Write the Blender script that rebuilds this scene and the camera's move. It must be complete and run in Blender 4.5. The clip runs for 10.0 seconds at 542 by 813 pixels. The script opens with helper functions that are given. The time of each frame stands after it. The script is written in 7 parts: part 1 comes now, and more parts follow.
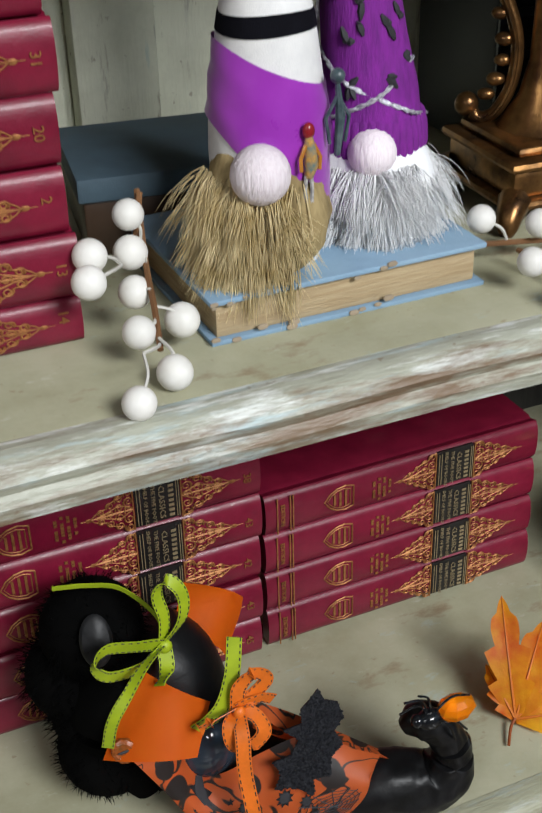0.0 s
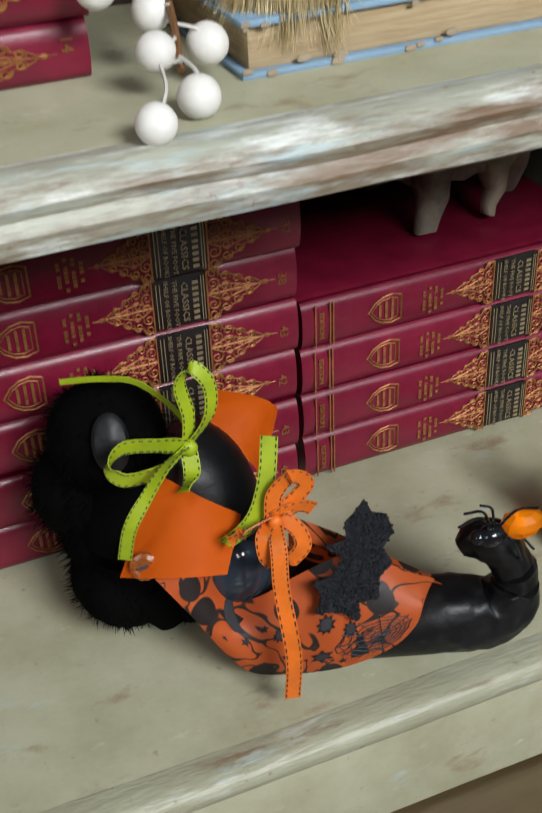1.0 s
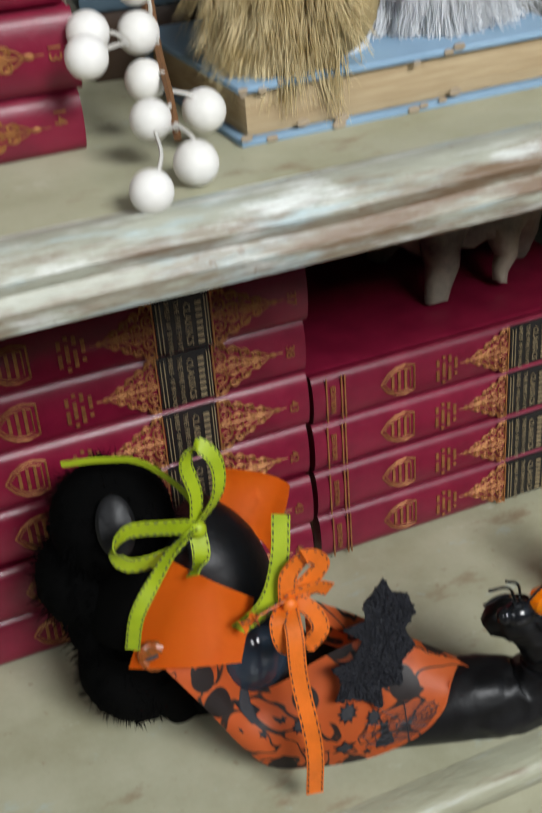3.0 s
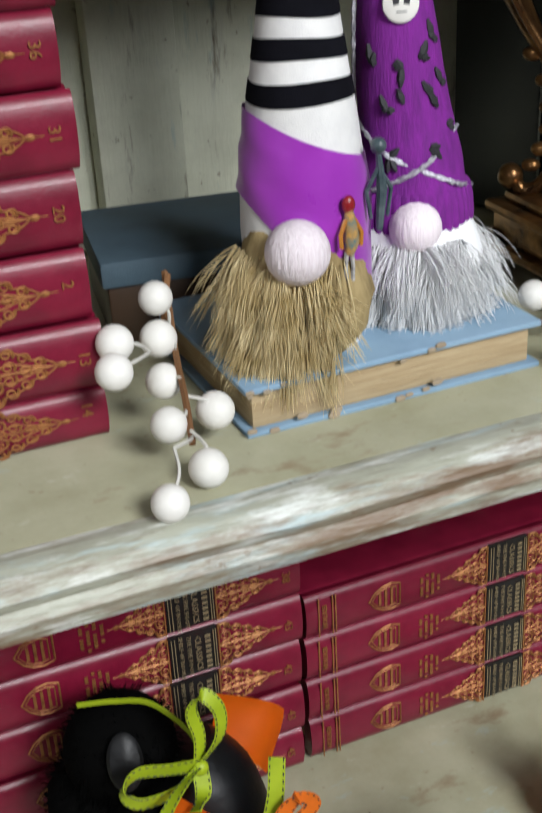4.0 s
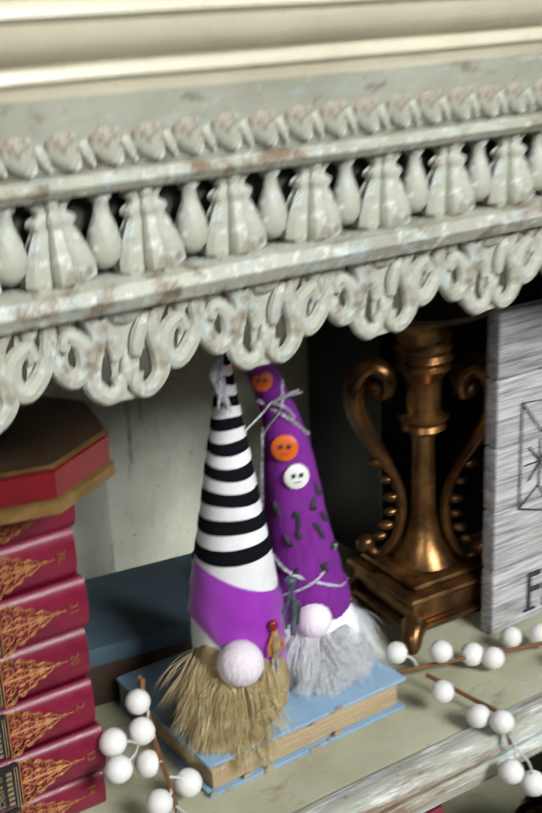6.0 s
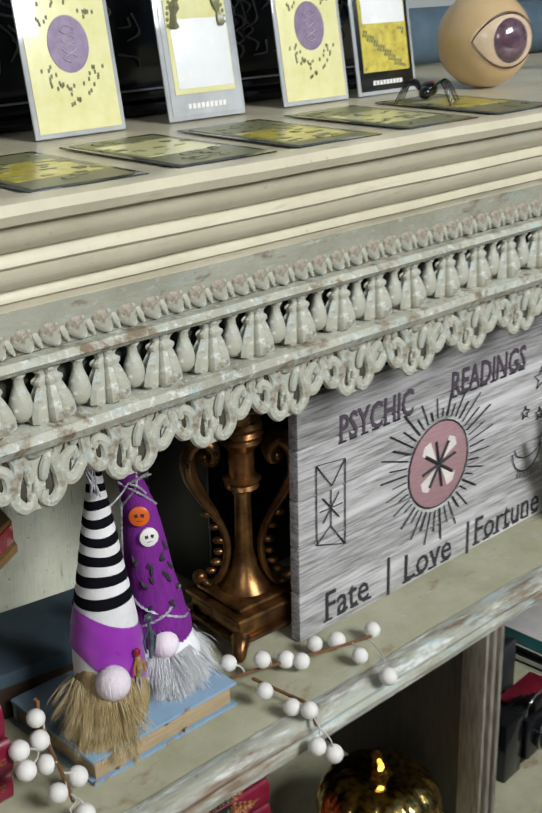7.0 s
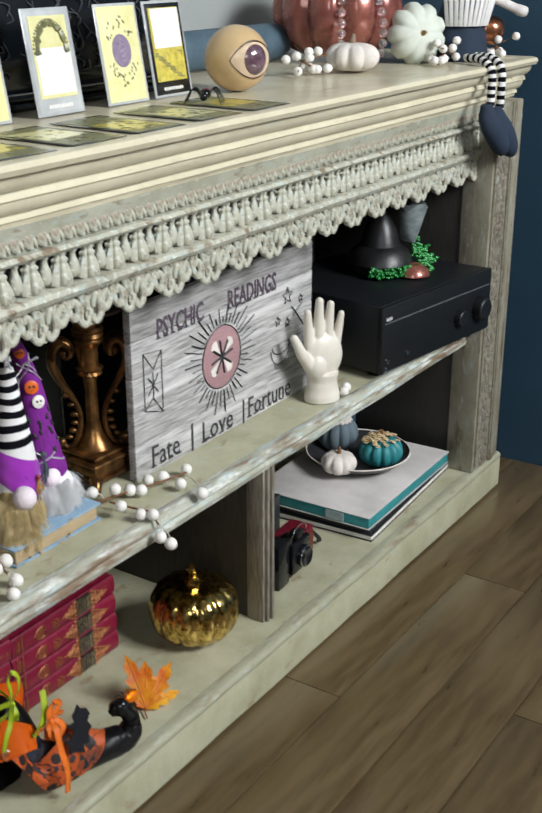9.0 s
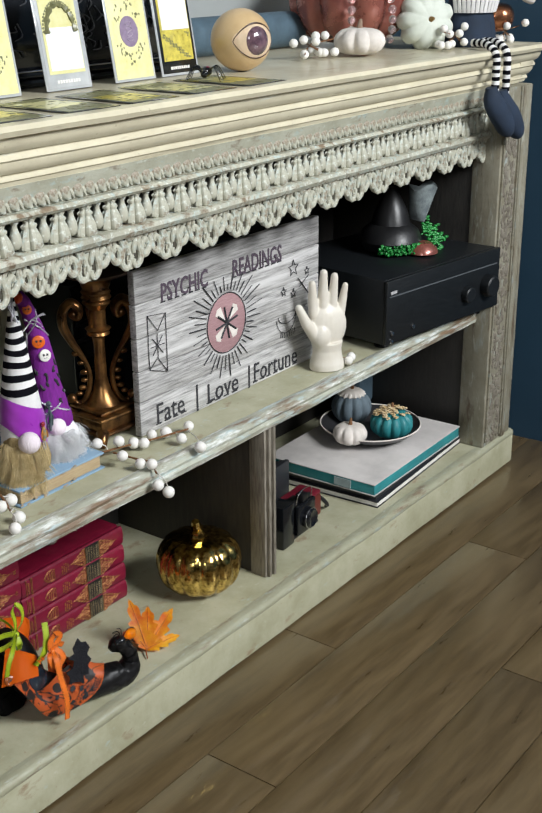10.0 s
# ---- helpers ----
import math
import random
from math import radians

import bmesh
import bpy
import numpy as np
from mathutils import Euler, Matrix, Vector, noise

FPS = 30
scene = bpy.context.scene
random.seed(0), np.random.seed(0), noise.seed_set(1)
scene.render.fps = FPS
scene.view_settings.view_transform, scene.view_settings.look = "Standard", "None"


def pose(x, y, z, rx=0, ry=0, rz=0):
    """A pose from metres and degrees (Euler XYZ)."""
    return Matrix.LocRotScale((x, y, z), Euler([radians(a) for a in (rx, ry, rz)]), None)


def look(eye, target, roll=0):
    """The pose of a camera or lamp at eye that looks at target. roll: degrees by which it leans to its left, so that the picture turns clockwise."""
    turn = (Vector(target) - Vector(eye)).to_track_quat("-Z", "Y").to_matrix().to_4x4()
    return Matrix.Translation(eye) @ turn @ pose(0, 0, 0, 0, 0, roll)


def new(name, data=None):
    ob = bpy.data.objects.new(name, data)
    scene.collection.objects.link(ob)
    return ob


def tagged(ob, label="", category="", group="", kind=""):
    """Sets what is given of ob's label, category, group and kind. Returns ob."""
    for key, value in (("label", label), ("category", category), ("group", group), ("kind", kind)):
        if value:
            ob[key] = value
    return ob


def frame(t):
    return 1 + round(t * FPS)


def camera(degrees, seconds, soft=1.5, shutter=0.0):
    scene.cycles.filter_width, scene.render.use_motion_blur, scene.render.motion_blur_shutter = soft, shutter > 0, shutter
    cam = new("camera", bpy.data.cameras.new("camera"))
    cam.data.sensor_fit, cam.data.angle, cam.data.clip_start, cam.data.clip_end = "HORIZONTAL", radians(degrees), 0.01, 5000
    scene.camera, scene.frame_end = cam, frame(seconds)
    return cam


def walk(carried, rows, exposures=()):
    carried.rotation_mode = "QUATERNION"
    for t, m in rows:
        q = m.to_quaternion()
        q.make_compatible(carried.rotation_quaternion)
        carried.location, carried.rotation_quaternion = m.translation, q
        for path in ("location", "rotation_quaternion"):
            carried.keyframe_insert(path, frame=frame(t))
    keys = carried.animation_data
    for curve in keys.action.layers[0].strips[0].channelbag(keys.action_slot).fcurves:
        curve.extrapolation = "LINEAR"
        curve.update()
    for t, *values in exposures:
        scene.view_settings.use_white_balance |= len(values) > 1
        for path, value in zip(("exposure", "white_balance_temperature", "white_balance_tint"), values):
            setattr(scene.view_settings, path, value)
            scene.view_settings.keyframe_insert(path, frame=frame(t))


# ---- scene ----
cam = camera(26.09, 10.0, soft=1.9, shutter=0.4)
PATH = [
    (0.0, (-0.4040, -0.3626, 0.6186), (-0.0645, 0.4267, 0.1069), -1.58),
    (0.5, (-0.3994, -0.3434, 0.5725), (-0.0647, 0.4432, 0.0537), -1.75),
    (1.0, (-0.3983, -0.3281, 0.5179), (-0.0951, 0.4371, -0.0500), -2.50),
    (1.5, (-0.3855, -0.3173, 0.4813), (-0.0734, 0.4501, -0.0788), -2.89),
    (2.0, (-0.3839, -0.3140, 0.4650), (-0.0854, 0.4504, -0.1064), -3.56),
    (2.2, (-0.3840, -0.3138, 0.4671), (-0.0891, 0.4470, -0.1110), -3.88),
    (3.3, (-0.3907, -0.3144, 0.5371), (-0.0773, 0.4985, 0.0461), -4.55),
    (3.5, (-0.3879, -0.3219, 0.5650), (-0.0710, 0.4870, 0.0696), -4.16),
    (4.0, (-0.3933, -0.3226, 0.6004), (-0.0589, 0.5067, 0.1529), -3.27),
    (4.5, (-0.3938, -0.3268, 0.6384), (-0.0413, 0.5144, 0.2283), -2.52),
    (5.0, (-0.4180, -0.3485, 0.6907), (-0.0077, 0.4954, 0.3451), -0.85),
    (5.5, (-0.4449, -0.3694, 0.7270), (-0.0009, 0.4507, 0.3660), -0.45),
    (6.0, (-0.5093, -0.4103, 0.8163), (0.0016, 0.3784, 0.4744), -2.53),
    (6.2, (-0.5389, -0.4374, 0.8486), (0.0202, 0.3169, 0.5043), -3.23),
    (7.3, (-0.6976, -0.6335, 0.9841), (-0.0578, 0.0466, 0.6260), -1.02),
    (7.5, (-0.7446, -0.6938, 0.9866), (-0.1105, -0.0066, 0.6320), -1.60),
    (8.0, (-0.8229, -0.7256, 1.0286), (-0.1264, -0.1221, 0.6405), 0.45),
    (8.5, (-0.9479, -0.7126, 1.0459), (-0.1911, -0.1777, 0.6702), 0.51),
    (9.0, (-1.0692, -0.8037, 1.0375), (-0.2923, -0.2937, 0.6683), 0.06),
    (9.5, (-1.0755, -0.8806, 1.0050), (-0.3272, -0.3268, 0.6398), -1.25),
    (10.0, (-1.1054, -0.9457, 1.0122), (-0.3593, -0.3884, 0.6480), -0.49),
]
walk(cam, [(t, look(eye, target, roll)) for t, eye, target, roll in PATH],
     exposures=((0.0, 0.0), (2.1, 0.2), (3.4, 0.05), (4.9, 0.12), (6.0, 0.10), (7.3, -0.28), (8.5, -0.10), (9.4, 0.14), (10.0, 0.10)))

# ---- world and light: a closed room, daylight from tall windows ----
world = bpy.data.worlds.new("world")
scene.world = world
world.use_nodes = True
sky = world.node_tree.nodes.new("ShaderNodeTexSky")
sky.sky_type = "NISHITA"
sky.sun_disc = False
sky.sun_elevation, sky.sun_rotation = radians(38), radians(-110)
back = world.node_tree.nodes["Background"]
world.node_tree.links.new(sky.outputs[0], back.inputs[0])
back.inputs[1].default_value = 0.1


def window_light(name, place, aim, w, h, power, colour):
    lamp = bpy.data.lights.new(name, "AREA")
    lamp.shape, lamp.size, lamp.size_y, lamp.energy, lamp.color = "RECTANGLE", w, h, power, colour
    ob = new(name, lamp)
    ob.matrix_world = look(place, aim)
    return ob


window_light("window_daylight", (0.30, -2.55, 2.22), (0.0, 0.05, 0.5), 1.2, 0.8, 120, (0.955, 0.98, 1.0))
window_light("window_daylight_far", (-2.4, -1.7, 1.9), (0.1, 0.05, 0.5), 0.9, 0.9, 16, (0.93, 0.97, 1.0))


# ---- materials ----
def node(nt, kind, **values):
    n = nt.nodes.new(kind)
    for key, v in values.items():
        n.inputs[key].default_value = v
    return n


def ramp(nt, source, stops):
    r = nt.nodes.new("ShaderNodeValToRGB")
    while len(r.color_ramp.elements) < len(stops):
        r.color_ramp.elements.new(0.5)
    for e, (p, c) in zip(r.color_ramp.elements, stops):
        e.position, e.color = p, (*c, 1) if len(c) == 3 else c
    nt.links.new(source, r.inputs[0])
    return r


def coords(nt, stretch=(1, 1, 1)):
    tc = nt.nodes.new("ShaderNodeTexCoord")
    mp = nt.nodes.new("ShaderNodeMapping")
    mp.inputs["Scale"].default_value = stretch
    nt.links.new(tc.outputs["Object"], mp.inputs["Vector"])
    return mp.outputs[0]


def mixed(nt, fac, a, b):
    m = nt.nodes.new("ShaderNodeMix")
    m.data_type = "RGBA"
    for key, v in ((0, fac), (6, a), (7, b)):
        if isinstance(v, tuple):
            m.inputs[key].default_value = (*v, 1)
        elif isinstance(v, (int, float)):
            m.inputs[key].default_value = v
        else:
            nt.links.new(v, m.inputs[key])
    return m.outputs[2]


def base_mat(name, rough, metal):
    m = bpy.data.materials.new(name)
    m.use_nodes = True
    nt = m.node_tree
    b = nt.nodes["Principled BSDF"]
    b.inputs["Roughness"].default_value, b.inputs["Metallic"].default_value = rough, metal
    return m, nt, b


def bumped(nt, b, vec, scale, strength, distance=0.001, detail=6.0):
    n = node(nt, "ShaderNodeTexNoise", Scale=scale, Detail=detail)
    nt.links.new(vec, n.inputs["Vector"])
    bp = node(nt, "ShaderNodeBump", Strength=strength, Distance=distance)
    nt.links.new(n.outputs[0], bp.inputs["Height"])
    nt.links.new(bp.outputs[0], b.inputs["Normal"])
    return n


def plain(name, c1, c2=None, rough=0.5, metal=0.0, scale=40, bump=0.3, bscale=300, stretch=(1, 1, 1), vary=0.1, coat=0.0, sheen=0.0, big=None, spec=0.5):
    """Two tones broken by noise at two scales, fine relief, gloss that varies and a little change from piece to piece."""
    m, nt, b = base_mat(name, rough, metal)
    c2 = c2 or tuple(v * 0.72 for v in c1)
    vec = coords(nt, stretch)
    n = node(nt, "ShaderNodeTexNoise", Scale=scale, Detail=7.0, Roughness=0.62)
    nt.links.new(vec, n.inputs["Vector"])
    col = ramp(nt, n.outputs[0], [(0.34, c2), (0.62, c1)]).outputs[0]
    if big:
        n2 = node(nt, "ShaderNodeTexNoise", Scale=scale * 0.22, Detail=4.0)
        nt.links.new(vec, n2.inputs["Vector"])
        col = mixed(nt, ramp(nt, n2.outputs[0], [(0.5, (0, 0, 0)), (0.72, (1, 1, 1))]).outputs[0], col, big)
    info = nt.nodes.new("ShaderNodeObjectInfo")
    hsv = node(nt, "ShaderNodeHueSaturation")
    mr = node(nt, "ShaderNodeMapRange")
    mr.inputs["To Min"].default_value, mr.inputs["To Max"].default_value = 1 - vary, 1 + vary
    nt.links.new(info.outputs["Random"], mr.inputs["Value"])
    nt.links.new(mr.outputs[0], hsv.inputs["Value"])
    nt.links.new(col, hsv.inputs["Color"])
    nt.links.new(hsv.outputs[0], b.inputs["Base Color"])
    rr = node(nt, "ShaderNodeMapRange")
    rr.inputs["To Min"].default_value, rr.inputs["To Max"].default_value = max(rough - 0.1, 0.03), min(rough + 0.12, 1)
    nt.links.new(n.outputs[0], rr.inputs["Value"])
    nt.links.new(rr.outputs[0], b.inputs["Roughness"])
    b.inputs["Coat Weight"].default_value = coat
    b.inputs["Specular IOR Level"].default_value = spec
    b.inputs["Sheen Weight"].default_value = sheen
    if bump:
        bumped(nt, b, vec, bscale, bump)
    return m


def distressed(name, paint, paint2, wood, blue, white, wear=0.5, rough=0.5, stretch=(3, 14, 14), bump=0.5):
    """Old milk paint, streaked along the grain and rubbed through to wood, with remains of blue and white."""
    m, nt, b = base_mat(name, rough, 0.0)
    vec = coords(nt, stretch)
    iso = coords(nt, (1, 1, 1))

    def mask(v, scale, lo, hi, detail=8.0):
        n = node(nt, "ShaderNodeTexNoise", Scale=scale, Detail=detail, Roughness=0.68)
        nt.links.new(v, n.inputs["Vector"])
        return ramp(nt, n.outputs[0], [(lo, (0, 0, 0)), (hi, (1, 1, 1))]).outputs[0]

    col = mixed(nt, mask(iso, 14, 0.38, 0.66), paint, paint2)
    col = mixed(nt, mask(vec, 9, 0.62 - 0.1 * wear, 0.76 - 0.1 * wear), col, blue)
    col = mixed(nt, mask(vec, 13.7, 0.63 - 0.1 * wear, 0.74 - 0.1 * wear), col, white)
    col = mixed(nt, mask(vec, 5.3, 0.60 - 0.08 * wear, 0.70 - 0.06 * wear), col, wood)
    fleck = node(nt, "ShaderNodeTexNoise", Scale=160.0, Detail=3.0)
    nt.links.new(iso, fleck.inputs["Vector"])
    col = mixed(nt, ramp(nt, fleck.outputs[0], [(0.68, (0, 0, 0)), (0.74, (0.6, 0.6, 0.6))]).outputs[0], col, wood)
    nt.links.new(col, b.inputs["Base Color"])
    bumped(nt, b, vec, 30, bump, 0.0015)
    return m


SAGE = distressed("sage_paint", (0.41, 0.40, 0.285), (0.31, 0.30, 0.195), (0.26, 0.20, 0.125), (0.38, 0.46, 0.43), (0.48, 0.48, 0.38), 0.05, 0.42, (3, 6, 6), bump=0.14)
EDGE = distressed("worn_edge_paint", (0.44, 0.45, 0.37), (0.32, 0.32, 0.25), (0.19, 0.125, 0.075), (0.44, 0.56, 0.58), (0.70, 0.72, 0.68), 1.15, 0.42, (1.6, 9, 9), 0.8)
NOSE = distressed("plinth_nose_paint", (0.36, 0.36, 0.26), (0.30, 0.29, 0.20), (0.20, 0.14, 0.09), (0.39, 0.46, 0.44), (0.43, 0.44, 0.37), 0.5, 0.42, (2, 9, 9), 0.6)
CREAM = distressed("cream_glaze", (0.65, 0.60, 0.445), (0.56, 0.51, 0.37), (0.42, 0.36, 0.26), (0.55, 0.57, 0.50), (0.68, 0.64, 0.52), 0.0, 0.27, (1.2, 10, 10), 0.12)
CARVED = distressed("carved_paint", (0.49, 0.485, 0.395), (0.33, 0.32, 0.25), (0.21, 0.155, 0.10), (0.42, 0.51, 0.49), (0.64, 0.67, 0.61), 0.95, 0.48, (11, 11, 11), 0.5)
# Darker paint tone standing for shade behind the gadroon row.
RECESS = plain("recess_shade", (0.21, 0.195, 0.145), (0.11, 0.095, 0.065), 0.6, scale=40, bump=0.5, bscale=200, big=(0.19, 0.23, 0.20))
FLATPAINT = distressed("frieze_ground_paint", (0.42, 0.42, 0.34), (0.31, 0.305, 0.23), (0.17, 0.12, 0.08), (0.36, 0.45, 0.43), (0.50, 0.52, 0.45), 0.5, 0.5, (4, 9, 9), 0.4)
# Near-black colour that carries the shade inside the compartments.
SHADEIN = plain("inside_shade", (0.020, 0.018, 0.015), (0.009, 0.008, 0.007), 0.6, scale=20, bump=0.4, bscale=60, stretch=(8, 8, 1.2))
# Dark tone that paints shade behind and between the carving.
SHADEGROUND = plain("carving_shade_ground", (0.065, 0.058, 0.040), (0.032, 0.027, 0.018), 0.6, scale=40, bump=0.5, bscale=200, big=(0.07, 0.10, 0.085))
PILLAR = distressed("pilaster_paint", (0.27, 0.255, 0.195), (0.19, 0.17, 0.12), (0.11, 0.08, 0.05), (0.30, 0.34, 0.32), (0.36, 0.36, 0.30), 0.7, 0.5, (9, 9, 2), 0.6)
REED = plain("grey_brown_reeds", (0.26, 0.235, 0.19), (0.12, 0.10, 0.075), 0.6, scale=25, bump=0.6, bscale=80, stretch=(10, 10, 1.2))
INNER = distressed("inside_paint", (0.62, 0.63, 0.51), (0.46, 0.47, 0.37), (0.14, 0.10, 0.07), (0.26, 0.38, 0.38), (0.50, 0.51, 0.43), 0.3, 0.6, (10, 10, 1.5), 0.5)
CRIMSON = plain("crimson_leather", (0.190, 0.008, 0.030), (0.135, 0.005, 0.021), 0.34, scale=60, bump=0.12, bscale=900, vary=0.12, coat=0.06, spec=0.35)
GILT = plain("gilt_tooling", (0.40, 0.18, 0.058), (0.24, 0.09, 0.03), 0.5, 0.5, 300, 0.1, 800)
BANDBLACK = plain("black_label_leather", (0.012, 0.010, 0.010), rough=0.4, scale=90, bump=0.15, bscale=900)
PAGES = plain("page_block", (0.52, 0.40, 0.24), (0.40, 0.28, 0.15), 0.85, scale=25, bump=0.7, bscale=90, stretch=(1, 1, 22))
BLUECLOTH = plain("faded_blue_cloth", (0.24, 0.37, 0.50), (0.19, 0.30, 0.42), 0.75, scale=35, bump=0.3, bscale=1400, big=(0.30, 0.42, 0.52))
NAVYCLOTH = plain("dark_blue_cloth", (0.075, 0.125, 0.165), rough=0.7, scale=35, bump=0.3, bscale=1400)
WHITE = plain("matte_white", (0.80, 0.78, 0.74), (0.72, 0.70, 0.65), 0.55, scale=50, bump=0.1, bscale=500, vary=0.04)
TWIG = plain("brown_twig", (0.19, 0.085, 0.03), rough=0.7, scale=80, bump=0.5, bscale=500)
WIRE = plain("pale_wire", (0.62, 0.60, 0.55), rough=0.5, bump=0)
BRONZE = plain("antique_bronze", (0.33, 0.165, 0.055), (0.030, 0.014, 0.009), 0.29, 0.85, 34, 0.4, 120, vary=0.0, big=(0.045, 0.022, 0.014))
GOLD = plain("mercury_gold", (0.86, 0.62, 0.20), (0.16, 0.085, 0.016), 0.12, 1.0, 130, 0.8, 90, vary=0.0)
ORANGE = plain("orange_paper", (0.84, 0.165, 0.006), (0.79, 0.145, 0.005), 0.6, scale=12, bump=0.05, bscale=900, vary=0.02, spec=0.2)
ORANGERIB = plain("orange_ribbon", (0.80, 0.17, 0.012), rough=0.45, scale=60, bump=0.25, bscale=1800, vary=0.02)
GREENRIB = plain("lime_ribbon", (0.36, 0.46, 0.012), (0.27, 0.36, 0.010), 0.45, scale=60, bump=0.25, bscale=1800, vary=0.02)
BLACK = plain("black_paint", (0.012, 0.012, 0.013), (0.007, 0.007, 0.008), 0.38, scale=20, bump=0.4, bscale=110)
BLACKGLOSS = plain("black_gloss", (0.008, 0.009, 0.011), rough=0.12, bump=0.0, scale=9)
BLACKFUR = plain("black_feather", (0.003, 0.003, 0.003), rough=0.95, bump=0, spec=0.03)
GLITTER = plain("black_glitter", (0.012, 0.013, 0.019), (0.002, 0.002, 0.003), 0.5, 0.1, 900, 1.0, 1400, spec=0.35)
PINKWHITE = plain("white_knit", (0.86, 0.78, 0.82), (0.76, 0.66, 0.71), 0.8, scale=150, bump=0.8, bscale=90, stretch=(6, 6, 0.6))
HATWHITE = plain("white_jersey", (0.78, 0.77, 0.76), (0.70, 0.69, 0.69), 0.85, scale=90, bump=0.3, bscale=1500)
HATBLACK = plain("black_jersey", (0.006, 0.006, 0.009), rough=0.95, scale=90, bump=0.3, bscale=1500, spec=0.08)
SATIN = plain("purple_satin", (0.36, 0.04, 0.47), (0.28, 0.025, 0.38), 0.30, scale=18, bump=0.15, bscale=60, sheen=0.3)
PURPLE = plain("purple_knit", (0.20, 0.012, 0.26), (0.13, 0.007, 0.18), 0.85, scale=80, bump=0.7, bscale=260, stretch=(3, 3, 0.7))


def fur_mat(name, c1, c2):
    """Soft hair: light soaks through it from behind."""
    m = plain(name, c1, c2, 0.7, scale=70, bump=0, vary=0.0, spec=0.2)
    nt = m.node_tree
    b, out = nt.nodes["Principled BSDF"], nt.nodes["Material Output"]
    tr = node(nt, "ShaderNodeBsdfTranslucent")
    tr.inputs["Color"].default_value = (*c1, 1)
    mx = node(nt, "ShaderNodeMixShader", Fac=0.22)
    nt.links.new(b.outputs[0], mx.inputs[1])
    nt.links.new(tr.outputs[0], mx.inputs[2])
    nt.links.new(mx.outputs[0], out.inputs["Surface"])
    return m


FURTAN = fur_mat("tan_fur", (0.90, 0.76, 0.46), (0.50, 0.37, 0.16))
TANCORE = plain("tan_fur_base", (0.42, 0.32, 0.16), (0.26, 0.19, 0.09), 0.9, scale=60, bump=0.8, bscale=120, stretch=(3, 3, 0.5), spec=0.1)
WHITECORE = plain("white_fur_base", (0.92, 0.92, 0.92), (0.84, 0.85, 0.88), 0.9, scale=60, bump=0.6, bscale=120, stretch=(3, 3, 0.5), spec=0.1)
FURWHITE = fur_mat("white_fur", (0.97, 0.97, 0.97), (0.93, 0.94, 0.95))
REDORANGE = plain("red_orange_felt", (0.74, 0.075, 0.008), rough=0.6, bump=0.3)
SILVER = plain("silver_cord", (0.66, 0.66, 0.70), (0.22, 0.21, 0.26), 0.35, 0.4, 500, 0.8, 700)
PUMPORANGE = plain("orange_button", (0.80, 0.14, 0.01), rough=0.4, bump=0.1)
BARNWOOD = plain("grey_barnwood", (0.50, 0.49, 0.48), (0.17, 0.165, 0.16), 0.7, scale=22, bump=0.6, bscale=60, stretch=(1.0, 8, 16), vary=0.16, big=(0.62, 0.61, 0.60))
PLUMINK = plain("plum_ink", (0.085, 0.06, 0.085), rough=0.7, bump=0, scale=300)
INK = plain("black_ink", (0.03, 0.03, 0.035), rough=0.7, bump=0, scale=300)
PINKINK = plain("faded_pink_ink", (0.42, 0.25, 0.26), (0.33, 0.19, 0.20), 0.75, scale=60, bump=0.4, bscale=120, stretch=(1.2, 8, 12))
BONE = plain("ivory_ceramic", (0.72, 0.68, 0.60), (0.66, 0.61, 0.52), 0.42, scale=30, bump=0.1, bscale=200, coat=0.2)
RECEIVER = plain("black_brushed_metal", (0.010, 0.012, 0.014), rough=0.4, metal=0.0, spec=0.35, scale=60, bump=0.12, bscale=400, stretch=(1, 6, 6))
TEAL = plain("teal_paint", (0.03, 0.26, 0.28), (0.02, 0.19, 0.21), 0.5, scale=30, bump=0.3, bscale=200)
WHITECOVER = plain("white_cover", (0.60, 0.57, 0.55), rough=0.4, scale=10, bump=0.05)
DARKCOVER = plain("dark_cover", (0.02, 0.022, 0.026), rough=0.4, scale=10, bump=0.05)
DARKPLATE = plain("dark_glazed_plate", (0.035, 0.035, 0.038), rough=0.3, scale=20, bump=0.1)
COPPER = plain("copper_glaze", (0.34, 0.115, 0.085), (0.20, 0.06, 0.05), 0.25, 0.35, 22, 0.2, 60, coat=0.4)
SAGEWHITE = plain("pale_mint_white", (0.66, 0.70, 0.62), (0.58, 0.62, 0.54), 0.6, scale=40, bump=0.3, bscale=150)
CHALK = plain("chalk_white", (0.72, 0.67, 0.62), (0.58, 0.53, 0.48), 0.8, scale=40, bump=0.5, bscale=150)
BLUEGREY = plain("blue_grey_velvet", (0.12, 0.16, 0.19), rough=0.8, scale=40, bump=0.4, bscale=300)
BRASSRED = plain("red_brown_leather", (0.13, 0.022, 0.015), rough=0.45, scale=60, bump=0.5, bscale=500)
CHROME = plain("chrome", (0.6, 0.6, 0.62), rough=0.18, metal=1.0, bump=0)
NAVY = plain("navy_cloth", (0.014, 0.028, 0.055), rough=0.85, scale=30, bump=0.4, bscale=800)
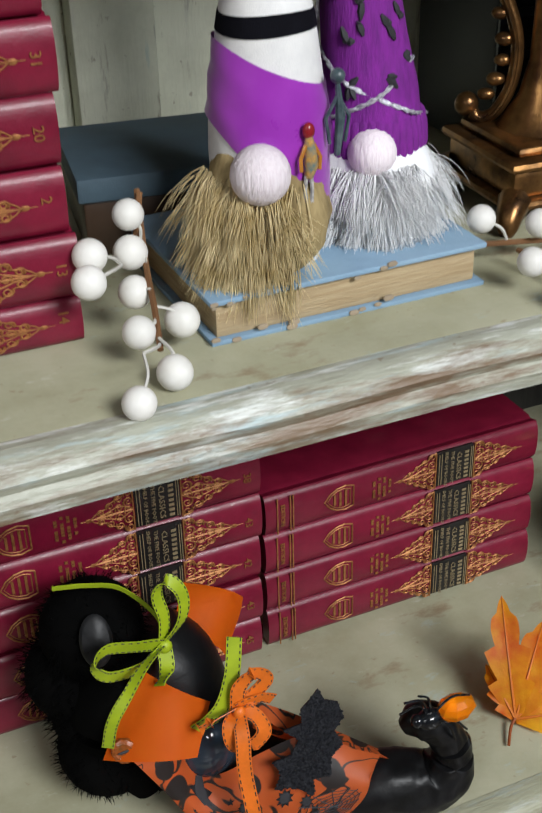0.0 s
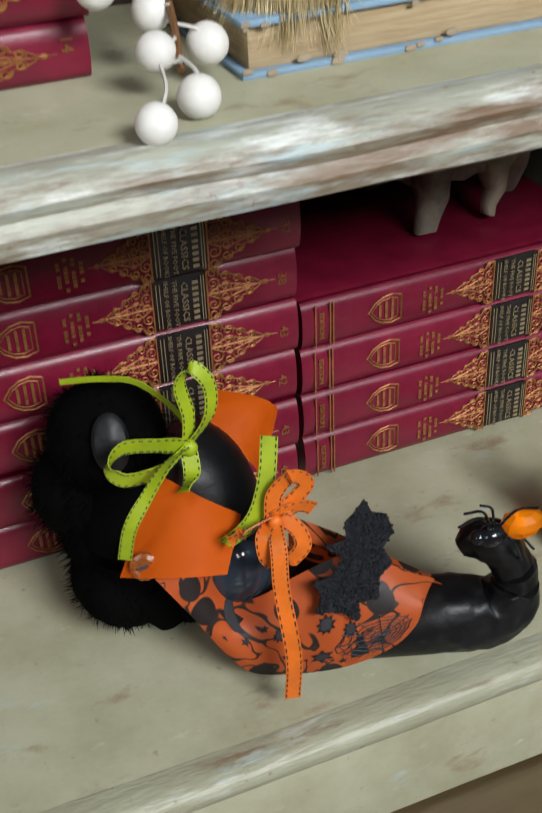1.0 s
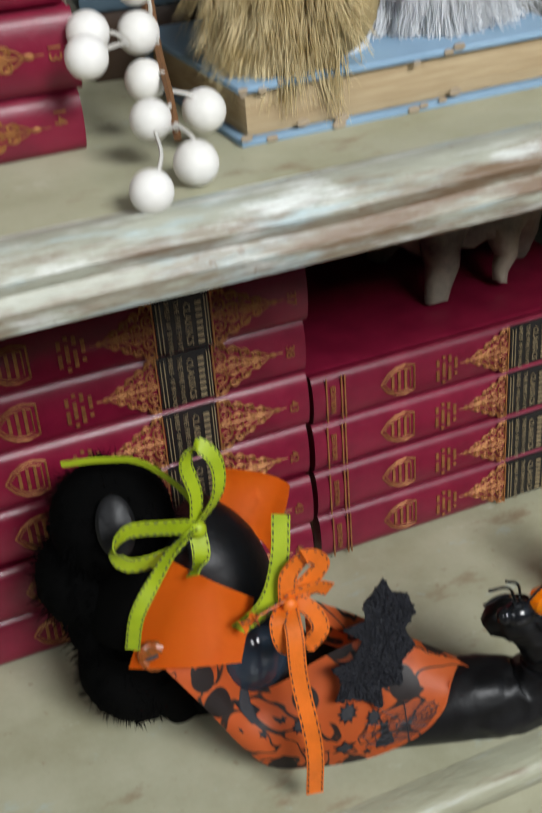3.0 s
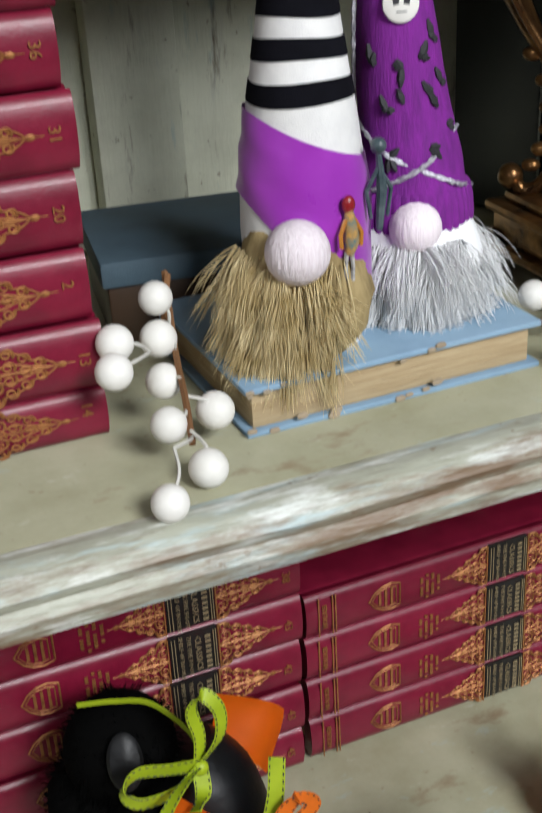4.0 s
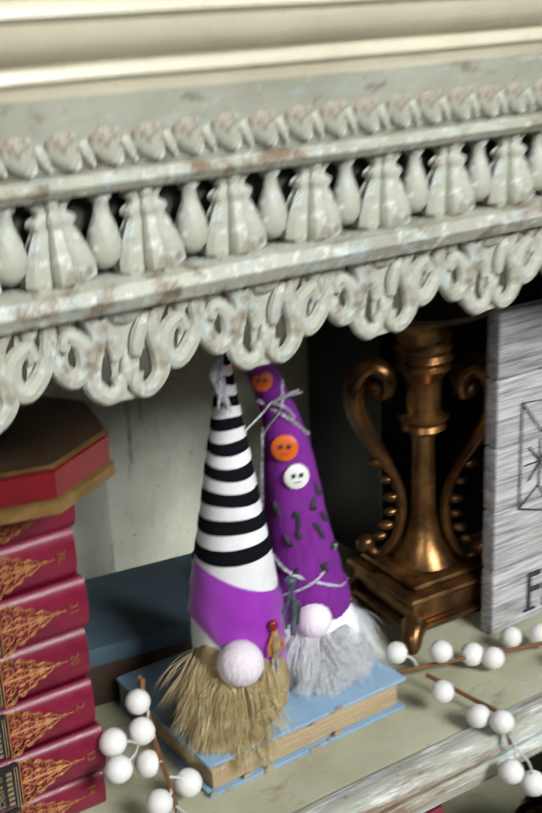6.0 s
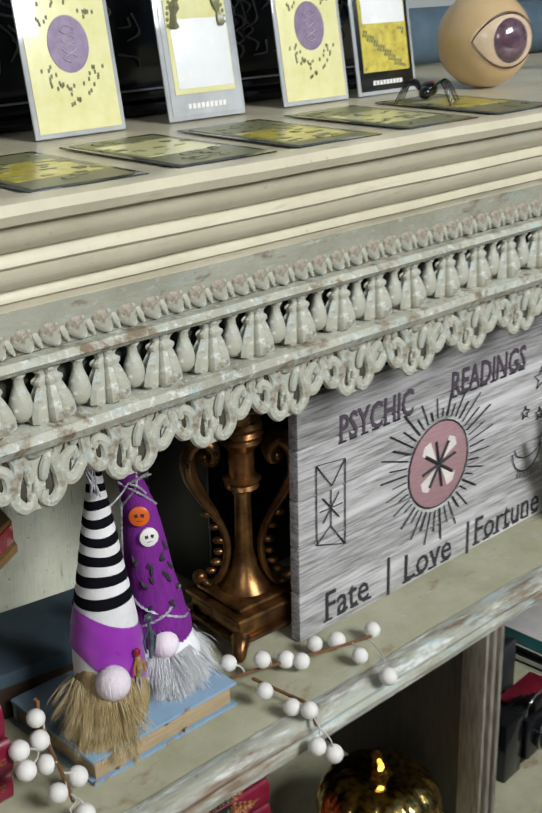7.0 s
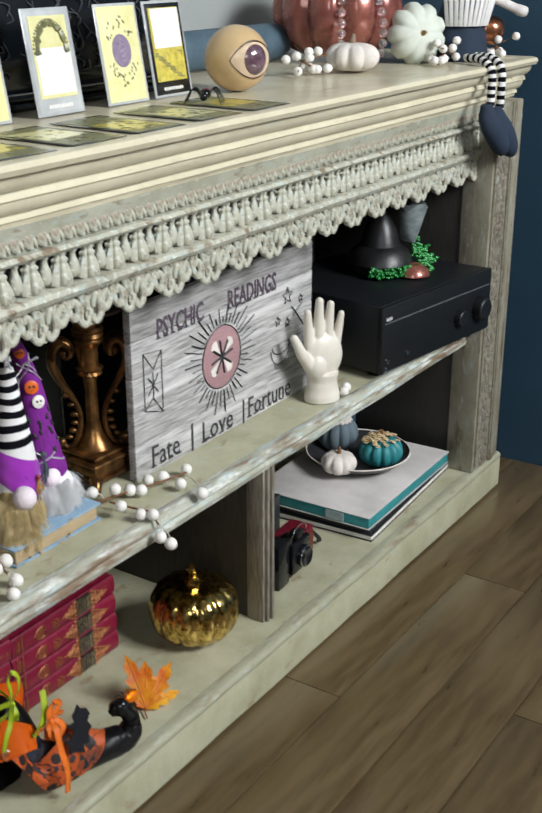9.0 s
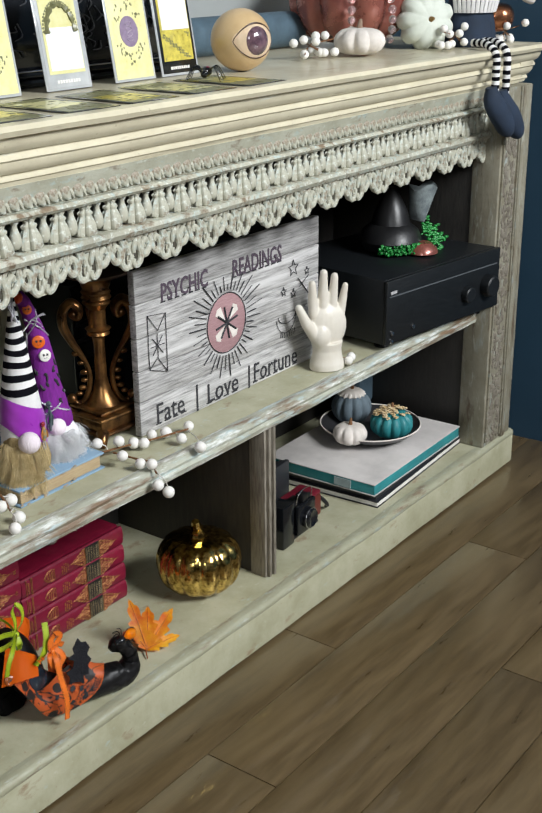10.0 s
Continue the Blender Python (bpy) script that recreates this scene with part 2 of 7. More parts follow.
NAVYWALL = plain("navy_wall_paint", (0.022, 0.062, 0.105), (0.019, 0.055, 0.094), 0.55, scale=6, bump=0.12, bscale=250)
GREYWALL = plain("grey_wall_paint", (0.36, 0.38, 0.37), (0.33, 0.35, 0.345), 0.7, scale=5, bump=0.12, bscale=250)
ROOMWALL = plain("room_wall_paint", (0.15, 0.147, 0.142), rough=0.8, scale=4, bump=0.1, bscale=200)
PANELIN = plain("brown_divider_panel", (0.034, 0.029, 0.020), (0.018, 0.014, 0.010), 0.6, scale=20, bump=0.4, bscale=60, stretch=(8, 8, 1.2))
CLAY = plain("black_crumpled_clay", (0.006, 0.006, 0.007), (0.003, 0.003, 0.003), 0.42, scale=30, bump=1.0, bscale=60, spec=0.3)
FLOORWOOD = plain("brown_floor_board", (0.116, 0.080, 0.038), (0.070, 0.047, 0.021), 0.30, scale=7, bump=0.2, bscale=60, stretch=(1.2, 9, 9), vary=0.16, coat=0.3, big=(0.150, 0.108, 0.054))
GREENPLASTIC = plain("green_glitter_trim", (0.02, 0.30, 0.05), (0.005, 0.10, 0.02), 0.3, 0.1, 300, 0.8, 300)
FLESH = plain("tan_ball_paint", (0.60, 0.43, 0.23), (0.54, 0.37, 0.19), 0.35, scale=25, bump=0.08, bscale=200, coat=0.3)
FLESHLITE = plain("pale_eye_white", (0.66, 0.50, 0.34), rough=0.35, scale=25, bump=0.05, coat=0.3)
IRIS = plain("violet_iris", (0.14, 0.08, 0.10), (0.05, 0.03, 0.045), 0.12, scale=90, bump=0.0, coat=0.8)
CARDPALE = plain("pale_yellow_card", (0.76, 0.73, 0.40), (0.70, 0.66, 0.30), 0.3, scale=60, bump=0.05, coat=0.4)
CARDYELLOW = plain("yellow_card_art", (0.66, 0.56, 0.10), (0.40, 0.33, 0.06), 0.3, scale=120, bump=0.05, coat=0.4)
CARDWHITE = plain("white_card", (0.80, 0.81, 0.80), (0.74, 0.75, 0.76), 0.25, scale=20, bump=0.02, coat=0.5)
CARDBLACK = plain("black_card_border", (0.012, 0.013, 0.012), rough=0.2, scale=60, bump=0.0, coat=0.4)
SLEEVE = plain("clear_sleeve_edge", (0.50, 0.52, 0.53), rough=0.15, scale=20, bump=0.05, coat=0.5)
LILAC = plain("lilac_print", (0.30, 0.23, 0.33), (0.23, 0.17, 0.26), 0.35, scale=120, bump=0.0, coat=0.3)
OLIVEINK = plain("olive_print", (0.20, 0.20, 0.10), rough=0.35, scale=60, bump=0)
MAPLE = plain("maple_leaf", (0.88, 0.45, 0.010), (0.72, 0.13, 0.005), 0.5, scale=30, bump=0.5, bscale=150, big=(0.90, 0.60, 0.02))
ROCK = plain("bone_and_soot", (0.34, 0.29, 0.22), (0.018, 0.018, 0.019), 0.6, scale=17, bump=0.8, bscale=140)
OLIVEGOLD = plain("box_gilt_rim", (0.30, 0.18, 0.06), (0.16, 0.09, 0.03), 0.35, 0.4, 60, 0.3, 200)
BROWN = plain("dark_brown_wood", (0.05, 0.028, 0.016), rough=0.4, scale=30, bump=0.3, bscale=100)


def amber_glass():
    m, nt, b = base_mat("amber_glass", 0.05, 0.0)
    b.inputs["Base Color"].default_value = (1.0, 0.30, 0.005, 1)
    b.inputs["Transmission Weight"].default_value = 0.55
    return m


def printed_paper():
    """Orange paper with a dense black print of swirls and blots."""
    m, nt, b = base_mat("printed_orange_paper", 0.5, 0.0)
    vec = coords(nt)
    v = node(nt, "ShaderNodeTexVoronoi", Scale=36.0)
    n = node(nt, "ShaderNodeTexNoise", Scale=26.0, Detail=1.0, Distortion=3.0)
    nt.links.new(vec, n.inputs["Vector"])
    nt.links.new(vec, v.inputs["Vector"])
    swirl = ramp(nt, n.outputs[0], [(0.42, (0, 0, 0)), (0.435, (1, 1, 1)), (0.47, (1, 1, 1)), (0.485, (0, 0, 0))]).outputs[0]
    blot = ramp(nt, v.outputs[0], [(0.24, (1, 1, 1)), (0.26, (0, 0, 0))]).outputs[0]
    col = mixed(nt, swirl, (0.72, 0.155, 0.035), (0.05, 0.035, 0.03))
    col = mixed(nt, blot, col, (0.04, 0.03, 0.028))
    nt.links.new(col, b.inputs["Base Color"])
    return m


def clear_glass():
    m, nt, b = base_mat("clear_glass", 0.05, 0.0)
    b.inputs["Transmission Weight"].default_value = 0.9
    b.inputs["Base Color"].default_value = (0.9, 0.85, 0.88, 1)
    return m


AMBER, PRINT, GLASS = amber_glass(), printed_paper(), clear_glass()


# ---- mesh helpers ----
def thing(name, place, label, category, turn=0.0, group="", kind=""):
    ob = new(name)
    ob.matrix_world = pose(*place, 0, 0, turn)
    ob.empty_display_size = 0.02
    return tagged(ob, label, category, group, kind)


def mesh_of(name, bm, material, smooth=True):
    me = bpy.data.meshes.new(name)
    bm.to_mesh(me)
    bm.free()
    for mt in material if isinstance(material, (list, tuple)) else [material]:
        me.materials.append(mt)
    if smooth:
        me.shade_smooth()
        me.set_sharp_from_angle(angle=radians(38))
    return me


def part(name, bm, material, parent=None, label="", m=None):
    me = bm if isinstance(bm, bpy.types.Mesh) else mesh_of(name, bm, material)
    ob = new(name, me)
    ob.parent = parent
    if m is not None:
        ob.matrix_basis = m
    return tagged(ob, label)


def structure(name, bm, material, label, category):
    return tagged(part(name, bm, material), label, category, "", "structure")


def box(bm, lo, hi, bevel=0.0, m=None, mat=0):
    c, s = [(a + b) / 2 for a, b in zip(lo, hi)], [b - a for a, b in zip(lo, hi)]
    made = bmesh.ops.create_cube(bm, size=1.0, matrix=Matrix.LocRotScale(c, None, s))["verts"]
    if bevel:
        edges = list({e for v in made for e in v.link_edges})
        made = bmesh.ops.bevel(bm, geom=edges, offset=bevel, segments=2, affect="EDGES", profile=0.5)["verts"]
    if m is not None:
        bmesh.ops.transform(bm, matrix=m, verts=made)
    if mat:
        for f in {f for v in made for f in v.link_faces}:
            f.material_index = mat
    return bm


def slab(lo, hi, bevel=0.002):
    return box(bmesh.new(), lo, hi, bevel)


def rings(bm, loops, closed=True, cap=True):
    rows = [[bm.verts.new(p) for p in loop] for loop in loops]
    n = len(rows[0])
    for a, b in zip(rows, rows[1:]):
        for i in range(n if closed else n - 1):
            j = (i + 1) % n
            bm.faces.new((a[i], a[j], b[j], b[i]))
    if cap and closed:
        bm.faces.new(list(reversed(rows[0])))
        bm.faces.new(rows[-1])
    return bm


def lathe(bm, profile, n=28, m=None, ribs=0, amp=0.0, sy=1.0):
    loops = []
    for r, z in profile:
        loop = []
        for i in range(n):
            a = 2 * math.pi * i / n
            k = 1 - amp * abs(math.cos(ribs * a / 2)) ** 6 if ribs else 1
            p = Vector((r * k * math.cos(a), sy * r * k * math.sin(a), z))
            loop.append(m @ p if m is not None else p)
        loops.append(loop)
    return rings(bm, loops)


def tube(bm, pts, radius, n=8, flat=1.0, normal=None):
    pts = [Vector(p) for p in pts]
    rad = radius if isinstance(radius, (list, tuple)) else [radius] * len(pts)
    loops, side = [], None
    for i, p in enumerate(pts):
        d = (pts[min(i + 1, len(pts) - 1)] - pts[max(i - 1, 0)]).normalized()
        if normal is not None:
            u = Vector(normal)
            side = d.cross(u).normalized()
        else:
            u0 = side if side is not None else (Vector((0, 0, 1)) if abs(d.z) < 0.9 else Vector((1, 0, 0)))
            u = (u0 - d * u0.dot(d)).normalized()
            side = u
            u = d.cross(u)
        w = side if normal is not None else side
        loops.append([p + rad[i] * (w * math.cos(2 * math.pi * k / n) + u * flat * math.sin(2 * math.pi * k / n)) for k in range(n)])
    return rings(bm, loops)


def strip(bm, pts, across, width, thick=0.0006, face=None):
    """A ribbon along pts; across gives the direction of its width, one vector or one for each point."""
    pts = [Vector(p) for p in pts]
    loops = []
    for i, p in enumerate(pts):
        d = (pts[min(i + 1, len(pts) - 1)] - pts[max(i - 1, 0)]).normalized()
        w = Vector(across)
        if face is not None:
            w = d.cross(Vector(face)) + w * 0.25 * (1 if d.cross(Vector(face)).dot(w) > 0 else -1)
        w = (w - d * w.dot(d)).normalized()
        u = d.cross(w) * thick / 2
        wd = (width[i] if isinstance(width, (list, tuple)) else width) / 2
        loops.append([p + w * wd + u, p - w * wd + u, p - w * wd - u, p + w * wd - u])
    return rings(bm, loops)


def ball(bm, c, r, seg=20, ring=12, scale=(1, 1, 1), m=None):
    mm = Matrix.LocRotScale(Vector(c), None, Vector(scale))
    if m is not None:
        mm = m @ mm
    bmesh.ops.create_uvsphere(bm, u_segments=seg, v_segments=ring, radius=r, matrix=mm)
    return bm


def plate_poly(bm, pts, y0, y1, m=None):
    """A flat outline in x and z, given depth in y."""
    a = [Vector((x, y0, z)) for x, z in pts]
    b = [Vector((x, y1, z)) for x, z in pts]
    if m is not None:
        a, b = [m @ v for v in a], [m @ v for v in b]
    va, vb = [bm.verts.new(v) for v in a], [bm.verts.new(v) for v in b]
    bm.faces.new(va)
    bm.faces.new(list(reversed(vb)))
    n = len(pts)
    for i in range(n):
        j = (i + 1) % n
        bm.faces.new((va[j], va[i], vb[i], vb[j]))
    return bm


def sweep(pts, x0, x1, steps=1, wave=0.0):
    """A moulding: a profile in y and z, drawn along x."""
    bm = bmesh.new()
    loops = []
    for k in range(steps + 1):
        x = x0 + (x1 - x0) * k / steps
        loops.append([Vector((x, y + wave * (noise.noise((x * 9, y * 40, z * 40))), z + wave * noise.noise((x * 11, z * 60, y * 30 + 5)))) for y, z in pts])
    rings(bm, loops)
    bmesh.ops.recalc_face_normals(bm, faces=bm.faces)
    return bm


def bez(*p, n=10):
    """Points of a Catmull-Rom curve through p."""
    p = [Vector(v) for v in p]
    q = [2 * p[0] - p[1], *p, 2 * p[-1] - p[-2]]
    out = []
    for i in range(1, len(q) - 2):
        for k in range(n):
            t = k / n
            out.append(0.5 * (2 * q[i] + (q[i + 1] - q[i - 1]) * t + (2 * q[i - 1] - 5 * q[i] + 4 * q[i + 1] - q[i + 2]) * t * t + (3 * q[i] - q[i - 1] - 3 * q[i + 1] + q[i + 2]) * t ** 3))
    return out + [p[-1]]


def spiral(cx, cz, r0, r1, a0, a1, n=18, y=0.0):
    return [Vector((cx + (r0 + (r1 - r0) * t / n) * math.cos(a0 + (a1 - a0) * t / n), y, cz + (r0 + (r1 - r0) * t / n) * math.sin(a0 + (a1 - a0) * t / n))) for t in range(n + 1)]


def lettering(text, size, m, material, parent, name="lettering", depth=0.0003, align="LEFT", stretch=1.0):
    cu = bpy.data.curves.new(name, "FONT")
    cu.body, cu.size, cu.extrude, cu.align_x, cu.resolution_u = text, size, depth, align, 2
    cu.offset = size * (0.016 if text.isupper() else 0.002)
    tmp = new(name, cu)
    bpy.context.view_layer.update()
    me = bpy.data.meshes.new_from_object(tmp.evaluated_get(bpy.context.evaluated_depsgraph_get()))
    bpy.data.objects.remove(tmp)
    me.name = name
    me.materials.clear()
    me.materials.append(material)
    return part(name, me, material, parent, "", m @ Matrix.Diagonal((stretch, 1, 1, 1)))


FACE = Matrix.Rotation(math.pi / 2, 4, "X")  # lettering upright, read from -y

# ---- the room ----
XL, XR = -0.95, 0.99
structure("floor", slab((-3, -3.6, -0.05), (1.15, 0.45, -0.004), 0), FLOORWOOD, "dark brown wooden floor boards", "floor")
structure("wall_back", slab((-3, 0.45, -0.05), (1.25, 0.55, 2.6), 0), GREYWALL, "grey painted wall behind the carved console", "wall")
structure("wall_side", slab((1.15, -3.6, -0.05), (1.25, 0.45, 2.6), 0), NAVYWALL, "dark navy painted side wall", "wall")
structure("wall_front", slab((-3, -3.7, -0.05), (1.25, -3.6, 2.6), 0), ROOMWALL, "plain pale room wall", "wall")
structure("wall_window", slab((-3.1, -3.7, -0.05), (-3, 0.55, 2.6), 0), ROOMWALL, "plain pale room wall", "wall")
structure("ceiling", slab((-3.1, -3.7, 2.6), (1.25, 0.55, 2.7), 0), ROOMWALL, "plain pale ceiling", "ceiling")

# ---- the carved console ----
console = thing("console_shelf", (0, 0, 0), "long carved console bookcase in distressed sage and cream paint", "bookcase")
# plinth with a rounded nose, and the lower shelf behind it
plinth = [(0.40, 0.004), (0.40, 0.076), (0.012, 0.076), (0.004, 0.0735), (0.0, 0.067), (0.0, 0.004)]
part("plinth", sweep(plinth, XL, 1.005, 90, 0.0012), SAGE, console, "sage painted plinth with worn edge")
nose = [(0.018, 0.0764), (0.012, 0.0766), (0.007, 0.0762), (0.003, 0.0750), (0.0002, 0.0730), (-0.0012, 0.0700), (-0.0015, 0.0665), (-0.0004, 0.0630), (0.004, 0.063), (0.008, 0.072)]
part("plinth_edge", sweep(nose, XL, 1.003, 120, 0.0014), NOSE, console)
shelf = [(0.38, 0.335), (0.38, 0.361), (0.062, 0.361), (0.056, 0.3585), (0.052, 0.361), (0.046, 0.3625), (0.039, 0.3605), (0.034, 0.354), (0.0355, 0.349), (0.033, 0.344), (0.035, 0.336), (0.040, 0.333), (0.06, 0.334)]
part("middle_shelf", sweep([p for p in shelf if p[0] > 0.05] + [(0.062, 0.335)], XL, 0.90, 60, 0.0006), SAGE, console)
nosing = [(0.056, 0.3612), (0.052, 0.3615), (0.046, 0.3628), (0.039, 0.3605), (0.034, 0.354), (0.0358, 0.349), (0.033, 0.344), (0.035, 0.336), (0.040, 0.333), (0.056, 0.334)]
part("shelf_edge", sweep(nosing, XL, 0.905, 200, 0.0016), EDGE, console, "rounded shelf edge with flaking blue and white paint")
# right of BACKX and below, the back panel's shade is painted dark
BACKX = 0.055
part("back_panel", slab((XL, 0.37, 0.35), (BACKX, 0.385, 0.80), 0), INNER, console, "painted back panel")
part("dark_back_panel", slab((BACKX, 0.37, 0.35), (0.96, 0.385, 0.80), 0), SHADEIN, console, "back panel with compartment shade painted dark")
part("lower_back_panel", slab((XL, 0.37, 0.07), (0.96, 0.385, 0.35), 0), SHADEIN, console, "back panel with compartment shade painted dark")
for x0, w in ((-0.222, 0.055), (-0.60, 0.06)):
    part("back_stile", slab((x0, 0.352, 0.361), (x0 + w, 0.370, 0.72), 0.004), INNER, console)
top = [(0.42, 0.815), (0.42, 0.846), (0.02, 0.846), (0.004, 0.8475), (-0.006, 0.846), (-0.0095, 0.8405), (-0.006, 0.8345), (0.002, 0.832),
       (0.004, 0.824), (0.010, 0.817), (0.016, 0.8145), (0.0135, 0.811), (0.0125, 0.807), (0.0165, 0.8045), (0.018, 0.798), (0.023, 0.792),
       (0.029, 0.7895), (0.027, 0.787), (0.0265, 0.783), (0.030, 0.781), (0.032, 0.776), (0.06, 0.776), (0.06, 0.80)]
part("cornice", sweep(top, XL, 1.012, 80, 0.0007), CREAM, console, "stepped cream glazed cornice moulding")
ret = bmesh.new()
for (y0, y1, z0, z1, x1) in ((-0.002, 0.42, 0.833, 0.8465, 1.022), (0.012, 0.42, 0.806, 0.833, 1.006), (0.026, 0.42, 0.784, 0.806, 0.992)):
    box(ret, (0.95, y0, z0), (x1, y1, z1), 0.004)
part("cornice_return", ret, CREAM, console)
# board behind the tassels, its depth shade given by dark colour
part("frieze", slab((XL, 0.046, 0.672), (0.985, 0.066, 0.741), 0.001), SHADEGROUND, console, "dark ground behind the carving, shade in its colour")
part("upper_frieze", sweep([(0.0400, 0.741), (0.0345, 0.760), (0.0310, 0.776), (0.066, 0.778), (0.066, 0.741)], XL, 0.985, 60, 0.0005), FLATPAINT, console, "flat grey green painted band under the cornice")
# strip behind the gadroons, recess shade put into its colour
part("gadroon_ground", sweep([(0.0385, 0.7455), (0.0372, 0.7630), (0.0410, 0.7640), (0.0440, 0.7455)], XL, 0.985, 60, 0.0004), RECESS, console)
part("frieze_bead", sweep([(0.026, 0.741), (0.030, 0.745), (0.050, 0.7455), (0.050, 0.7365), (0.030, 0.737)], XL, 0.985, 90, 0.0006), CARVED, console)
part("frieze_band", sweep([(0.0235, 0.6935), (0.025, 0.699), (0.032, 0.7005), (0.050, 0.7005), (0.050, 0.687), (0.028, 0.687)], XL, 0.985, 90, 0.0008), CARVED, console)
# right pilaster, divider and inner cheeks
part("pilaster", slab((0.872, 0.004, 0.076), (0.945, 0.060, 0.776), 0.002), PILLAR, console)
part("pilaster_fillet", slab((0.948, -0.001, 0.0762), (0.962, 0.07, 0.776), 0.003), PILLAR, console)
part("end_stile", slab((0.966, 0.003, 0.0762), (0.990, 0.40, 0.776), 0.003), PILLAR, console)
rng = random.Random(4)
carve = bmesh.new()
for i in range(420):
    x, z = rng.uniform(0.882, 0.936), rng.uniform(0.085, 0.70)
    ball(carve, (x, 0.004, z), rng.uniform(0.003, 0.006), 6, 4, (1, 0.45, rng.uniform(0.8, 1.8)))
tagged(part("pilaster_carving", carve, REED, console, "worn leafy carving"), kind="stuff")
for k in range(2):
    part("pilaster_bead", sweep([(0.0005, 0), (0.0005, 0.004), (0.006, 0.004), (0.006, 0)], 0.086, 0.775, 2), PILLAR, console, "", Matrix.Translation((0.878 + 0.062 * k, 0, 0)) @ Matrix.Rotation(-math.pi / 2, 4, "Y") @ Matrix.Diagonal((1, 1, -1, 1)))
# cheek in the same painted shade as the back panels
part("cheek", slab((0.875, 0.060, 0.076), (0.90, 0.37, 0.776), 0.001), SHADEIN, console)
for x0, x1, y0 in ((0.203, 0.208, 0.045), (0.208, 0.214, 0.040), (0.214, 0.219, 0.043), (0.219, 0.225, 0.039), (0.225, 0.229, 0.044)):
    part("reed", slab((x0, y0, 0.076), (x1, 0.075, 0.335), 0.0018), REED, console, "grey brown reed of the divider")
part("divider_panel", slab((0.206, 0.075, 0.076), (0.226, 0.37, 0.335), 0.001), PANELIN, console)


# carved rows of the frieze: one mesh for each kind of piece
def pendant_mesh():
    """Two pairs of looped scrolls round a bud on a lobed plate; dark teardrops paint the shade between them."""
    bm = bmesh.new()
    out = [(0.034, 0.048), (0.0345, 0.034), (0.0305, 0.022), (0.023, 0.0135), (0.0165, 0.0105), (0.011, 0.004), (0.004, 0.001)]
    plate_poly(bm, [(-x, z) for x, z in out] + [(x, z) for x, z in reversed(out)], 0.0020, 0.013)
    shade_faces = []
    for s in (-1, 1):
        for way, thick in ((((0.0345, 0, 0.049), (0.0350, 0, 0.036), (0.0315, 0, 0.0235), (0.0245, 0, 0.0155), (0.0185, 0, 0.0200), (0.0195, 0, 0.0300), (0.0255, 0, 0.0345), (0.0280, 0, 0.0290)), 0.0033),
                           (((0.0235, 0, 0.049), (0.0165, 0, 0.0420), (0.0125, 0, 0.0330), (0.0150, 0, 0.0230), (0.0160, 0, 0.0120), (0.0095, 0, 0.0045), (0.0040, 0, 0.0075), (0.0050, 0, 0.0135)), 0.0032),
                           (((0.0105, 0, 0.0400), (0.0060, 0, 0.0300), (0.0045, 0, 0.0210)), 0.0026)):
            pts = bez(*[(s * x, y, z) for x, y, z in way], n=5)
            tube(bm, pts, [thick * (0.85 + 0.55 * math.sin(math.pi * (k + 1) / (len(pts) + 1))) for k in range(len(pts))], 8, 0.85, normal=(0, 1, 0))
        ball(bm, (s * 0.0270, 0.0010, 0.0420), 0.0042, 10, 7, (1.0, 0.9, 1.3))
        # flat dark teardrops: shade between the scrolls, done in colour
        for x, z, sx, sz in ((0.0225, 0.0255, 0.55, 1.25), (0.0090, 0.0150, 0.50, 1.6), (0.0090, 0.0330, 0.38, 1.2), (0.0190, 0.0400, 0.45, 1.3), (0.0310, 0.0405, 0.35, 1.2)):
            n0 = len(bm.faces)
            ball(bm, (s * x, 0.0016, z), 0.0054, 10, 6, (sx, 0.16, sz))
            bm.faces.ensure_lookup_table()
            shade_faces += list(bm.faces[n0:])
    for f in shade_faces:
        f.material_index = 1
    ball(bm, (0, 0.0005, 0.0445), 0.0095, 16, 10, (1, 0.55, 0.9))
    ball(bm, (0, 0.0010, 0.0150), 0.0036, 12, 8, (0.9, 0.9, 2.0))
    bmesh.ops.recalc_face_normals(bm, faces=bm.faces)
    return mesh_of("pendant", bm, [CARVED, SHADEGROUND])


def tassel_mesh():
    bm = bmesh.new()
    lathe(bm, [(0.0025, 0.0385), (0.0062, 0.0375), (0.0068, 0.0350), (0.0052, 0.0330), (0.0050, 0.0310), (0.0072, 0.0290), (0.0074, 0.0270), (0.0062, 0.0250), (0.0078, 0.0210), (0.0098, 0.0150), (0.0112, 0.0080), (0.0114, 0.0030), (0.0085, 0.0)], 36, ribs=6, amp=0.42, sy=0.85)
    return mesh_of("tassel", bm, CARVED)


def egg_mesh():
    bm = bmesh.new()
    lathe(bm, [(0.0040, 0.036), (0.0044, 0.0335), (0.0026, 0.031), (0.0030, 0.027), (0.0052, 0.020), (0.0064, 0.0135), (0.0058, 0.0075), (0.0032, 0.0035), (0.0008, 0.0025)], 16, sy=0.85)
    return mesh_of("egg", bm, CARVED)


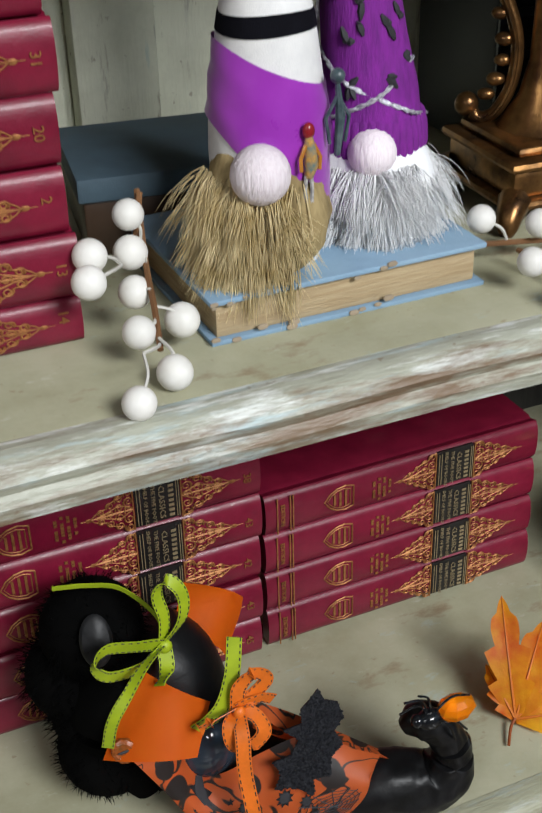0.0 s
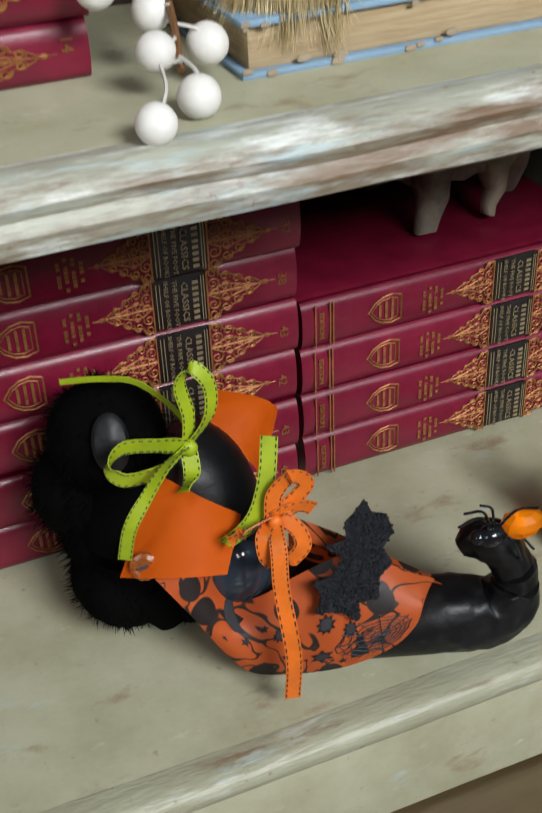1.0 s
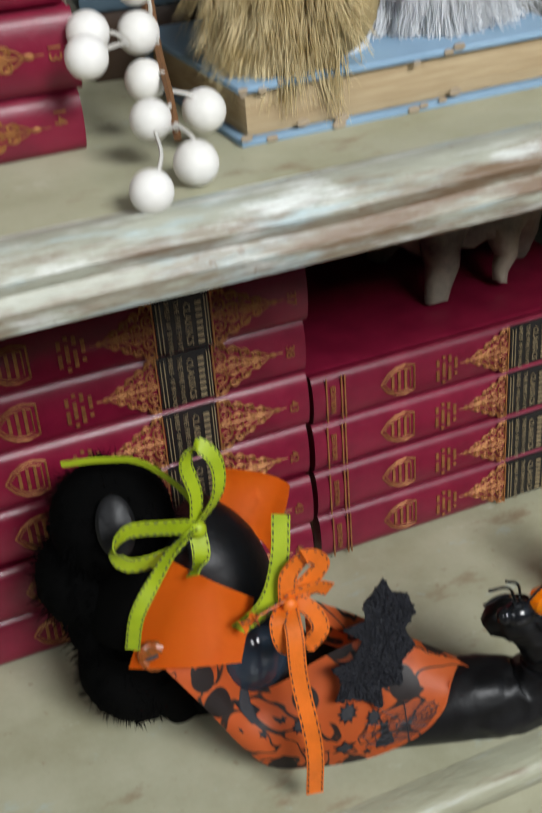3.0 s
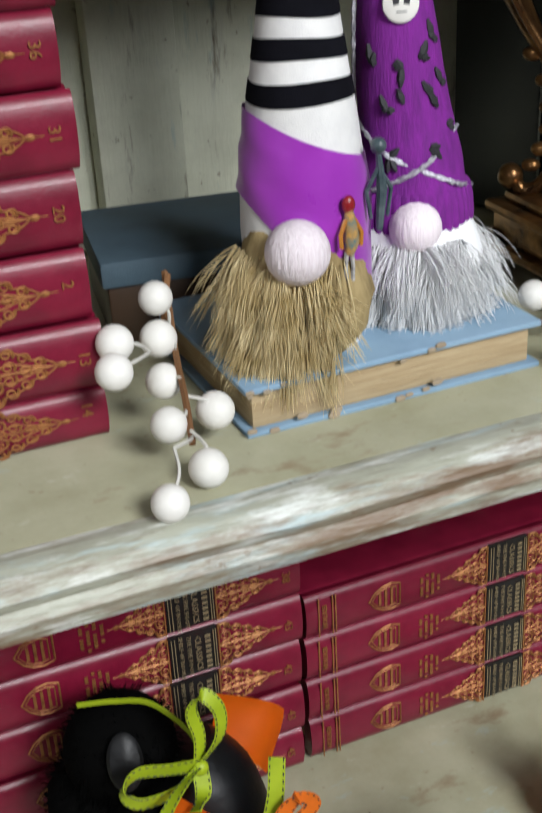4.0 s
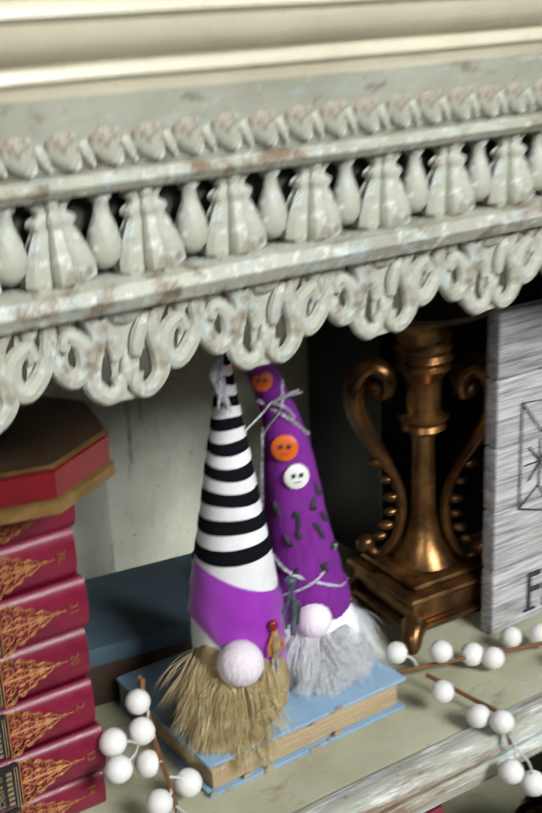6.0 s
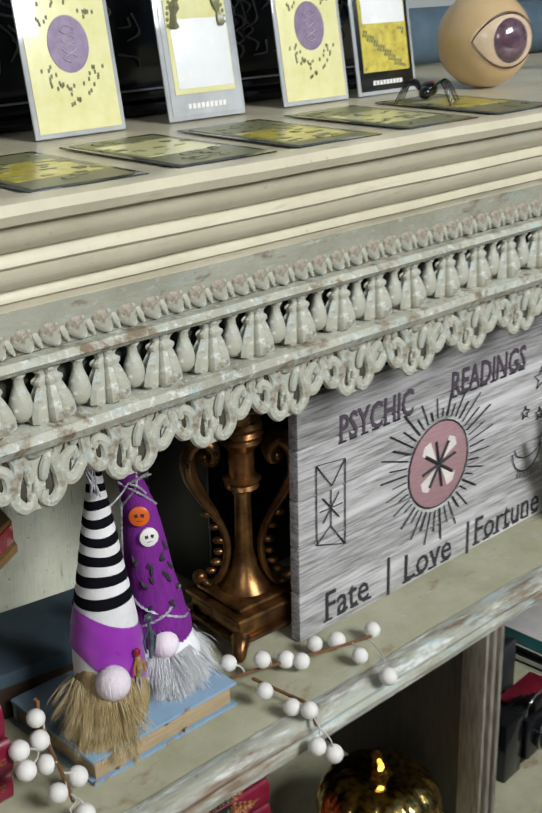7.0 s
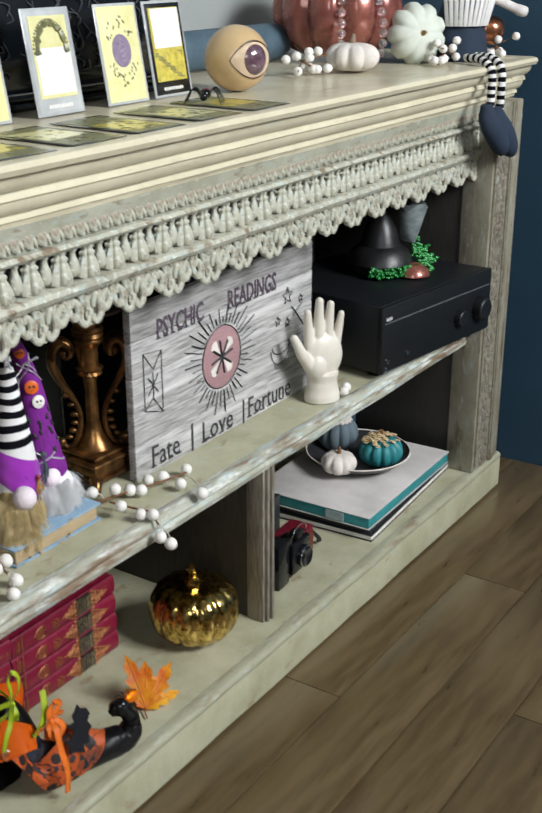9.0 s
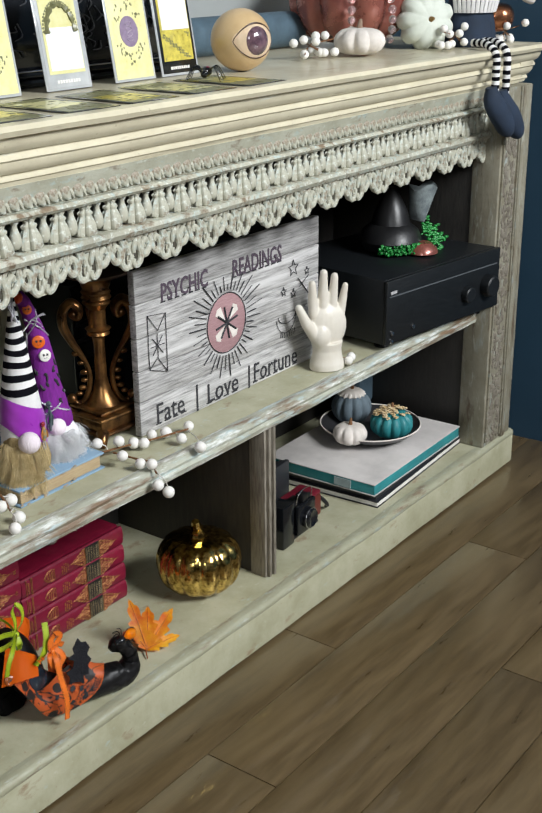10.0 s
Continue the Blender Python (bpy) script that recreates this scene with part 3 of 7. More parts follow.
def disc_mesh():
    """A slanted gadroon with a thin dart beside it."""
    bm = bmesh.new()
    tube(bm, bez((-0.0055, 0.0375, 0.7655), (-0.0030, 0.0350, 0.7570), (0.0040, 0.0360, 0.7475), n=5), [0.0060, 0.0070, 0.0076, 0.0079, 0.0080, 0.0078, 0.0068, 0.0060, 0.0048, 0.0036, 0.0020], 10, 0.42, normal=(0, 1, 0))
    tube(bm, bez((0.0045, 0.0375, 0.7630), (0.0070, 0.0355, 0.7550), (0.0115, 0.0365, 0.7475), n=4), [0.0014, 0.0020, 0.0024, 0.0026, 0.0026, 0.0026, 0.0022, 0.0016, 0.0008], 8, 0.7, normal=(0, 1, 0))
    bmesh.ops.recalc_face_normals(bm, faces=bm.faces)
    return mesh_of("gadroon", bm, CARVED)


PENDANT, TASSEL, EGG, DISC = pendant_mesh(), tassel_mesh(), egg_mesh(), disc_mesh()
LACE0, PITCH = 0.873, 0.0730
rng = random.Random(7)
for i in range(21):
    x = LACE0 - PITCH * i
    part("pendant", PENDANT, None, console, "", Matrix.Translation((x, 0.036 + rng.uniform(-0.0015, 0.0015), 0.643 + rng.uniform(-0.0015, 0.0015))) @ Matrix.Rotation(rng.uniform(-0.03, 0.03), 4, "Y") @ Matrix.Diagonal((1.06, 0.8, 1, 1)))
for i in range(38):
    x = 0.963 - 0.0428 * i
    part("tassel", TASSEL, None, console, "", Matrix.Translation((x, 0.038, 0.6995 + rng.uniform(-0.0006, 0.0006))) @ Matrix.Rotation(rng.uniform(-0.06, 0.06), 4, "Y") @ Matrix.Diagonal((1.52, 1.0, 1, 1)))
    part("egg", EGG, None, console, "", Matrix.Translation((x - 0.0214, 0.038, 0.7015)) @ Matrix.Diagonal((1.25, 1.2, 0.98, 1)))
for i in range(99):
    part("gadroon", DISC, None, console, "", Matrix.Translation((0.968 - 0.0194 * i, 0, rng.uniform(-0.0005, 0.0005))))


# ---- books with gilt tooling ----
def bar(bm, x0, x1, z0, z1):
    box(bm, (x0, -0.0004, z0), (x1, 0.0004, z1))


def rule_mesh():
    bm = bmesh.new()
    for x in (0.0075, 0.0165, 0.0185):
        bar(bm, x, x + 0.0008, 0.0015, 0.0285)
    return mesh_of("gilt_rule", bm, GILT, False)


def shield_mesh():
    bm = bmesh.new()
    half = [(0.062, 0.0075), (0.056, 0.0092), (0.050, 0.0082), (0.045, 0.0052), (0.041, 0.0)]
    line = [(x, 0, 0.015 + z) for x, z in half] + [(x, 0, 0.015 - z) for x, z in half[-2::-1]] + [(0.062, 0, 0.0225)]
    tube(bm, line, 0.0006, 4, normal=(0, 1, 0))
    tube(bm, [(0.0505 + (x - 0.0505) * 0.78, 0, 0.015 + (z - 0.015) * 0.78) for x, y, z in line], 0.0004, 4, normal=(0, 1, 0))
    for x, w in ((0.0475, 0.004), (0.0515, 0.0055), (0.0555, 0.0058)):
        bar(bm, x, x + 0.0016, 0.015 - w, 0.015 + w)
    return mesh_of("gilt_shield", bm, GILT, False)


def title_mesh():
    bm = bmesh.new()
    for x, w in ((0.076, 0.007), (0.0798, 0.0095), (0.0836, 0.008), (0.0876, 0.006)):
        n = int(w / 0.0011)
        for k in range(n):
            if (k * 7 + int(x * 9000)) % 5:
                bar(bm, x, x + 0.0019, 0.015 - w + 0.0022 * k, 0.015 - w + 0.0022 * k + 0.0016)
    return mesh_of("gilt_title", bm, GILT, False)


def ornament_mesh():
    """A fan of gilt scrolls that comes to a point, 0.027 long."""
    bm = bmesh.new()
    bar(bm, -0.0004, 0.0004, 0.001, 0.029)
    for row, (d, q0) in enumerate(((0.0028, 4), (0.0085, 3), (0.0140, 2), (0.0195, 1))):
        for q in range(q0 + 1):
            zz = 0.015 + (q - q0 / 2) * 0.0056
            sg = 1 if zz >= 0.015 else -1
            tube(bm, [Vector((d + p.x, 0, zz + p.z)) for p in spiral(0, 0, 0.0030 - 0.0003 * row, 0.0006, -0.6 * sg, sg * 2.6 * math.pi, 14)], [0.00062 - 0.00002 * k for k in range(15)], 4, normal=(0, 1, 0))
    for sg in (-1, 1):
        tube(bm, [(0.027 * k / 8, 0, 0.015 + sg * (0.0138 * (1 - k / 8) + 0.0009 * math.sin(k * 2.2))) for k in range(9)], 0.00042, 4, normal=(0, 1, 0))
        tube(bm, bez((0, 0, 0.015), (0.008, 0, 0.015 + sg * 0.004), (0.018, 0, 0.015 + sg * 0.0012), (0.024, 0, 0.015), n=4), 0.00045, 4, normal=(0, 1, 0))
    tube(bm, [(0, 0, 0.015), (0.012, 0, 0.015), (0.032, 0, 0.015)], [0.0006, 0.0008, 0.0002], 4, normal=(0, 1, 0))
    ball(bm, (0.0270, 0, 0.015), 0.0016, 8, 6, (1.3, 0.25, 0.8))
    return mesh_of("gilt_ornament", bm, GILT, False)


RULE, SHIELD, TITLE, ORNAMENT = rule_mesh(), shield_mesh(), title_mesh(), ornament_mesh()


def book_meshes():
    L, T, D = 0.205, 0.030, 0.14
    bm = bmesh.new()
    prof = []
    for k in range(9):
        a = math.pi * (k / 8 - 0.5)
        prof.append((0.0045 - 0.0045 * math.cos(a), 0.015 + 0.0148 * math.sin(a)))
    sec = prof + [(0.010, 0.0282), (0.013, 0.0298), (D, 0.0298), (D, 0.0272), (0.011, 0.0272), (0.011, 0.0028), (D, 0.0028), (D, 0.0002), (0.013, 0.0002), (0.010, 0.0018)]
    bm = sweep(sec, 0, L, 1)
    case = mesh_of("case", bm, CRIMSON)
    pages = mesh_of("pages", slab((0.004, 0.011, 0.0028), (L - 0.004, D - 0.004, 0.0272), 0), PAGES)
    band = mesh_of("spine_label", sweep([(0.0006, 0.0016), (-0.0006, 0.009), (-0.0009, 0.015), (-0.0006, 0.021), (0.0006, 0.0284), (0.003, 0.028), (0.003, 0.002)], 0.1245, 0.1525, 1), BANDBLACK)
    return case, pages, band


CASE, PAGEBLOCK, BAND = book_meshes()


def word_mesh():
    """The band's four lines, one of them too worn to read."""
    def letters(text, size, m):
        cu = bpy.data.curves.new("t", "FONT")
        cu.body, cu.size, cu.extrude, cu.align_x, cu.resolution_u = text, size, 0.0002, "CENTER", 1
        tmp = new("t", cu)
        bpy.context.view_layer.update()
        me = bpy.data.meshes.new_from_object(tmp.evaluated_get(bpy.context.evaluated_depsgraph_get()))
        bpy.data.objects.remove(tmp)
        me.transform(m)
        return me
    bm = bmesh.new()
    for x, text, size in ((0.1392, "CLASSICS", 0.0052), (0.1345, "THE FIVE FOOT", 0.0036), (0.1298, "SHELF OF BOOKS", 0.0034)):
        bm.from_mesh(letters(text, size, Matrix.Translation((x, -0.0012, 0.015)) @ Matrix.Rotation(math.pi / 2, 4, "Y") @ FACE))
    for k in range(7):
        box(bm, (0.1452, -0.0012, 0.0042 + 0.0032 * k), (0.1484, -0.0006, 0.0058 + 0.0032 * k))
    for x in (0.1255, 0.1274, 0.1500, 0.1514):
        box(bm, (x, -0.0011, 0.003), (x + 0.0005, -0.0004, 0.027))
    return mesh_of("label_lettering", bm, plain("pale_gilt_lettering", (0.36, 0.28, 0.16), rough=0.4, metal=0.3, bump=0), False)


WORDS = word_mesh()


def book(place, turn, number, group, thick=1.0):
    ob = thing("leather_book", place, "crimson leather book with gilt tooled spine lying flat", "book", turn, group)
    part("case", CASE, None, ob, "", Matrix.Diagonal((1, 1, thick, 1)))
    part("page_block", PAGEBLOCK, None, ob, "", Matrix.Diagonal((1, 1, thick, 1)))
    part("spine_label", BAND, None, ob, "black leather spine label", Matrix.Diagonal((1, 1, thick, 1)))
    up = Matrix.Translation((0, -0.0002, 0)) @ Matrix.Diagonal((1, 1, thick, 1))
    for nm, me in (("gilt_rule", RULE), ("gilt_shield", SHIELD)):
        part(nm, me, None, ob, "", up)
    tagged(part("gilt_title", TITLE, None, ob, "", up), kind="stuff")
    if not number:
        lettering("EDITION", 0.0042, Matrix.Translation((0.0102, -0.0004, 0.0235)) @ Matrix.Rotation(math.pi / 2, 4, "Y") @ FACE, GILT, ob, "foot_lettering")
    part("gilt_ornament", ORNAMENT, None, ob, "", up @ Matrix.Translation((0.1235, 0, 0)) @ Matrix.Diagonal((-1, 1, 1, 1)))
    part("gilt_ornament", ORNAMENT, None, ob, "", up @ Matrix.Translation((0.1535, 0, 0)) @ Matrix.Diagonal((1.2, 1, 1, 1)))
    part("label_lettering", WORDS, None, ob, "", Matrix.Diagonal((1, 1, thick, 1)))
    if number:
        lettering(number, 0.0072, Matrix.Translation((0.1935, -0.0006, 0.0195)) @ Matrix.Rotation(math.pi / 2, 4, "Y") @ FACE, GILT, ob, "volume_number")
    return ob


rng = random.Random(3)
zt = 0.361
for k, (num, hgt) in enumerate((("14", 0.0245), ("13", 0.031), ("2", 0.031), ("20", 0.032), ("31", 0.032), ("36", 0.030), ("47", 0.027))):
    book((-0.492 + rng.uniform(-0.002, 0.002), 0.129 + rng.uniform(-0.002, 0.003), zt), rng.uniform(-1.2, 1.2), num, "books stacked on the middle shelf", hgt / 0.030)
    zt += hgt
zb = 0.0765
for k, num in enumerate(("45", "43", "42", "43", "38", "37", "48")):
    h = 0.0325 if k else 0.030
    book((-0.384 + rng.uniform(-0.002, 0.002), 0.180 + rng.uniform(-0.002, 0.002), zb), rng.uniform(-0.8, 0.8), num, "tall stack on the bottom shelf", h / 0.030)
    zb += h
zb = 0.0765
for k in range(4):
    book((-0.175 + rng.uniform(-0.001, 0.001), 0.184 + rng.uniform(-0.001, 0.001), zb), rng.uniform(-0.5, 0.5), "", "low stack on the bottom shelf", 0.0302 / 0.030)
    zb += 0.0302

# octagonal box and small dark lidded box on the upper stack
octbox = thing("octagonal_box", (-0.322, 0.160, 0.5705), "red and gilt octagonal wooden box on the book stack", "box", 10)
for nm, r, z0, z1, mt in (("base_rim", 0.068, 0.0, 0.008, OLIVEGOLD), ("side_band", 0.066, 0.008, 0.024, plain("deep_red_lacquer", (0.16, 0.006, 0.012), rough=0.2, bump=0.05, coat=0.5)), ("lid_rim", 0.0665, 0.024, 0.026, OLIVEGOLD), ("lid", 0.0645, 0.026, 0.028, BROWN)):
    part(nm, lathe(bmesh.new(), [(r - 0.002, z0), (r, z0 + 0.001), (r * (0.97 if nm == "lid" else 1), z1 - 0.001), (r - 0.004, z1)], 8), mt, octbox)
lidded = thing("round_lidded_box", (-0.345, 0.185, 0.598), "small dark brown round box with a cream rim", "box")
part("rim", lathe(bmesh.new(), [(0.036, 0), (0.042, 0.001), (0.043, 0.006), (0.040, 0.009)], 24), plain("cream_rim", (0.34, 0.27, 0.17), rough=0.6), lidded)
part("lid", lathe(bmesh.new(), [(0.040, 0.009), (0.041, 0.014), (0.036, 0.022), (0.015, 0.027), (0.001, 0.0275)], 24), BROWN, lidded)

# faded blue book under the two gnomes, and a dark blue one behind
bb = thing("blue_book", (-0.236, 0.096, 0.361), "worn pale blue cloth book lying flat, pages foxed", "book", 0.8)
for nm, z0, z1 in (("back_cover", 0.0, 0.0028), ("front_cover", 0.0205, 0.0235)):
    c = slab((0, 0, z0), (0.152, 0.118, z1), 0.0009)
    for v in c.verts:
        v.co.z += 0.0012 * noise.noise((v.co.x * 30, v.co.y * 30, z0 * 99))
    part(nm, c, BLUECLOTH, bb)
part("page_block", slab((0.004, 0.0035, 0.0028), (0.147, 0.112, 0.0205), 0.0006), PAGES, bb, "foxed page block")
part("spine", slab((0.002, 0.114, 0.0), (0.150, 0.120, 0.0235), 0.002), BLUECLOTH, bb)
tat = bmesh.new()
rng = random.Random(12)
for k in range(16):
    x = rng.uniform(0.004, 0.045) if k < 9 else rng.uniform(0.05, 0.12)
    z = rng.choice((0.0035, 0.0215)) + rng.uniform(-0.002, 0.002)
    ball(tat, (x if k > 2 else 0.002, -0.0004, z), rng.uniform(0.0010, 0.0022), 6, 4, (1.6, 0.5, 0.8))
tagged(part("frayed_cloth", tat, plain("frayed_board", (0.34, 0.27, 0.19), rough=0.9), bb, "frayed board showing at the torn cover edge"), kind="stuff")
db = thing("dark_blue_book", (-0.258, 0.225, 0.361), "dark blue book on a dusty brown book", "book", -8)
part("lower_book", slab((0, 0, 0), (0.13, 0.09, 0.032), 0.002), BROWN, db)
part("cover", slab((-0.003, -0.003, 0.032), (0.135, 0.095, 0.046), 0.002), NAVYCLOTH, db)

# ---- bronze candle holder ----
ch = thing("candle_holder", (0.008, 0.188, 0.361), "antique bronze candle holder with scrolled acanthus arms", "candle holder", -3)
ft = bmesh.new()
tube(ft, bez((0.0, 0.0, 0.016), (-0.006, -0.006, 0.012), (-0.010, -0.010, 0.004), (-0.006, -0.006, 0.0022), n=4), [0.010, 0.0095, 0.009, 0.0085, 0.008, 0.0075, 0.007, 0.0065, 0.006, 0.005, 0.004, 0.003, 0.002], 10)
ft = mesh_of("foot", ft, BRONZE)
for q in range(4):
    part("foot", ft, None, ch, "", Matrix.Rotation(math.pi / 2 * q, 4, "Z") @ Matrix.Translation((-0.034, -0.034, 0)))
for r, z0, z1 in ((0.043, 0.012, 0.018), (0.038, 0.018, 0.034), (0.042, 0.034, 0.040), (0.034, 0.040, 0.046)):
    part("base_step", slab((-r, -r, z0), (r, r, z1), 0.003), BRONZE, ch)
part("column", lathe(bmesh.new(), [(0.026, 0.045), (0.022, 0.050), (0.0135, 0.064), (0.0088, 0.084), (0.0078, 0.140), (0.010, 0.146), (0.0165, 0.150), (0.0150, 0.154), (0.0185, 0.158), (0.012, 0.161), (0.012, 0.186), (0.017, 0.192), (0.0205, 0.196), (0.0180, 0.199), (0.0215, 0.203), (0.0190, 0.207), (0.0215, 0.211), (0.0185, 0.215), (0.0205, 0.220), (0.0215, 0.225), (0.030, 0.2335)], 32), BRONZE, ch)
part("drip_plate", lathe(bmesh.new(), [(0.030, 0.2335), (0.047, 0.2375), (0.0505, 0.2405), (0.0505, 0.2425), (0.046, 0.2415), (0.005, 0.239)], 36), BROWN, ch, "dark round drip plate")


def scroll_mesh():
    """A slim S-scroll: a broad leafy head that curls inward, a thin waist, a foot that curls out."""
    bm = bmesh.new()
    up = bez((0.042, 0, 0.056), (0.036, 0, 0.048), (0.026, 0, 0.052), (0.0175, 0, 0.070), (0.0165, 0, 0.094), (0.025, 0, 0.118), (0.038, 0, 0.140), (0.0485, 0, 0.164), (0.0470, 0, 0.186), (0.036, 0, 0.197), (0.0265, 0, 0.189), (0.0275, 0, 0.177), (0.0345, 0, 0.177), n=6)
    n = len(up)
    head = [min(1, max(0, (k / n - 0.40) / 0.22)) * min(1, (n - k) / 18 + 0.25) for k in range(n)]
    loops = []
    for k, p in enumerate(up):
        d = (up[min(k + 1, n - 1)] - up[max(k - 1, 0)]).normalized()
        out = d.cross(Vector((0, 1, 0)))
        w, h = 0.0042 + 0.0095 * head[k], 0.0038 + 0.0030 * head[k]
        loops.append([p + Vector((0, w * math.cos(a), 0)) + out * (h * math.sin(a) + 0.0014 * head[k] * math.cos(3 * a)) for a in [2 * math.pi * q / 16 for q in range(16)]])
    rings(bm, loops)
    for side in (-1, 1):
        tube(bm, [p + Vector((0, side * (0.0038 + 0.0088 * head[k]), 0)) for k, p in enumerate(up)], [0.0013 + 0.0007 * head[k] for k in range(n)], 6)
    for x, z, r in ((0.0335, 0.122, 0.0050), (0.0270, 0.108, 0.0044), (0.0235, 0.094, 0.0050), (0.0240, 0.082, 0.0042), (0.0270, 0.071, 0.0048), (0.0320, 0.062, 0.0044)):
        ball(bm, (x, 0, z), r, 12, 8, (1.2, 0.9, 0.8))
    ball(bm, (0.0430, 0, 0.0555), 0.0072, 14, 10)
    ball(bm, (0.0335, 0, 0.1800), 0.0068, 14, 10, (1, 1.3, 1))
    bmesh.ops.recalc_face_normals(bm, faces=bm.faces)
    return mesh_of("scroll_arm", bm, BRONZE)


ARM = scroll_mesh()
for a in (-38, 142, 52):
    part("scroll_arm", ARM, None, ch, "", Matrix.Rotation(radians(a), 4, "Z"))

# ---- wooden sign ----
SX0, SX1, SZ = 0.022, 0.468, 0.3615
sign = thing("wooden_sign", (SX0, 0.128, SZ), "grey barnwood plank sign with black fortune telling print", "sign")
SW, SH = SX1 - SX0, 0.243
cuts = [0, 0.052, 0.098, 0.146, 0.196, SH]
for k, (a, b) in enumerate(zip(cuts, cuts[1:])):
    part("plank", slab((0, 0, a + 0.0006), (SW, 0.012, b - 0.0006), 0.0012), BARNWOOD, sign)
part("batten", slab((0.03, 0.012, 0.01), (0.06, 0.022, SH - 0.01), 0.001), BARNWOOD, sign)
for text, x, z, size, st in (("PSYCHIC", 0.052, 0.189, 0.038, 0.70), ("READINGS", 0.214, 0.189, 0.038, 0.705), ("Fate", 0.031, 0.010, 0.044, 0.86), ("|", 0.118, 0.012, 0.046, 1.0), ("Love", 0.146, 0.006, 0.044, 0.92), ("|", 0.246, 0.006, 0.046, 1.0), ("Fortune", 0.262, 0.006, 0.044, 0.86)):
    lettering(text, size, Matrix.Translation((x, -0.0006, z)) @ FACE, PLUMINK if text.isupper() else INK, sign, "lettering", 0.0004, "LEFT", st)
    if len(text) > 1:
        # short strokes at the feet of the letters, like a hand-drawn serif
        sf = bmesh.new()
        wide = {"PSYCHIC": 0.106, "READINGS": 0.132, "Fate": 0.074, "Love": 0.082, "Fortune": 0.126}[text]
        for k in range(len(text)):
            xa = x + wide * k / len(text)
            box(sf, (xa, -0.0012, z - 0.0012), (xa + wide / len(text) * 0.62, -0.0003, z + 0.0008))
        tagged(part("letter_serif", sf, INK, sign), kind="stuff")
cx, cz = 0.198, 0.122
part("medallion", lathe(bmesh.new(), [(0.0, 0.0), (0.046, 0.0), (0.0465, 0.0006), (0.045, 0.0012), (0.0, 0.0012)], 40, Matrix.Translation((cx, 0.0004, cz)) @ FACE @ Matrix.Diagonal((1, 1, 1, 1))), PINKINK, sign, "faded pink oval with a cross motif")
ln = bmesh.new()


def ink(pts, r=0.0007):
    tube(ln, [(x, -0.0014, z) for x, z in pts], r, 4, normal=(0, 1, 0))


def ring_pts(x, z, rx, rz, n=28):
    return [(x + rx * math.cos(2 * math.pi * k / n), z + rz * math.sin(2 * math.pi * k / n)) for k in range(n + 1)]


for k in range(44):
    a = 2 * math.pi * (k + 0.5) / 44
    r1 = 0.072 + 0.014 * (k % 2) + 0.008 * math.sin(3 * a)
    ink([(cx + 0.051 * math.cos(a), cz + 0.051 * math.sin(a)), (cx + r1 * math.cos(a), cz + 0.93 * r1 * math.sin(a))], 0.00075 if k % 3 else 0.0011)
ink(ring_pts(cx, cz, 0.0468, 0.0468), 0.0008)
part("ray_print", ln, INK, sign, "black rays round the medallion")
for x0, z0, s in ((0.372, 0.170, 0.014), (0.345, 0.136, 0.008), (0.372, 0.128, 0.008), (0.410, 0.158, 0.007)):
    st = [(x0 + (s if k % 2 == 0 else s * 0.42) * math.sin(math.pi * k / 5), z0 + (s if k % 2 == 0 else s * 0.42) * math.cos(math.pi * k / 5)) for k in range(10)]
    ln = bmesh.new()
    ink(st + st[:1], 0.0008)
    part("star", ln, INK, sign)
ln = bmesh.new()
ink([(0.352 + 0.026 * math.cos(a), 0.092 + 0.026 * math.sin(a)) for a in [math.pi * (1.0 + k / 14) for k in range(15)]])
ink([(0.354 + 0.024 * math.cos(a), 0.096 + 0.014 * math.sin(a)) for a in [math.pi * (1.0 + k / 14) for k in range(15)]])
for k in range(9):
    ink([(0.338 + 0.0045 * k, 0.066 + 0.001 * abs(k - 4)), (0.336 + 0.005 * k, 0.056 + 0.001 * abs(k - 4))], 0.0006)
ink([(0.385, 0.150), (0.400, 0.135), (0.420, 0.112)], 0.0011)
ink([(0.388, 0.135), (0.415, 0.150)], 0.0007)
part("moon", ln, INK, sign)
ln = bmesh.new()
card = [(0.022, 0.096), (0.060, 0.084), (0.060, 0.172), (0.022, 0.176), (0.022, 0.096)]
ink(card)
ink([(0.022, 0.176), (0.042, 0.150), (0.060, 0.172)])
for k in range(8):
    a = math.pi * k / 4
    ink([(0.041, 0.128), (0.041 + 0.015 * math.cos(a), 0.128 + 0.018 * math.sin(a))])
ink([(0.022, 0.096), (0.040, 0.110), (0.060, 0.084)])
part("card_drawing", ln, INK, sign)
ln = bmesh.new()
for k in range(4):
    a = math.pi * k / 4 + 0.2
    ink([(cx - 0.026 * math.cos(a), cz - 0.026 * math.sin(a)), (cx + 0.026 * math.cos(a), cz + 0.026 * math.sin(a))], 0.0019)
part("wheel_spokes", ln, INK, sign)
ml = bmesh.new()
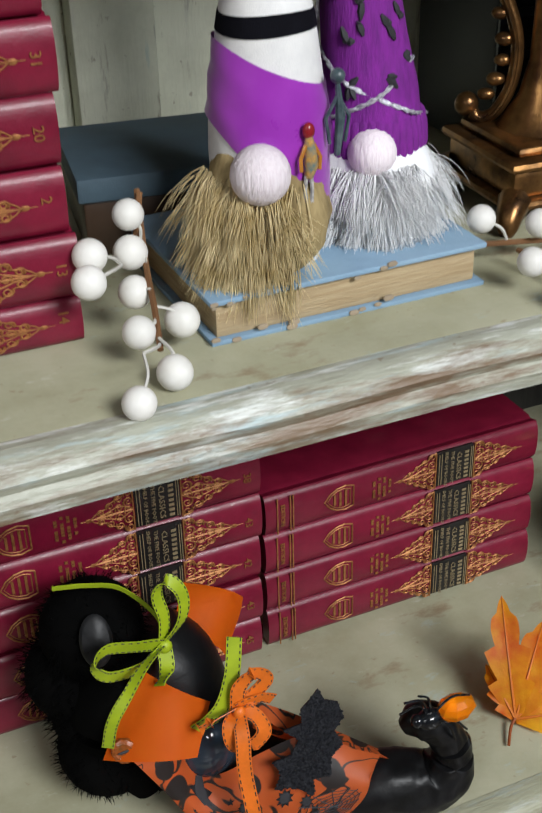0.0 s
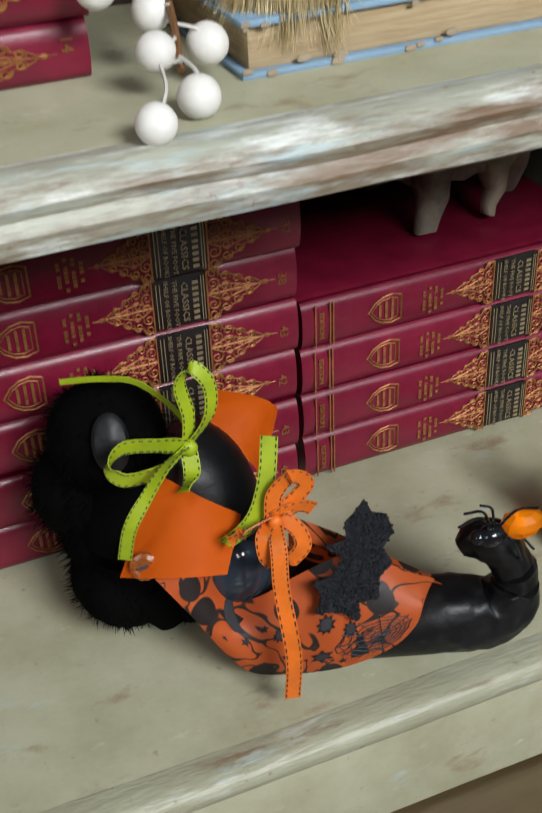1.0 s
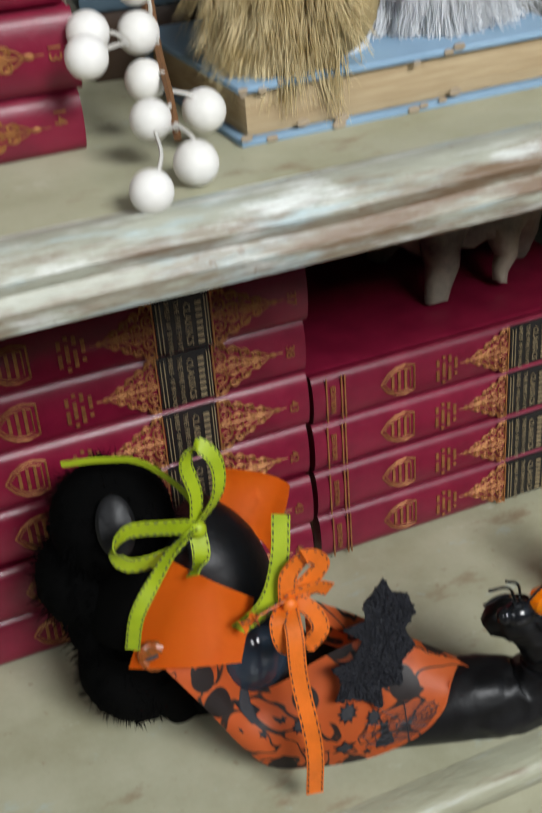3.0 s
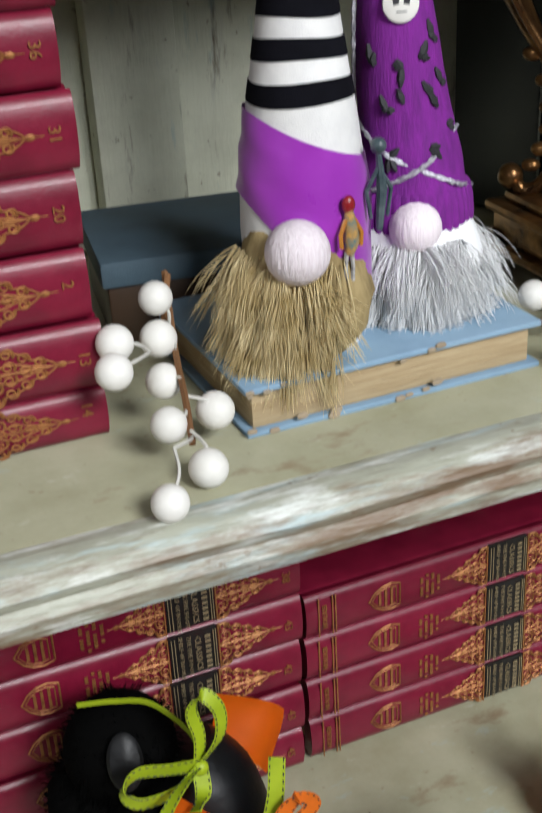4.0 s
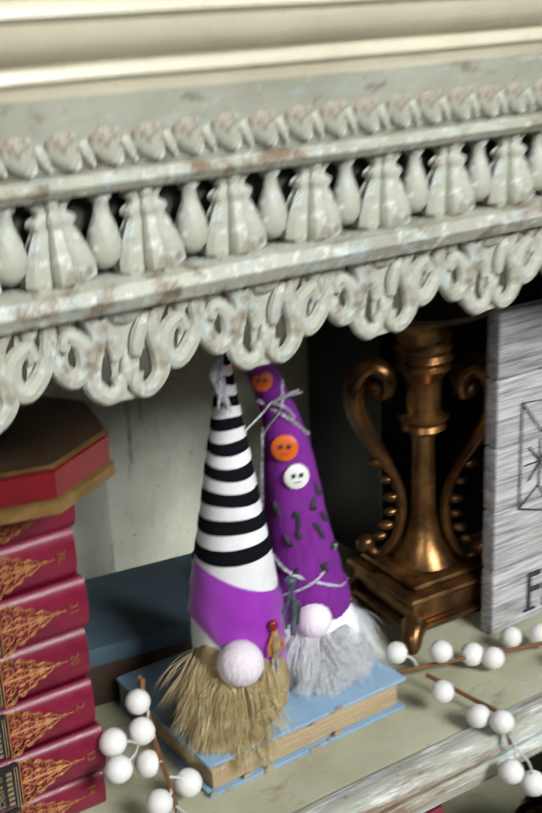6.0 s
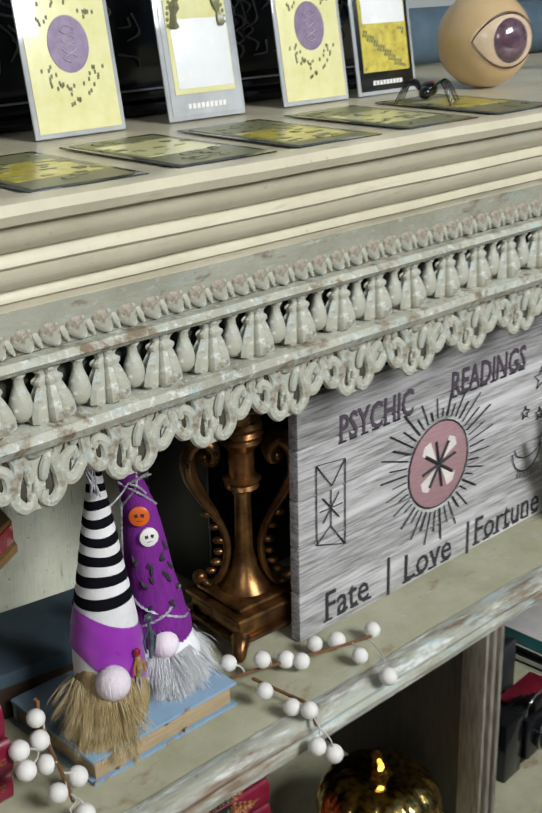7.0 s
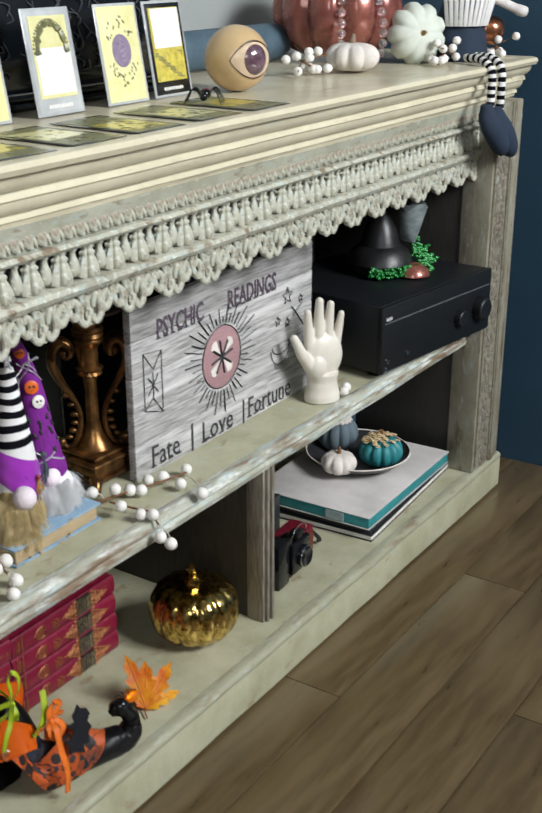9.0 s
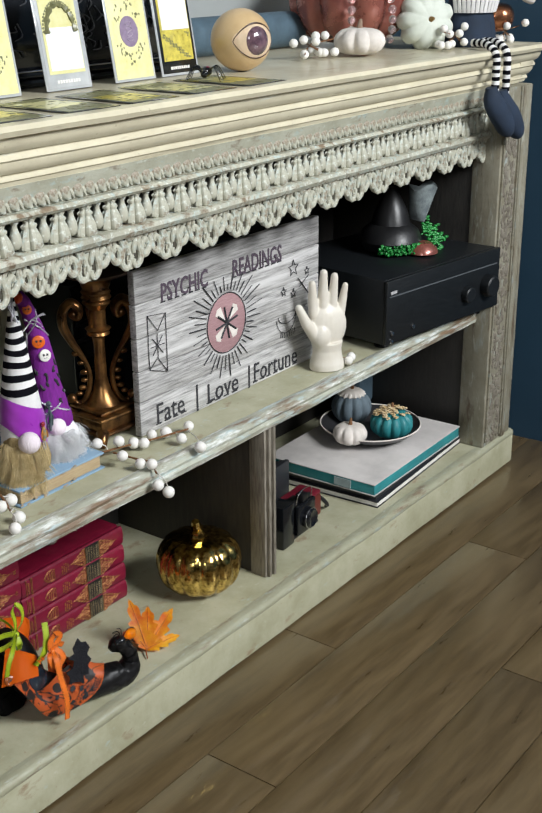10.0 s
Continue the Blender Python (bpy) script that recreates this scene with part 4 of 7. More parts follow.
for k in range(4):
    a = math.pi * k / 2 + 0.75
    plate_poly(ml, [(cx + 0.004 * math.cos(a), cz + 0.004 * math.sin(a)), (cx + 0.031 * math.cos(a - 0.28), cz + 0.031 * math.sin(a - 0.28)), (cx + 0.034 * math.cos(a), cz + 0.034 * math.sin(a)), (cx + 0.031 * math.cos(a + 0.28), cz + 0.031 * math.sin(a + 0.28))], -0.0013, -0.0004)
part("medallion_petals", ml, CHALK, sign)

# ---- ivory palm ornament: one plain mesh ----
pm = bmesh.new()


def limb(a, b, r0, r1):
    a, b = Vector(a), Vector(b)
    tube(pm, [a.lerp(b, k / 8) for k in range(9)], [r0 + (r1 - r0) * k / 8 for k in range(9)], 14)
    ball(pm, a, r0, 14, 10)
    ball(pm, b, r1, 14, 10)


lathe(pm, [(0.024, 0), (0.0285, 0.001), (0.0285, 0.010), (0.0255, 0.020), (0.0235, 0.032), (0.026, 0.045)], 28, sy=0.82)
ball(pm, (0.000, 0, 0.070), 0.034, 24, 18, (0.98, 0.50, 1.12))
ball(pm, (-0.014, -0.006, 0.058), 0.017, 18, 12, (1, 0.9, 1.3))
for x, z0, x1, z1, r in ((-0.024, 0.092, -0.0285, 0.142, 0.0072), (-0.008, 0.098, -0.0085, 0.157, 0.0076), (0.008, 0.097, 0.0105, 0.150, 0.0073), (0.023, 0.089, 0.0295, 0.133, 0.0064)):
    limb((x, 0, z0), ((x + x1) / 2, -0.001, (z0 + z1) / 2), r + 0.0012, r + 0.0004)
    limb(((x + x1) / 2, -0.001, (z0 + z1) / 2), (x1, -0.003, z1), r + 0.0004, r - 0.0016)
limb((-0.020, -0.004, 0.055), (-0.040, -0.008, 0.080), 0.012, 0.0088)
limb((-0.040, -0.008, 0.080), (-0.054, -0.009, 0.108), 0.0088, 0.0062)
palm = part("palmistry_ornament", pm, BONE)
palm.matrix_world = pose(0.424, 0.080, 0.361, 0, 0, -28) @ Matrix.Scale(1.05, 4)
rm = palm.modifiers.new("blend", "REMESH")
rm.mode, rm.voxel_size, rm.use_smooth_shade = "VOXEL", 0.0012, True
sm = palm.modifiers.new("soften", "SMOOTH")
sm.factor, sm.iterations = 0.6, 8
tagged(palm, "ivory ceramic palmistry ornament with upright fingers and faint lines", "ornament")

# ---- golden pumpkin ----
def pumpkin_body(r, h, ribs, amp, n=None, power=0.75):
    prof = []
    for k in range(15):
        a = math.pi * (k / 14)
        rr = r * max(0.02, math.sin(a)) ** power
        prof.append((rr, h * (0.5 - 0.5 * math.cos(a)) - h * 0.06 * math.exp(-((math.pi - a) / 0.6) ** 2) + h * 0.04 * math.exp(-(a / 0.5) ** 2)))
    return lathe(bmesh.new(), prof, n or ribs * 8, None, ribs, amp)


def stem(bm, h, r, bend, z):
    pts = bez((0, 0, z), (bend * 0.2, 0, z + h * 0.4), (bend, bend * 0.3, z + h), n=6)
    return tube(bm, pts, [r * (1.7 - 1.0 * k / 12) for k in range(len(pts))], 8)


gp = thing("gold_pumpkin", (0.119, 0.112, 0.076), "shiny crackled gold mercury glass pumpkin", "pumpkin")
part("body", pumpkin_body(0.067, 0.098, 13, 0.055, 130, 0.60), GOLD, gp)
part("stem", stem(bmesh.new(), 0.030, 0.0085, -0.008, 0.090), GOLD, gp)

# ---- receiver with its ornaments ----
rc = thing("stereo_receiver", (0.545, 0.042, 0.361), "large black stereo receiver standing on the middle shelf", "receiver", -7.5)
W, HH = 0.335, 0.128
part("case", slab((0, 0.004, 0.012), (W, 0.27, HH), 0.003), RECEIVER, rc)
part("front_panel", slab((-0.001, -0.004, 0.014), (W + 0.001, 0.004, HH - 0.001), 0.002), RECEIVER, rc)
part("display_strip", slab((0.004, -0.0055, 0.098), (W - 0.01, -0.004, 0.1), 0), plain("grey_line", (0.10, 0.11, 0.12), rough=0.3, bump=0), rc)
part("logo_mark", slab((0.008, -0.0052, 0.103), (0.024, -0.004, 0.108), 0), plain("pale_mark", (0.55, 0.55, 0.56), bump=0), rc)
kn = mesh_of("knob", lathe(bmesh.new(), [(0.021, 0), (0.0215, 0.002), (0.0195, 0.016), (0.017, 0.018), (0.001, 0.0165)], 32, FACE), RECEIVER)
part("volume_knob", kn, None, rc, "", Matrix.Translation((W - 0.04, -0.004, 0.062)))
part("input_knob", kn, None, rc, "", Matrix.Translation((W - 0.105, -0.004, 0.058)) @ Matrix.Scale(0.72, 4))
for x, z in ((0.013, 0.033), (0.012, 0.019), (0.072, 0.033)):
    part("button", lathe(bmesh.new(), [(0.004, 0), (0.004, 0.003), (0.0001, 0.0035)], 14, FACE), CHROME, rc, "", Matrix.Translation((x, -0.004, z)))
for x in (0.03, W - 0.03):
    for y in (0.03, 0.24):
        part("foot", lathe(bmesh.new(), [(0.014, 0), (0.015, 0.010), (0.013, 0.0125)], 16), BLACKGLOSS, rc, "", Matrix.Translation((x, y, 0)))
el = thing("electronics_box", (0.02, 0.25, 0.361), "black electronics box in the shadow behind the sign", "electronics")
part("case", slab((0, 0.004, 0.004), (0.43, 0.10, 0.205), 0.003), RECEIVER, el)
part("front_panel", slab((-0.001, 0.0, 0.006), (0.431, 0.004, 0.203), 0.001), BLACKGLOSS, el)
for k in range(6):
    part("vent_slat", slab((0.004, -0.002, 0.04 + 0.026 * k), (0.06, 0.0, 0.046 + 0.026 * k), 0.0006), RECEIVER, el)

cau = thing("novelty_cauldron", (0.735, 0.150, 0.489), "dark cauldron ornament with green glitter trim and gauze ghost", "ornament", -20)
part("pot", lathe(bmesh.new(), [(0.028, 0), (0.050, 0.006), (0.058, 0.022), (0.052, 0.040), (0.036, 0.052), (0.030, 0.075), (0.018, 0.100), (0.004, 0.118)], 28), BLACK, cau)
part("copper_base", lathe(bmesh.new(), [(0.018, 0), (0.030, 0.004), (0.028, 0.012), (0.016, 0.022)], 24, Matrix.Translation((0.030, -0.055, 0))), COPPER, cau)
gt = bmesh.new()
rng = random.Random(21)
for k in range(150):
    a = rng.uniform(-2.6, -1.0)
    r = rng.uniform(0.050, 0.066)
    ball(gt, (r * math.cos(a), r * math.sin(a), 0.006 + rng.uniform(0, 0.016)), rng.uniform(0.002, 0.0042), 6, 4)
part("green_trim", gt, GREENPLASTIC, cau)
lf = bmesh.new()
for k in range(120):
    t, s = rng.uniform(0, 1), rng.gauss(0, 0.32)
    ball(lf, (0.052 + 0.036 * t + 0.012 * s, -0.030 - 0.016 * t, 0.052 - 0.046 * t + 0.022 * s), rng.uniform(0.0024, 0.0046), 6, 4, (1, 1, 0.7))
part("green_sprig", lf, GREENPLASTIC, cau)
gz = bmesh.new()
loops = []
for k in range(9):
    t = k / 8
    loops.append([Vector((0.046 + (0.006 + 0.024 * t ** 0.7) * math.cos(a) + 0.012 * t, -0.02 + 0.02 * math.sin(a), 0.055 + 0.062 * t + 0.006 * math.sin(3 * a) * t)) for a in [2 * math.pi * q / 14 for q in range(14)]])
rings(gz, loops)
part("gauze", gz, plain("grey_gauze", (0.22, 0.26, 0.26), (0.10, 0.12, 0.13), 0.8, scale=60, bump=0.8, bscale=300), cau, "grey gauze tuft")

# ---- magazines and plate of small pumpkins ----
stackz = 0.076
for nm, label, mt, pg, x0, y0, w, d, h, turn in (
        ("magazine", "black covered magazine with white page edges", DARKCOVER, WHITE, 0.520, 0.032, 0.365, 0.24, 0.012, 3.5),
        ("magazine", "dark grey magazine lying in the stack", DARKCOVER, DARKPLATE, 0.523, 0.037, 0.36, 0.235, 0.013, 3.0),
        ("coffee_table_book", "large white book with teal page edges", WHITECOVER, TEAL, 0.512, 0.034, 0.335, 0.235, 0.023, 1.5)):
    ob = thing(nm, (x0, y0, stackz), label, "book", turn, "books stacked under the plate")
    part("back_cover", slab((0, 0, 0), (w, d, 0.0018), 0.0005), mt, ob)
    part("page_block", slab((0.002, 0.0015, 0.0018), (w - 0.002, d, h - 0.0018), 0.0003), pg, ob)
    part("front_cover", slab((0, 0, h - 0.0018), (w, d, h), 0.0005), mt, ob)
    if nm == "coffee_table_book":
        part("label", slab((-0.0006, 0.05, 0.004), (0.002, 0.085, h - 0.004), 0), plain("pale_sticker", (0.4, 0.5, 0.52), bump=0), ob)
    stackz += h
dish = thing("shallow_dish", (0.705, 0.165, stackz), "dark shallow dish with a pale rim on the books", "dish")
part("bowl", lathe(bmesh.new(), [(0.038, 0), (0.062, 0.005), (0.086, 0.015), (0.098, 0.026), (0.0965, 0.0262), (0.084, 0.018), (0.060, 0.009), (0.002, 0.006)], 44), DARKPLATE, dish)
part("rim", tube(bmesh.new(), [(0.0975 * math.cos(a), 0.0975 * math.sin(a), 0.0268) for a in [2 * math.pi * k / 48 for k in range(49)]], 0.0014, 8), CHALK, dish, "worn pale rim")


def small_pumpkin(name, place, r, h, ribs, mt, label, stem_mt, turn=0.0, amp=0.14):
    ob = thing(name, place, label, "pumpkin", turn)
    part("body", pumpkin_body(r, h, ribs, amp), mt, ob)
    part("stem", stem(bmesh.new(), h * 0.3, r * 0.09, r * 0.15, h * 0.9), stem_mt, ob)
    return ob


small_pumpkin("mini_pumpkin", (0.628, 0.162, stackz + 0.009), 0.033, 0.042, 8, CHALK, "small chalky white pumpkin on the dish", TWIG)
tp = small_pumpkin("teal_pumpkin", (0.706, 0.118, stackz + 0.008), 0.042, 0.056, 12, TEAL, "teal painted pumpkin topped with ivory flowers", TWIG)
fl = bmesh.new()
rng = random.Random(8)
for k in range(60):
    a, r = rng.uniform(0, 6.28), 0.032 * math.sqrt(rng.random())
    c = Vector((r * math.cos(a), r * math.sin(a), 0.057 - 9 * r * r + rng.uniform(-0.002, 0.004)))
    for q in range(5):
        b = 6.28 * q / 5 + a
        ball(fl, c + Vector((0.0032 * math.cos(b), 0.0032 * math.sin(b), 0.0006 * q)), 0.0028, 6, 4, (1, 1, 0.4))
tagged(part("ivory_flower_trim", fl, plain("ivory_petals", (0.62, 0.50, 0.32), (0.50, 0.34, 0.15), 0.8, scale=120, bump=0.3), tp, "dried ivory flower cluster"), kind="stuff")
gpk = small_pumpkin("velvet_pumpkin", (0.725, 0.222, stackz + 0.008), 0.040, 0.066, 10, BLUEGREY, "blue grey velvet pumpkin with a lace collar", TWIG)
part("lace_collar", lathe(bmesh.new(), [(0.026, 0.056), (0.029, 0.060), (0.020, 0.068), (0.010, 0.070)], 30, None, 15, 0.15), CHALK, gpk)
bx = thing("blue_box", (0.80, 0.25, stackz), "dark blue box standing behind the dish", "box", 12)
part("body", slab((0, 0, 0), (0.09, 0.05, 0.085), 0.003), NAVYCLOTH, bx)
part("top_band", slab((-0.0005, -0.0005, 0.068), (0.0905, 0.0505, 0.0853), 0.003), plain("grey_blue_label", (0.10, 0.17, 0.22), rough=0.5), bx)

# ---- folding camera and clutter beside the divider ----
fc = thing("vintage_camera", (0.296, 0.088, 0.076), "vintage folding camera, black bellows and lens on red leather", "camera", 4)
part("body", slab((0, 0.004, 0), (0.150, 0.052, 0.040), 0.004), BRASSRED, fc)
part("top_plate", slab((0.075, 0.006, 0.0385), (0.151, 0.050, 0.047), 0.003), plain("crimson_top", (0.15, 0.008, 0.02), rough=0.4), fc)
part("lens_bed", slab((0.006, -0.012, 0.004), (0.112, 0.006, 0.010), 0.002), BLACK, fc)
for k in range(5):
    part("bellows_fold", slab((0.034 + 0.003 * k, -0.004 + 0.006 * k, 0.010 + 0.001 * k), (0.098 - 0.003 * k, 0.0005 + 0.006 * k, 0.066 - 0.002 * k), 0.0015), BLACK, fc)
part("side_door", slab((-0.006, -0.014, 0.0), (0.030, 0.040, 0.078), 0.003), BLACKGLOSS, fc)
part("lens_board", slab((0.036, -0.018, 0.010), (0.092, -0.008, 0.064), 0.003), BLACKGLOSS, fc)
part("lens", lathe(bmesh.new(), [(0.018, 0), (0.019, 0.006), (0.015, 0.012), (0.013, 0.011), (0.001, 0.007)], 28, Matrix.Translation((0.064, -0.018, 0.036)) @ FACE), BLACKGLOSS, fc)
part("lens_ring", tube(bmesh.new(), [(0.064 + 0.018 * math.cos(a), -0.026, 0.036 + 0.018 * math.sin(a)) for a in [2 * math.pi * k / 24 for k in range(25)]], 0.0008, 6), CHROME, fc)
part("viewfinder", slab((0.056, -0.014, 0.064), (0.074, 0.002, 0.078), 0.002), BLACK, fc)
part("frame_wire", tube(bmesh.new(), bez((0.040, -0.010, 0.064), (0.044, -0.012, 0.082), (0.064, -0.012, 0.088), (0.086, -0.012, 0.082), (0.090, -0.010, 0.064), n=5), 0.0009, 6), CHROME, fc)
part("dial", lathe(bmesh.new(), [(0.006, 0), (0.0055, 0.003), (0.001, 0.0035)], 18, Matrix.Translation((0.106, 0.004, 0.030)) @ FACE), CHROME, fc)
part("strap", tube(bmesh.new(), bez((0.148, 0.02, 0.036), (0.158, 0.010, 0.026), (0.166, 0.002, 0.012), (0.172, 0.008, 0.0042), n=6), 0.0035, 6), BLACK, fc)
bt = thing("dark_bottle", (0.345, 0.185, 0.076), "slim black bottle with a silver ring", "bottle")
part("body", lathe(bmesh.new(), [(0.010, 0), (0.012, 0.003), (0.012, 0.13), (0.009, 0.14)], 18), BLACKGLOSS, bt)
part("cap", lathe(bmesh.new(), [(0.0098, 0.138), (0.0098, 0.168), (0.001, 0.170)], 18), BLACK, bt)
part("ring", lathe(bmesh.new(), [(0.0100, 0.136), (0.0105, 0.137), (0.0105, 0.139), (0.0100, 0.140)], 18), CHROME, bt)
bg = thing("ribbed_case", (0.335, 0.150, 0.076), "dark ribbed bellows case behind the camera", "case", 5)
for k in range(7):
    part("rib", slab((0.0, 0.010 * k, 0.0), (0.09, 0.010 * k + 0.0085, 0.098 - 0.004 * k), 0.002), DARKCOVER, bg)

# ---- autumn leaf ----
leaf = thing("maple_leaf", (-0.066, 0.056, 0.0775), "orange and yellow silk maple leaf on the lower shelf", "leaf")
LOBES = (((0.012, 0.042, 0.062), 0.015), ((0.034, 0.026, 0.046), 0.016), ((0.066, 0.006, 0.034), 0.015), ((0.050, -0.020, 0.006), 0.011), ((-0.004, 0.030, 0.022), 0.009))
LEAFUP = Vector((-0.45, -0.55, 0.70)).normalized()


def lobe_point(tip, w, t, v):
    """A place on one lobe: t from the stalk to the tip, v across; toothed edge, creased vein, curled end."""
    tip = Vector(tip)
    d = tip.normalized()
    side = d.cross(LEAFUP).normalized()
    tooth = 1 + 0.75 * (((t * 3.6) % 1) - 0.5) * min(1, 4 * (1 - t))
    half = 0.74 * w * max(0.0, math.sin(math.pi * min(1, 0.16 + 0.84 * t)) ** 0.8) * tooth
    return tip * t + side * half * v + LEAFUP * (0.16 * half * abs(v) + 0.006 * math.sin(math.pi * t) - 0.004 * t * t) + Vector((0, 0, 0.004))


lb = bmesh.new()
for tip, w in LOBES:
    rows = [[lb.verts.new(lobe_point(tip, w, k / 22, v)) for v in (-1, -0.5, 0, 0.5, 1)] for k in range(23)]
    for a, b in zip(rows, rows[1:]):
        for i in range(4):
            lb.faces.new((a[i], a[i + 1], b[i + 1], b[i]))
bmesh.ops.solidify(lb, geom=lb.faces, thickness=0.0006)
part("blade", lb, MAPLE, leaf)
vn = bmesh.new()
for tip, w in LOBES:
    tube(vn, [lobe_point(tip, w, k / 8, 0) + LEAFUP * 0.0006 for k in range(9)], [0.0010 - 0.0001 * k for k in range(9)], 5)
part("vein", vn, plain("leaf_vein", (0.62, 0.16, 0.01), rough=0.6, bump=0), leaf)
part("stalk", tube(bmesh.new(), bez((0, 0, 0.005), (-0.006, -0.004, 0.003), (-0.014, -0.014, 0.0012), n=4), 0.0010, 6), plain("leaf_stalk", (0.30, 0.07, 0.012), rough=0.6, bump=0), leaf)

# ---- sooty bone ornament on the low book stack ----
sk = thing("bone_ornament", (-0.050, 0.258, 0.1975), "rough sooty bone and stone ornament on the low book stack", "ornament")
sb = bmesh.new()
bmesh.ops.create_icosphere(sb, subdivisions=4, radius=0.05, matrix=Matrix.LocRotScale((0.014, 0.012, 0.060), None, (1.35, 0.85, 0.85)))
for v in sb.verts:
    v.co += v.normal * (0.014 * noise.noise(v.co * 38) + 0.006 * noise.noise(v.co * 90))
for a, b, r in (((-0.012, -0.02, 0.06), (-0.02, -0.026, 0.002), 0.010), ((0.030, -0.02, 0.05), (0.024, -0.026, 0.004), 0.008), ((0.05, 0.0, 0.05), (0.06, 0.01, 0.0), 0.012), ((-0.01, 0.04, 0.05), (-0.02, 0.05, 0.0), 0.012), ((-0.03, 0.0, 0.05), (-0.052, 0.005, 0.042), 0.009)):
    pts = [Vector(a).lerp(Vector(b), k / 6) + Vector((0.002 * math.sin(k * 2), 0, 0)) for k in range(7)]
    horn = tube(bmesh.new(), pts, [r * (1.7 - 1.1 * k / 6) for k in range(7)], 12)
    for v in horn.verts:
        v.co += 0.003 * noise.noise_vector(v.co * 70)
    part("prong", horn, ROCK, sk)
part("body", sb, ROCK, sk)

# ---- two fabric gnomes on the blue book ----
def fur(bm, roots, length, spread, droop, rng, thick=0.0006, segs=5, sway=0.25):
    """Fine tapered hairs, gathered in loose locks, that start at roots (place, outward direction) and fall."""
    verts, faces = [], []
    lock, left = None, 0
    for p, d in sorted(roots, key=lambda r: (round(r[1][0] * 7), round(r[1][1] * 7), round(r[0][2] * 400))):
        p, d = Vector(p), Vector(d).normalized()
        if left <= 0:
            lock = (Vector((rng.gauss(0, sway), rng.gauss(0, sway), rng.gauss(0, sway * 0.7))), rng.uniform(0.7, 1.15), Vector((rng.gauss(0, 0.3), rng.gauss(0, 0.3), 0)))
            left = rng.randint(14, 34)
        left -= 1
        ln = length * lock[1] * rng.uniform(0.75, 1.12)
        side = d.cross(Vector((0, 0, 1))).normalized()
        jit = lock[0] + Vector((rng.gauss(0, sway * 0.35), rng.gauss(0, sway * 0.35), rng.gauss(0, sway * 0.3)))
        k0 = len(verts)
        cur = p.copy()
        way = (d * spread + jit * spread + Vector((0, 0, -droop * 0.4))).normalized()
        for q in range(segs + 1):
            w = thick * (1 - q / segs) ** 0.6 + 0.00004
            verts += [cur + side * w, cur - side * w, cur + d * w * 0.9]
            way = (way + Vector((0, 0, -droop)) * 0.35 + jit * 0.06 + lock[2] * 0.16).normalized()
            cur = cur + way * ln / segs
        for q in range(segs):
            a = k0 + 3 * q
            for r in range(3):
                t = (r + 1) % 3
                faces.append((a + r, a + t, a + 3 + t, a + 3 + r))
    me = bpy.data.meshes.new("fur")
    me.from_pydata([tuple(v) for v in verts], [], faces)
    return me


def fur_part(name, roots, length, spread, droop, rng, mt, parent, label, thick=0.0006, sway=0.25):
    me = fur(None, roots, length, spread, droop, rng, thick, 5, sway)
    me.materials.append(mt)
    me.shade_smooth()
    return tagged(part(name, me, mt, parent, label), kind="stuff")


def hat_loops(stations, n=28, wob=0.0):
    """Stations (x, y, z, r): rings square to the line through them."""
    loops = []
    for i, (x, y, z, r) in enumerate(stations):
        a, b = stations[max(i - 1, 0)], stations[min(i + 1, len(stations) - 1)]
        d = (Vector(b[:3]) - Vector(a[:3])).normalized()
        u = d.cross(Vector((0, 1, 0))).normalized()
        w = d.cross(u)
        loops.append([Vector((x, y, z)) + (u * math.cos(q) + w * math.sin(q)) * r * (1 + wob * noise.noise((math.cos(q) * 2, math.sin(q) * 2, z * 60))) for q in [2 * math.pi * k / n for k in range(n)]])
    return loops


VIEW = Vector((-0.42, -0.90, 0.0)).normalized()
g1 = thing("striped_gnome", (-0.187, 0.136, 0.3845), "fabric gnome, black and white striped hat, tan beard", "gnome")
prof = [(0.024, 0.0), (0.0265, 0.010), (0.0280, 0.03), (0.0288, 0.055), (0.0280, 0.075), (0.0252, 0.096), (0.0232, 0.110)]


def r1(z):
    pts = prof + [(0.0016, 0.240)]
    for (ra, za), (rb, zb2) in zip(pts, pts[1:]):
        if za <= z <= zb2:
            return ra + (rb - ra) * (z - za) / (zb2 - za)
    return 0.0016


def ax1(z):
    return (0.004 * (z / 0.24) ** 2, 0.004 * (z / 0.24))


def gnome_segment(z0, z1, grow=1.0, steps=5):
    loops = []
    for k in range(steps + 1):
        z = z0 + (z1 - z0) * k / steps
        x, y = ax1(z)
        loops.append([Vector((x + r1(z) * grow * math.cos(a), y + r1(z) * grow * math.sin(a), z + 0.0008 * math.sin(2 * a + z * 90))) for a in [2 * math.pi * q / 32 for q in range(32)]])
    return rings(bmesh.new(), loops)


part("body", gnome_segment(0.0, 0.1105, 1.0, 10), HATWHITE, g1, "white jersey body")
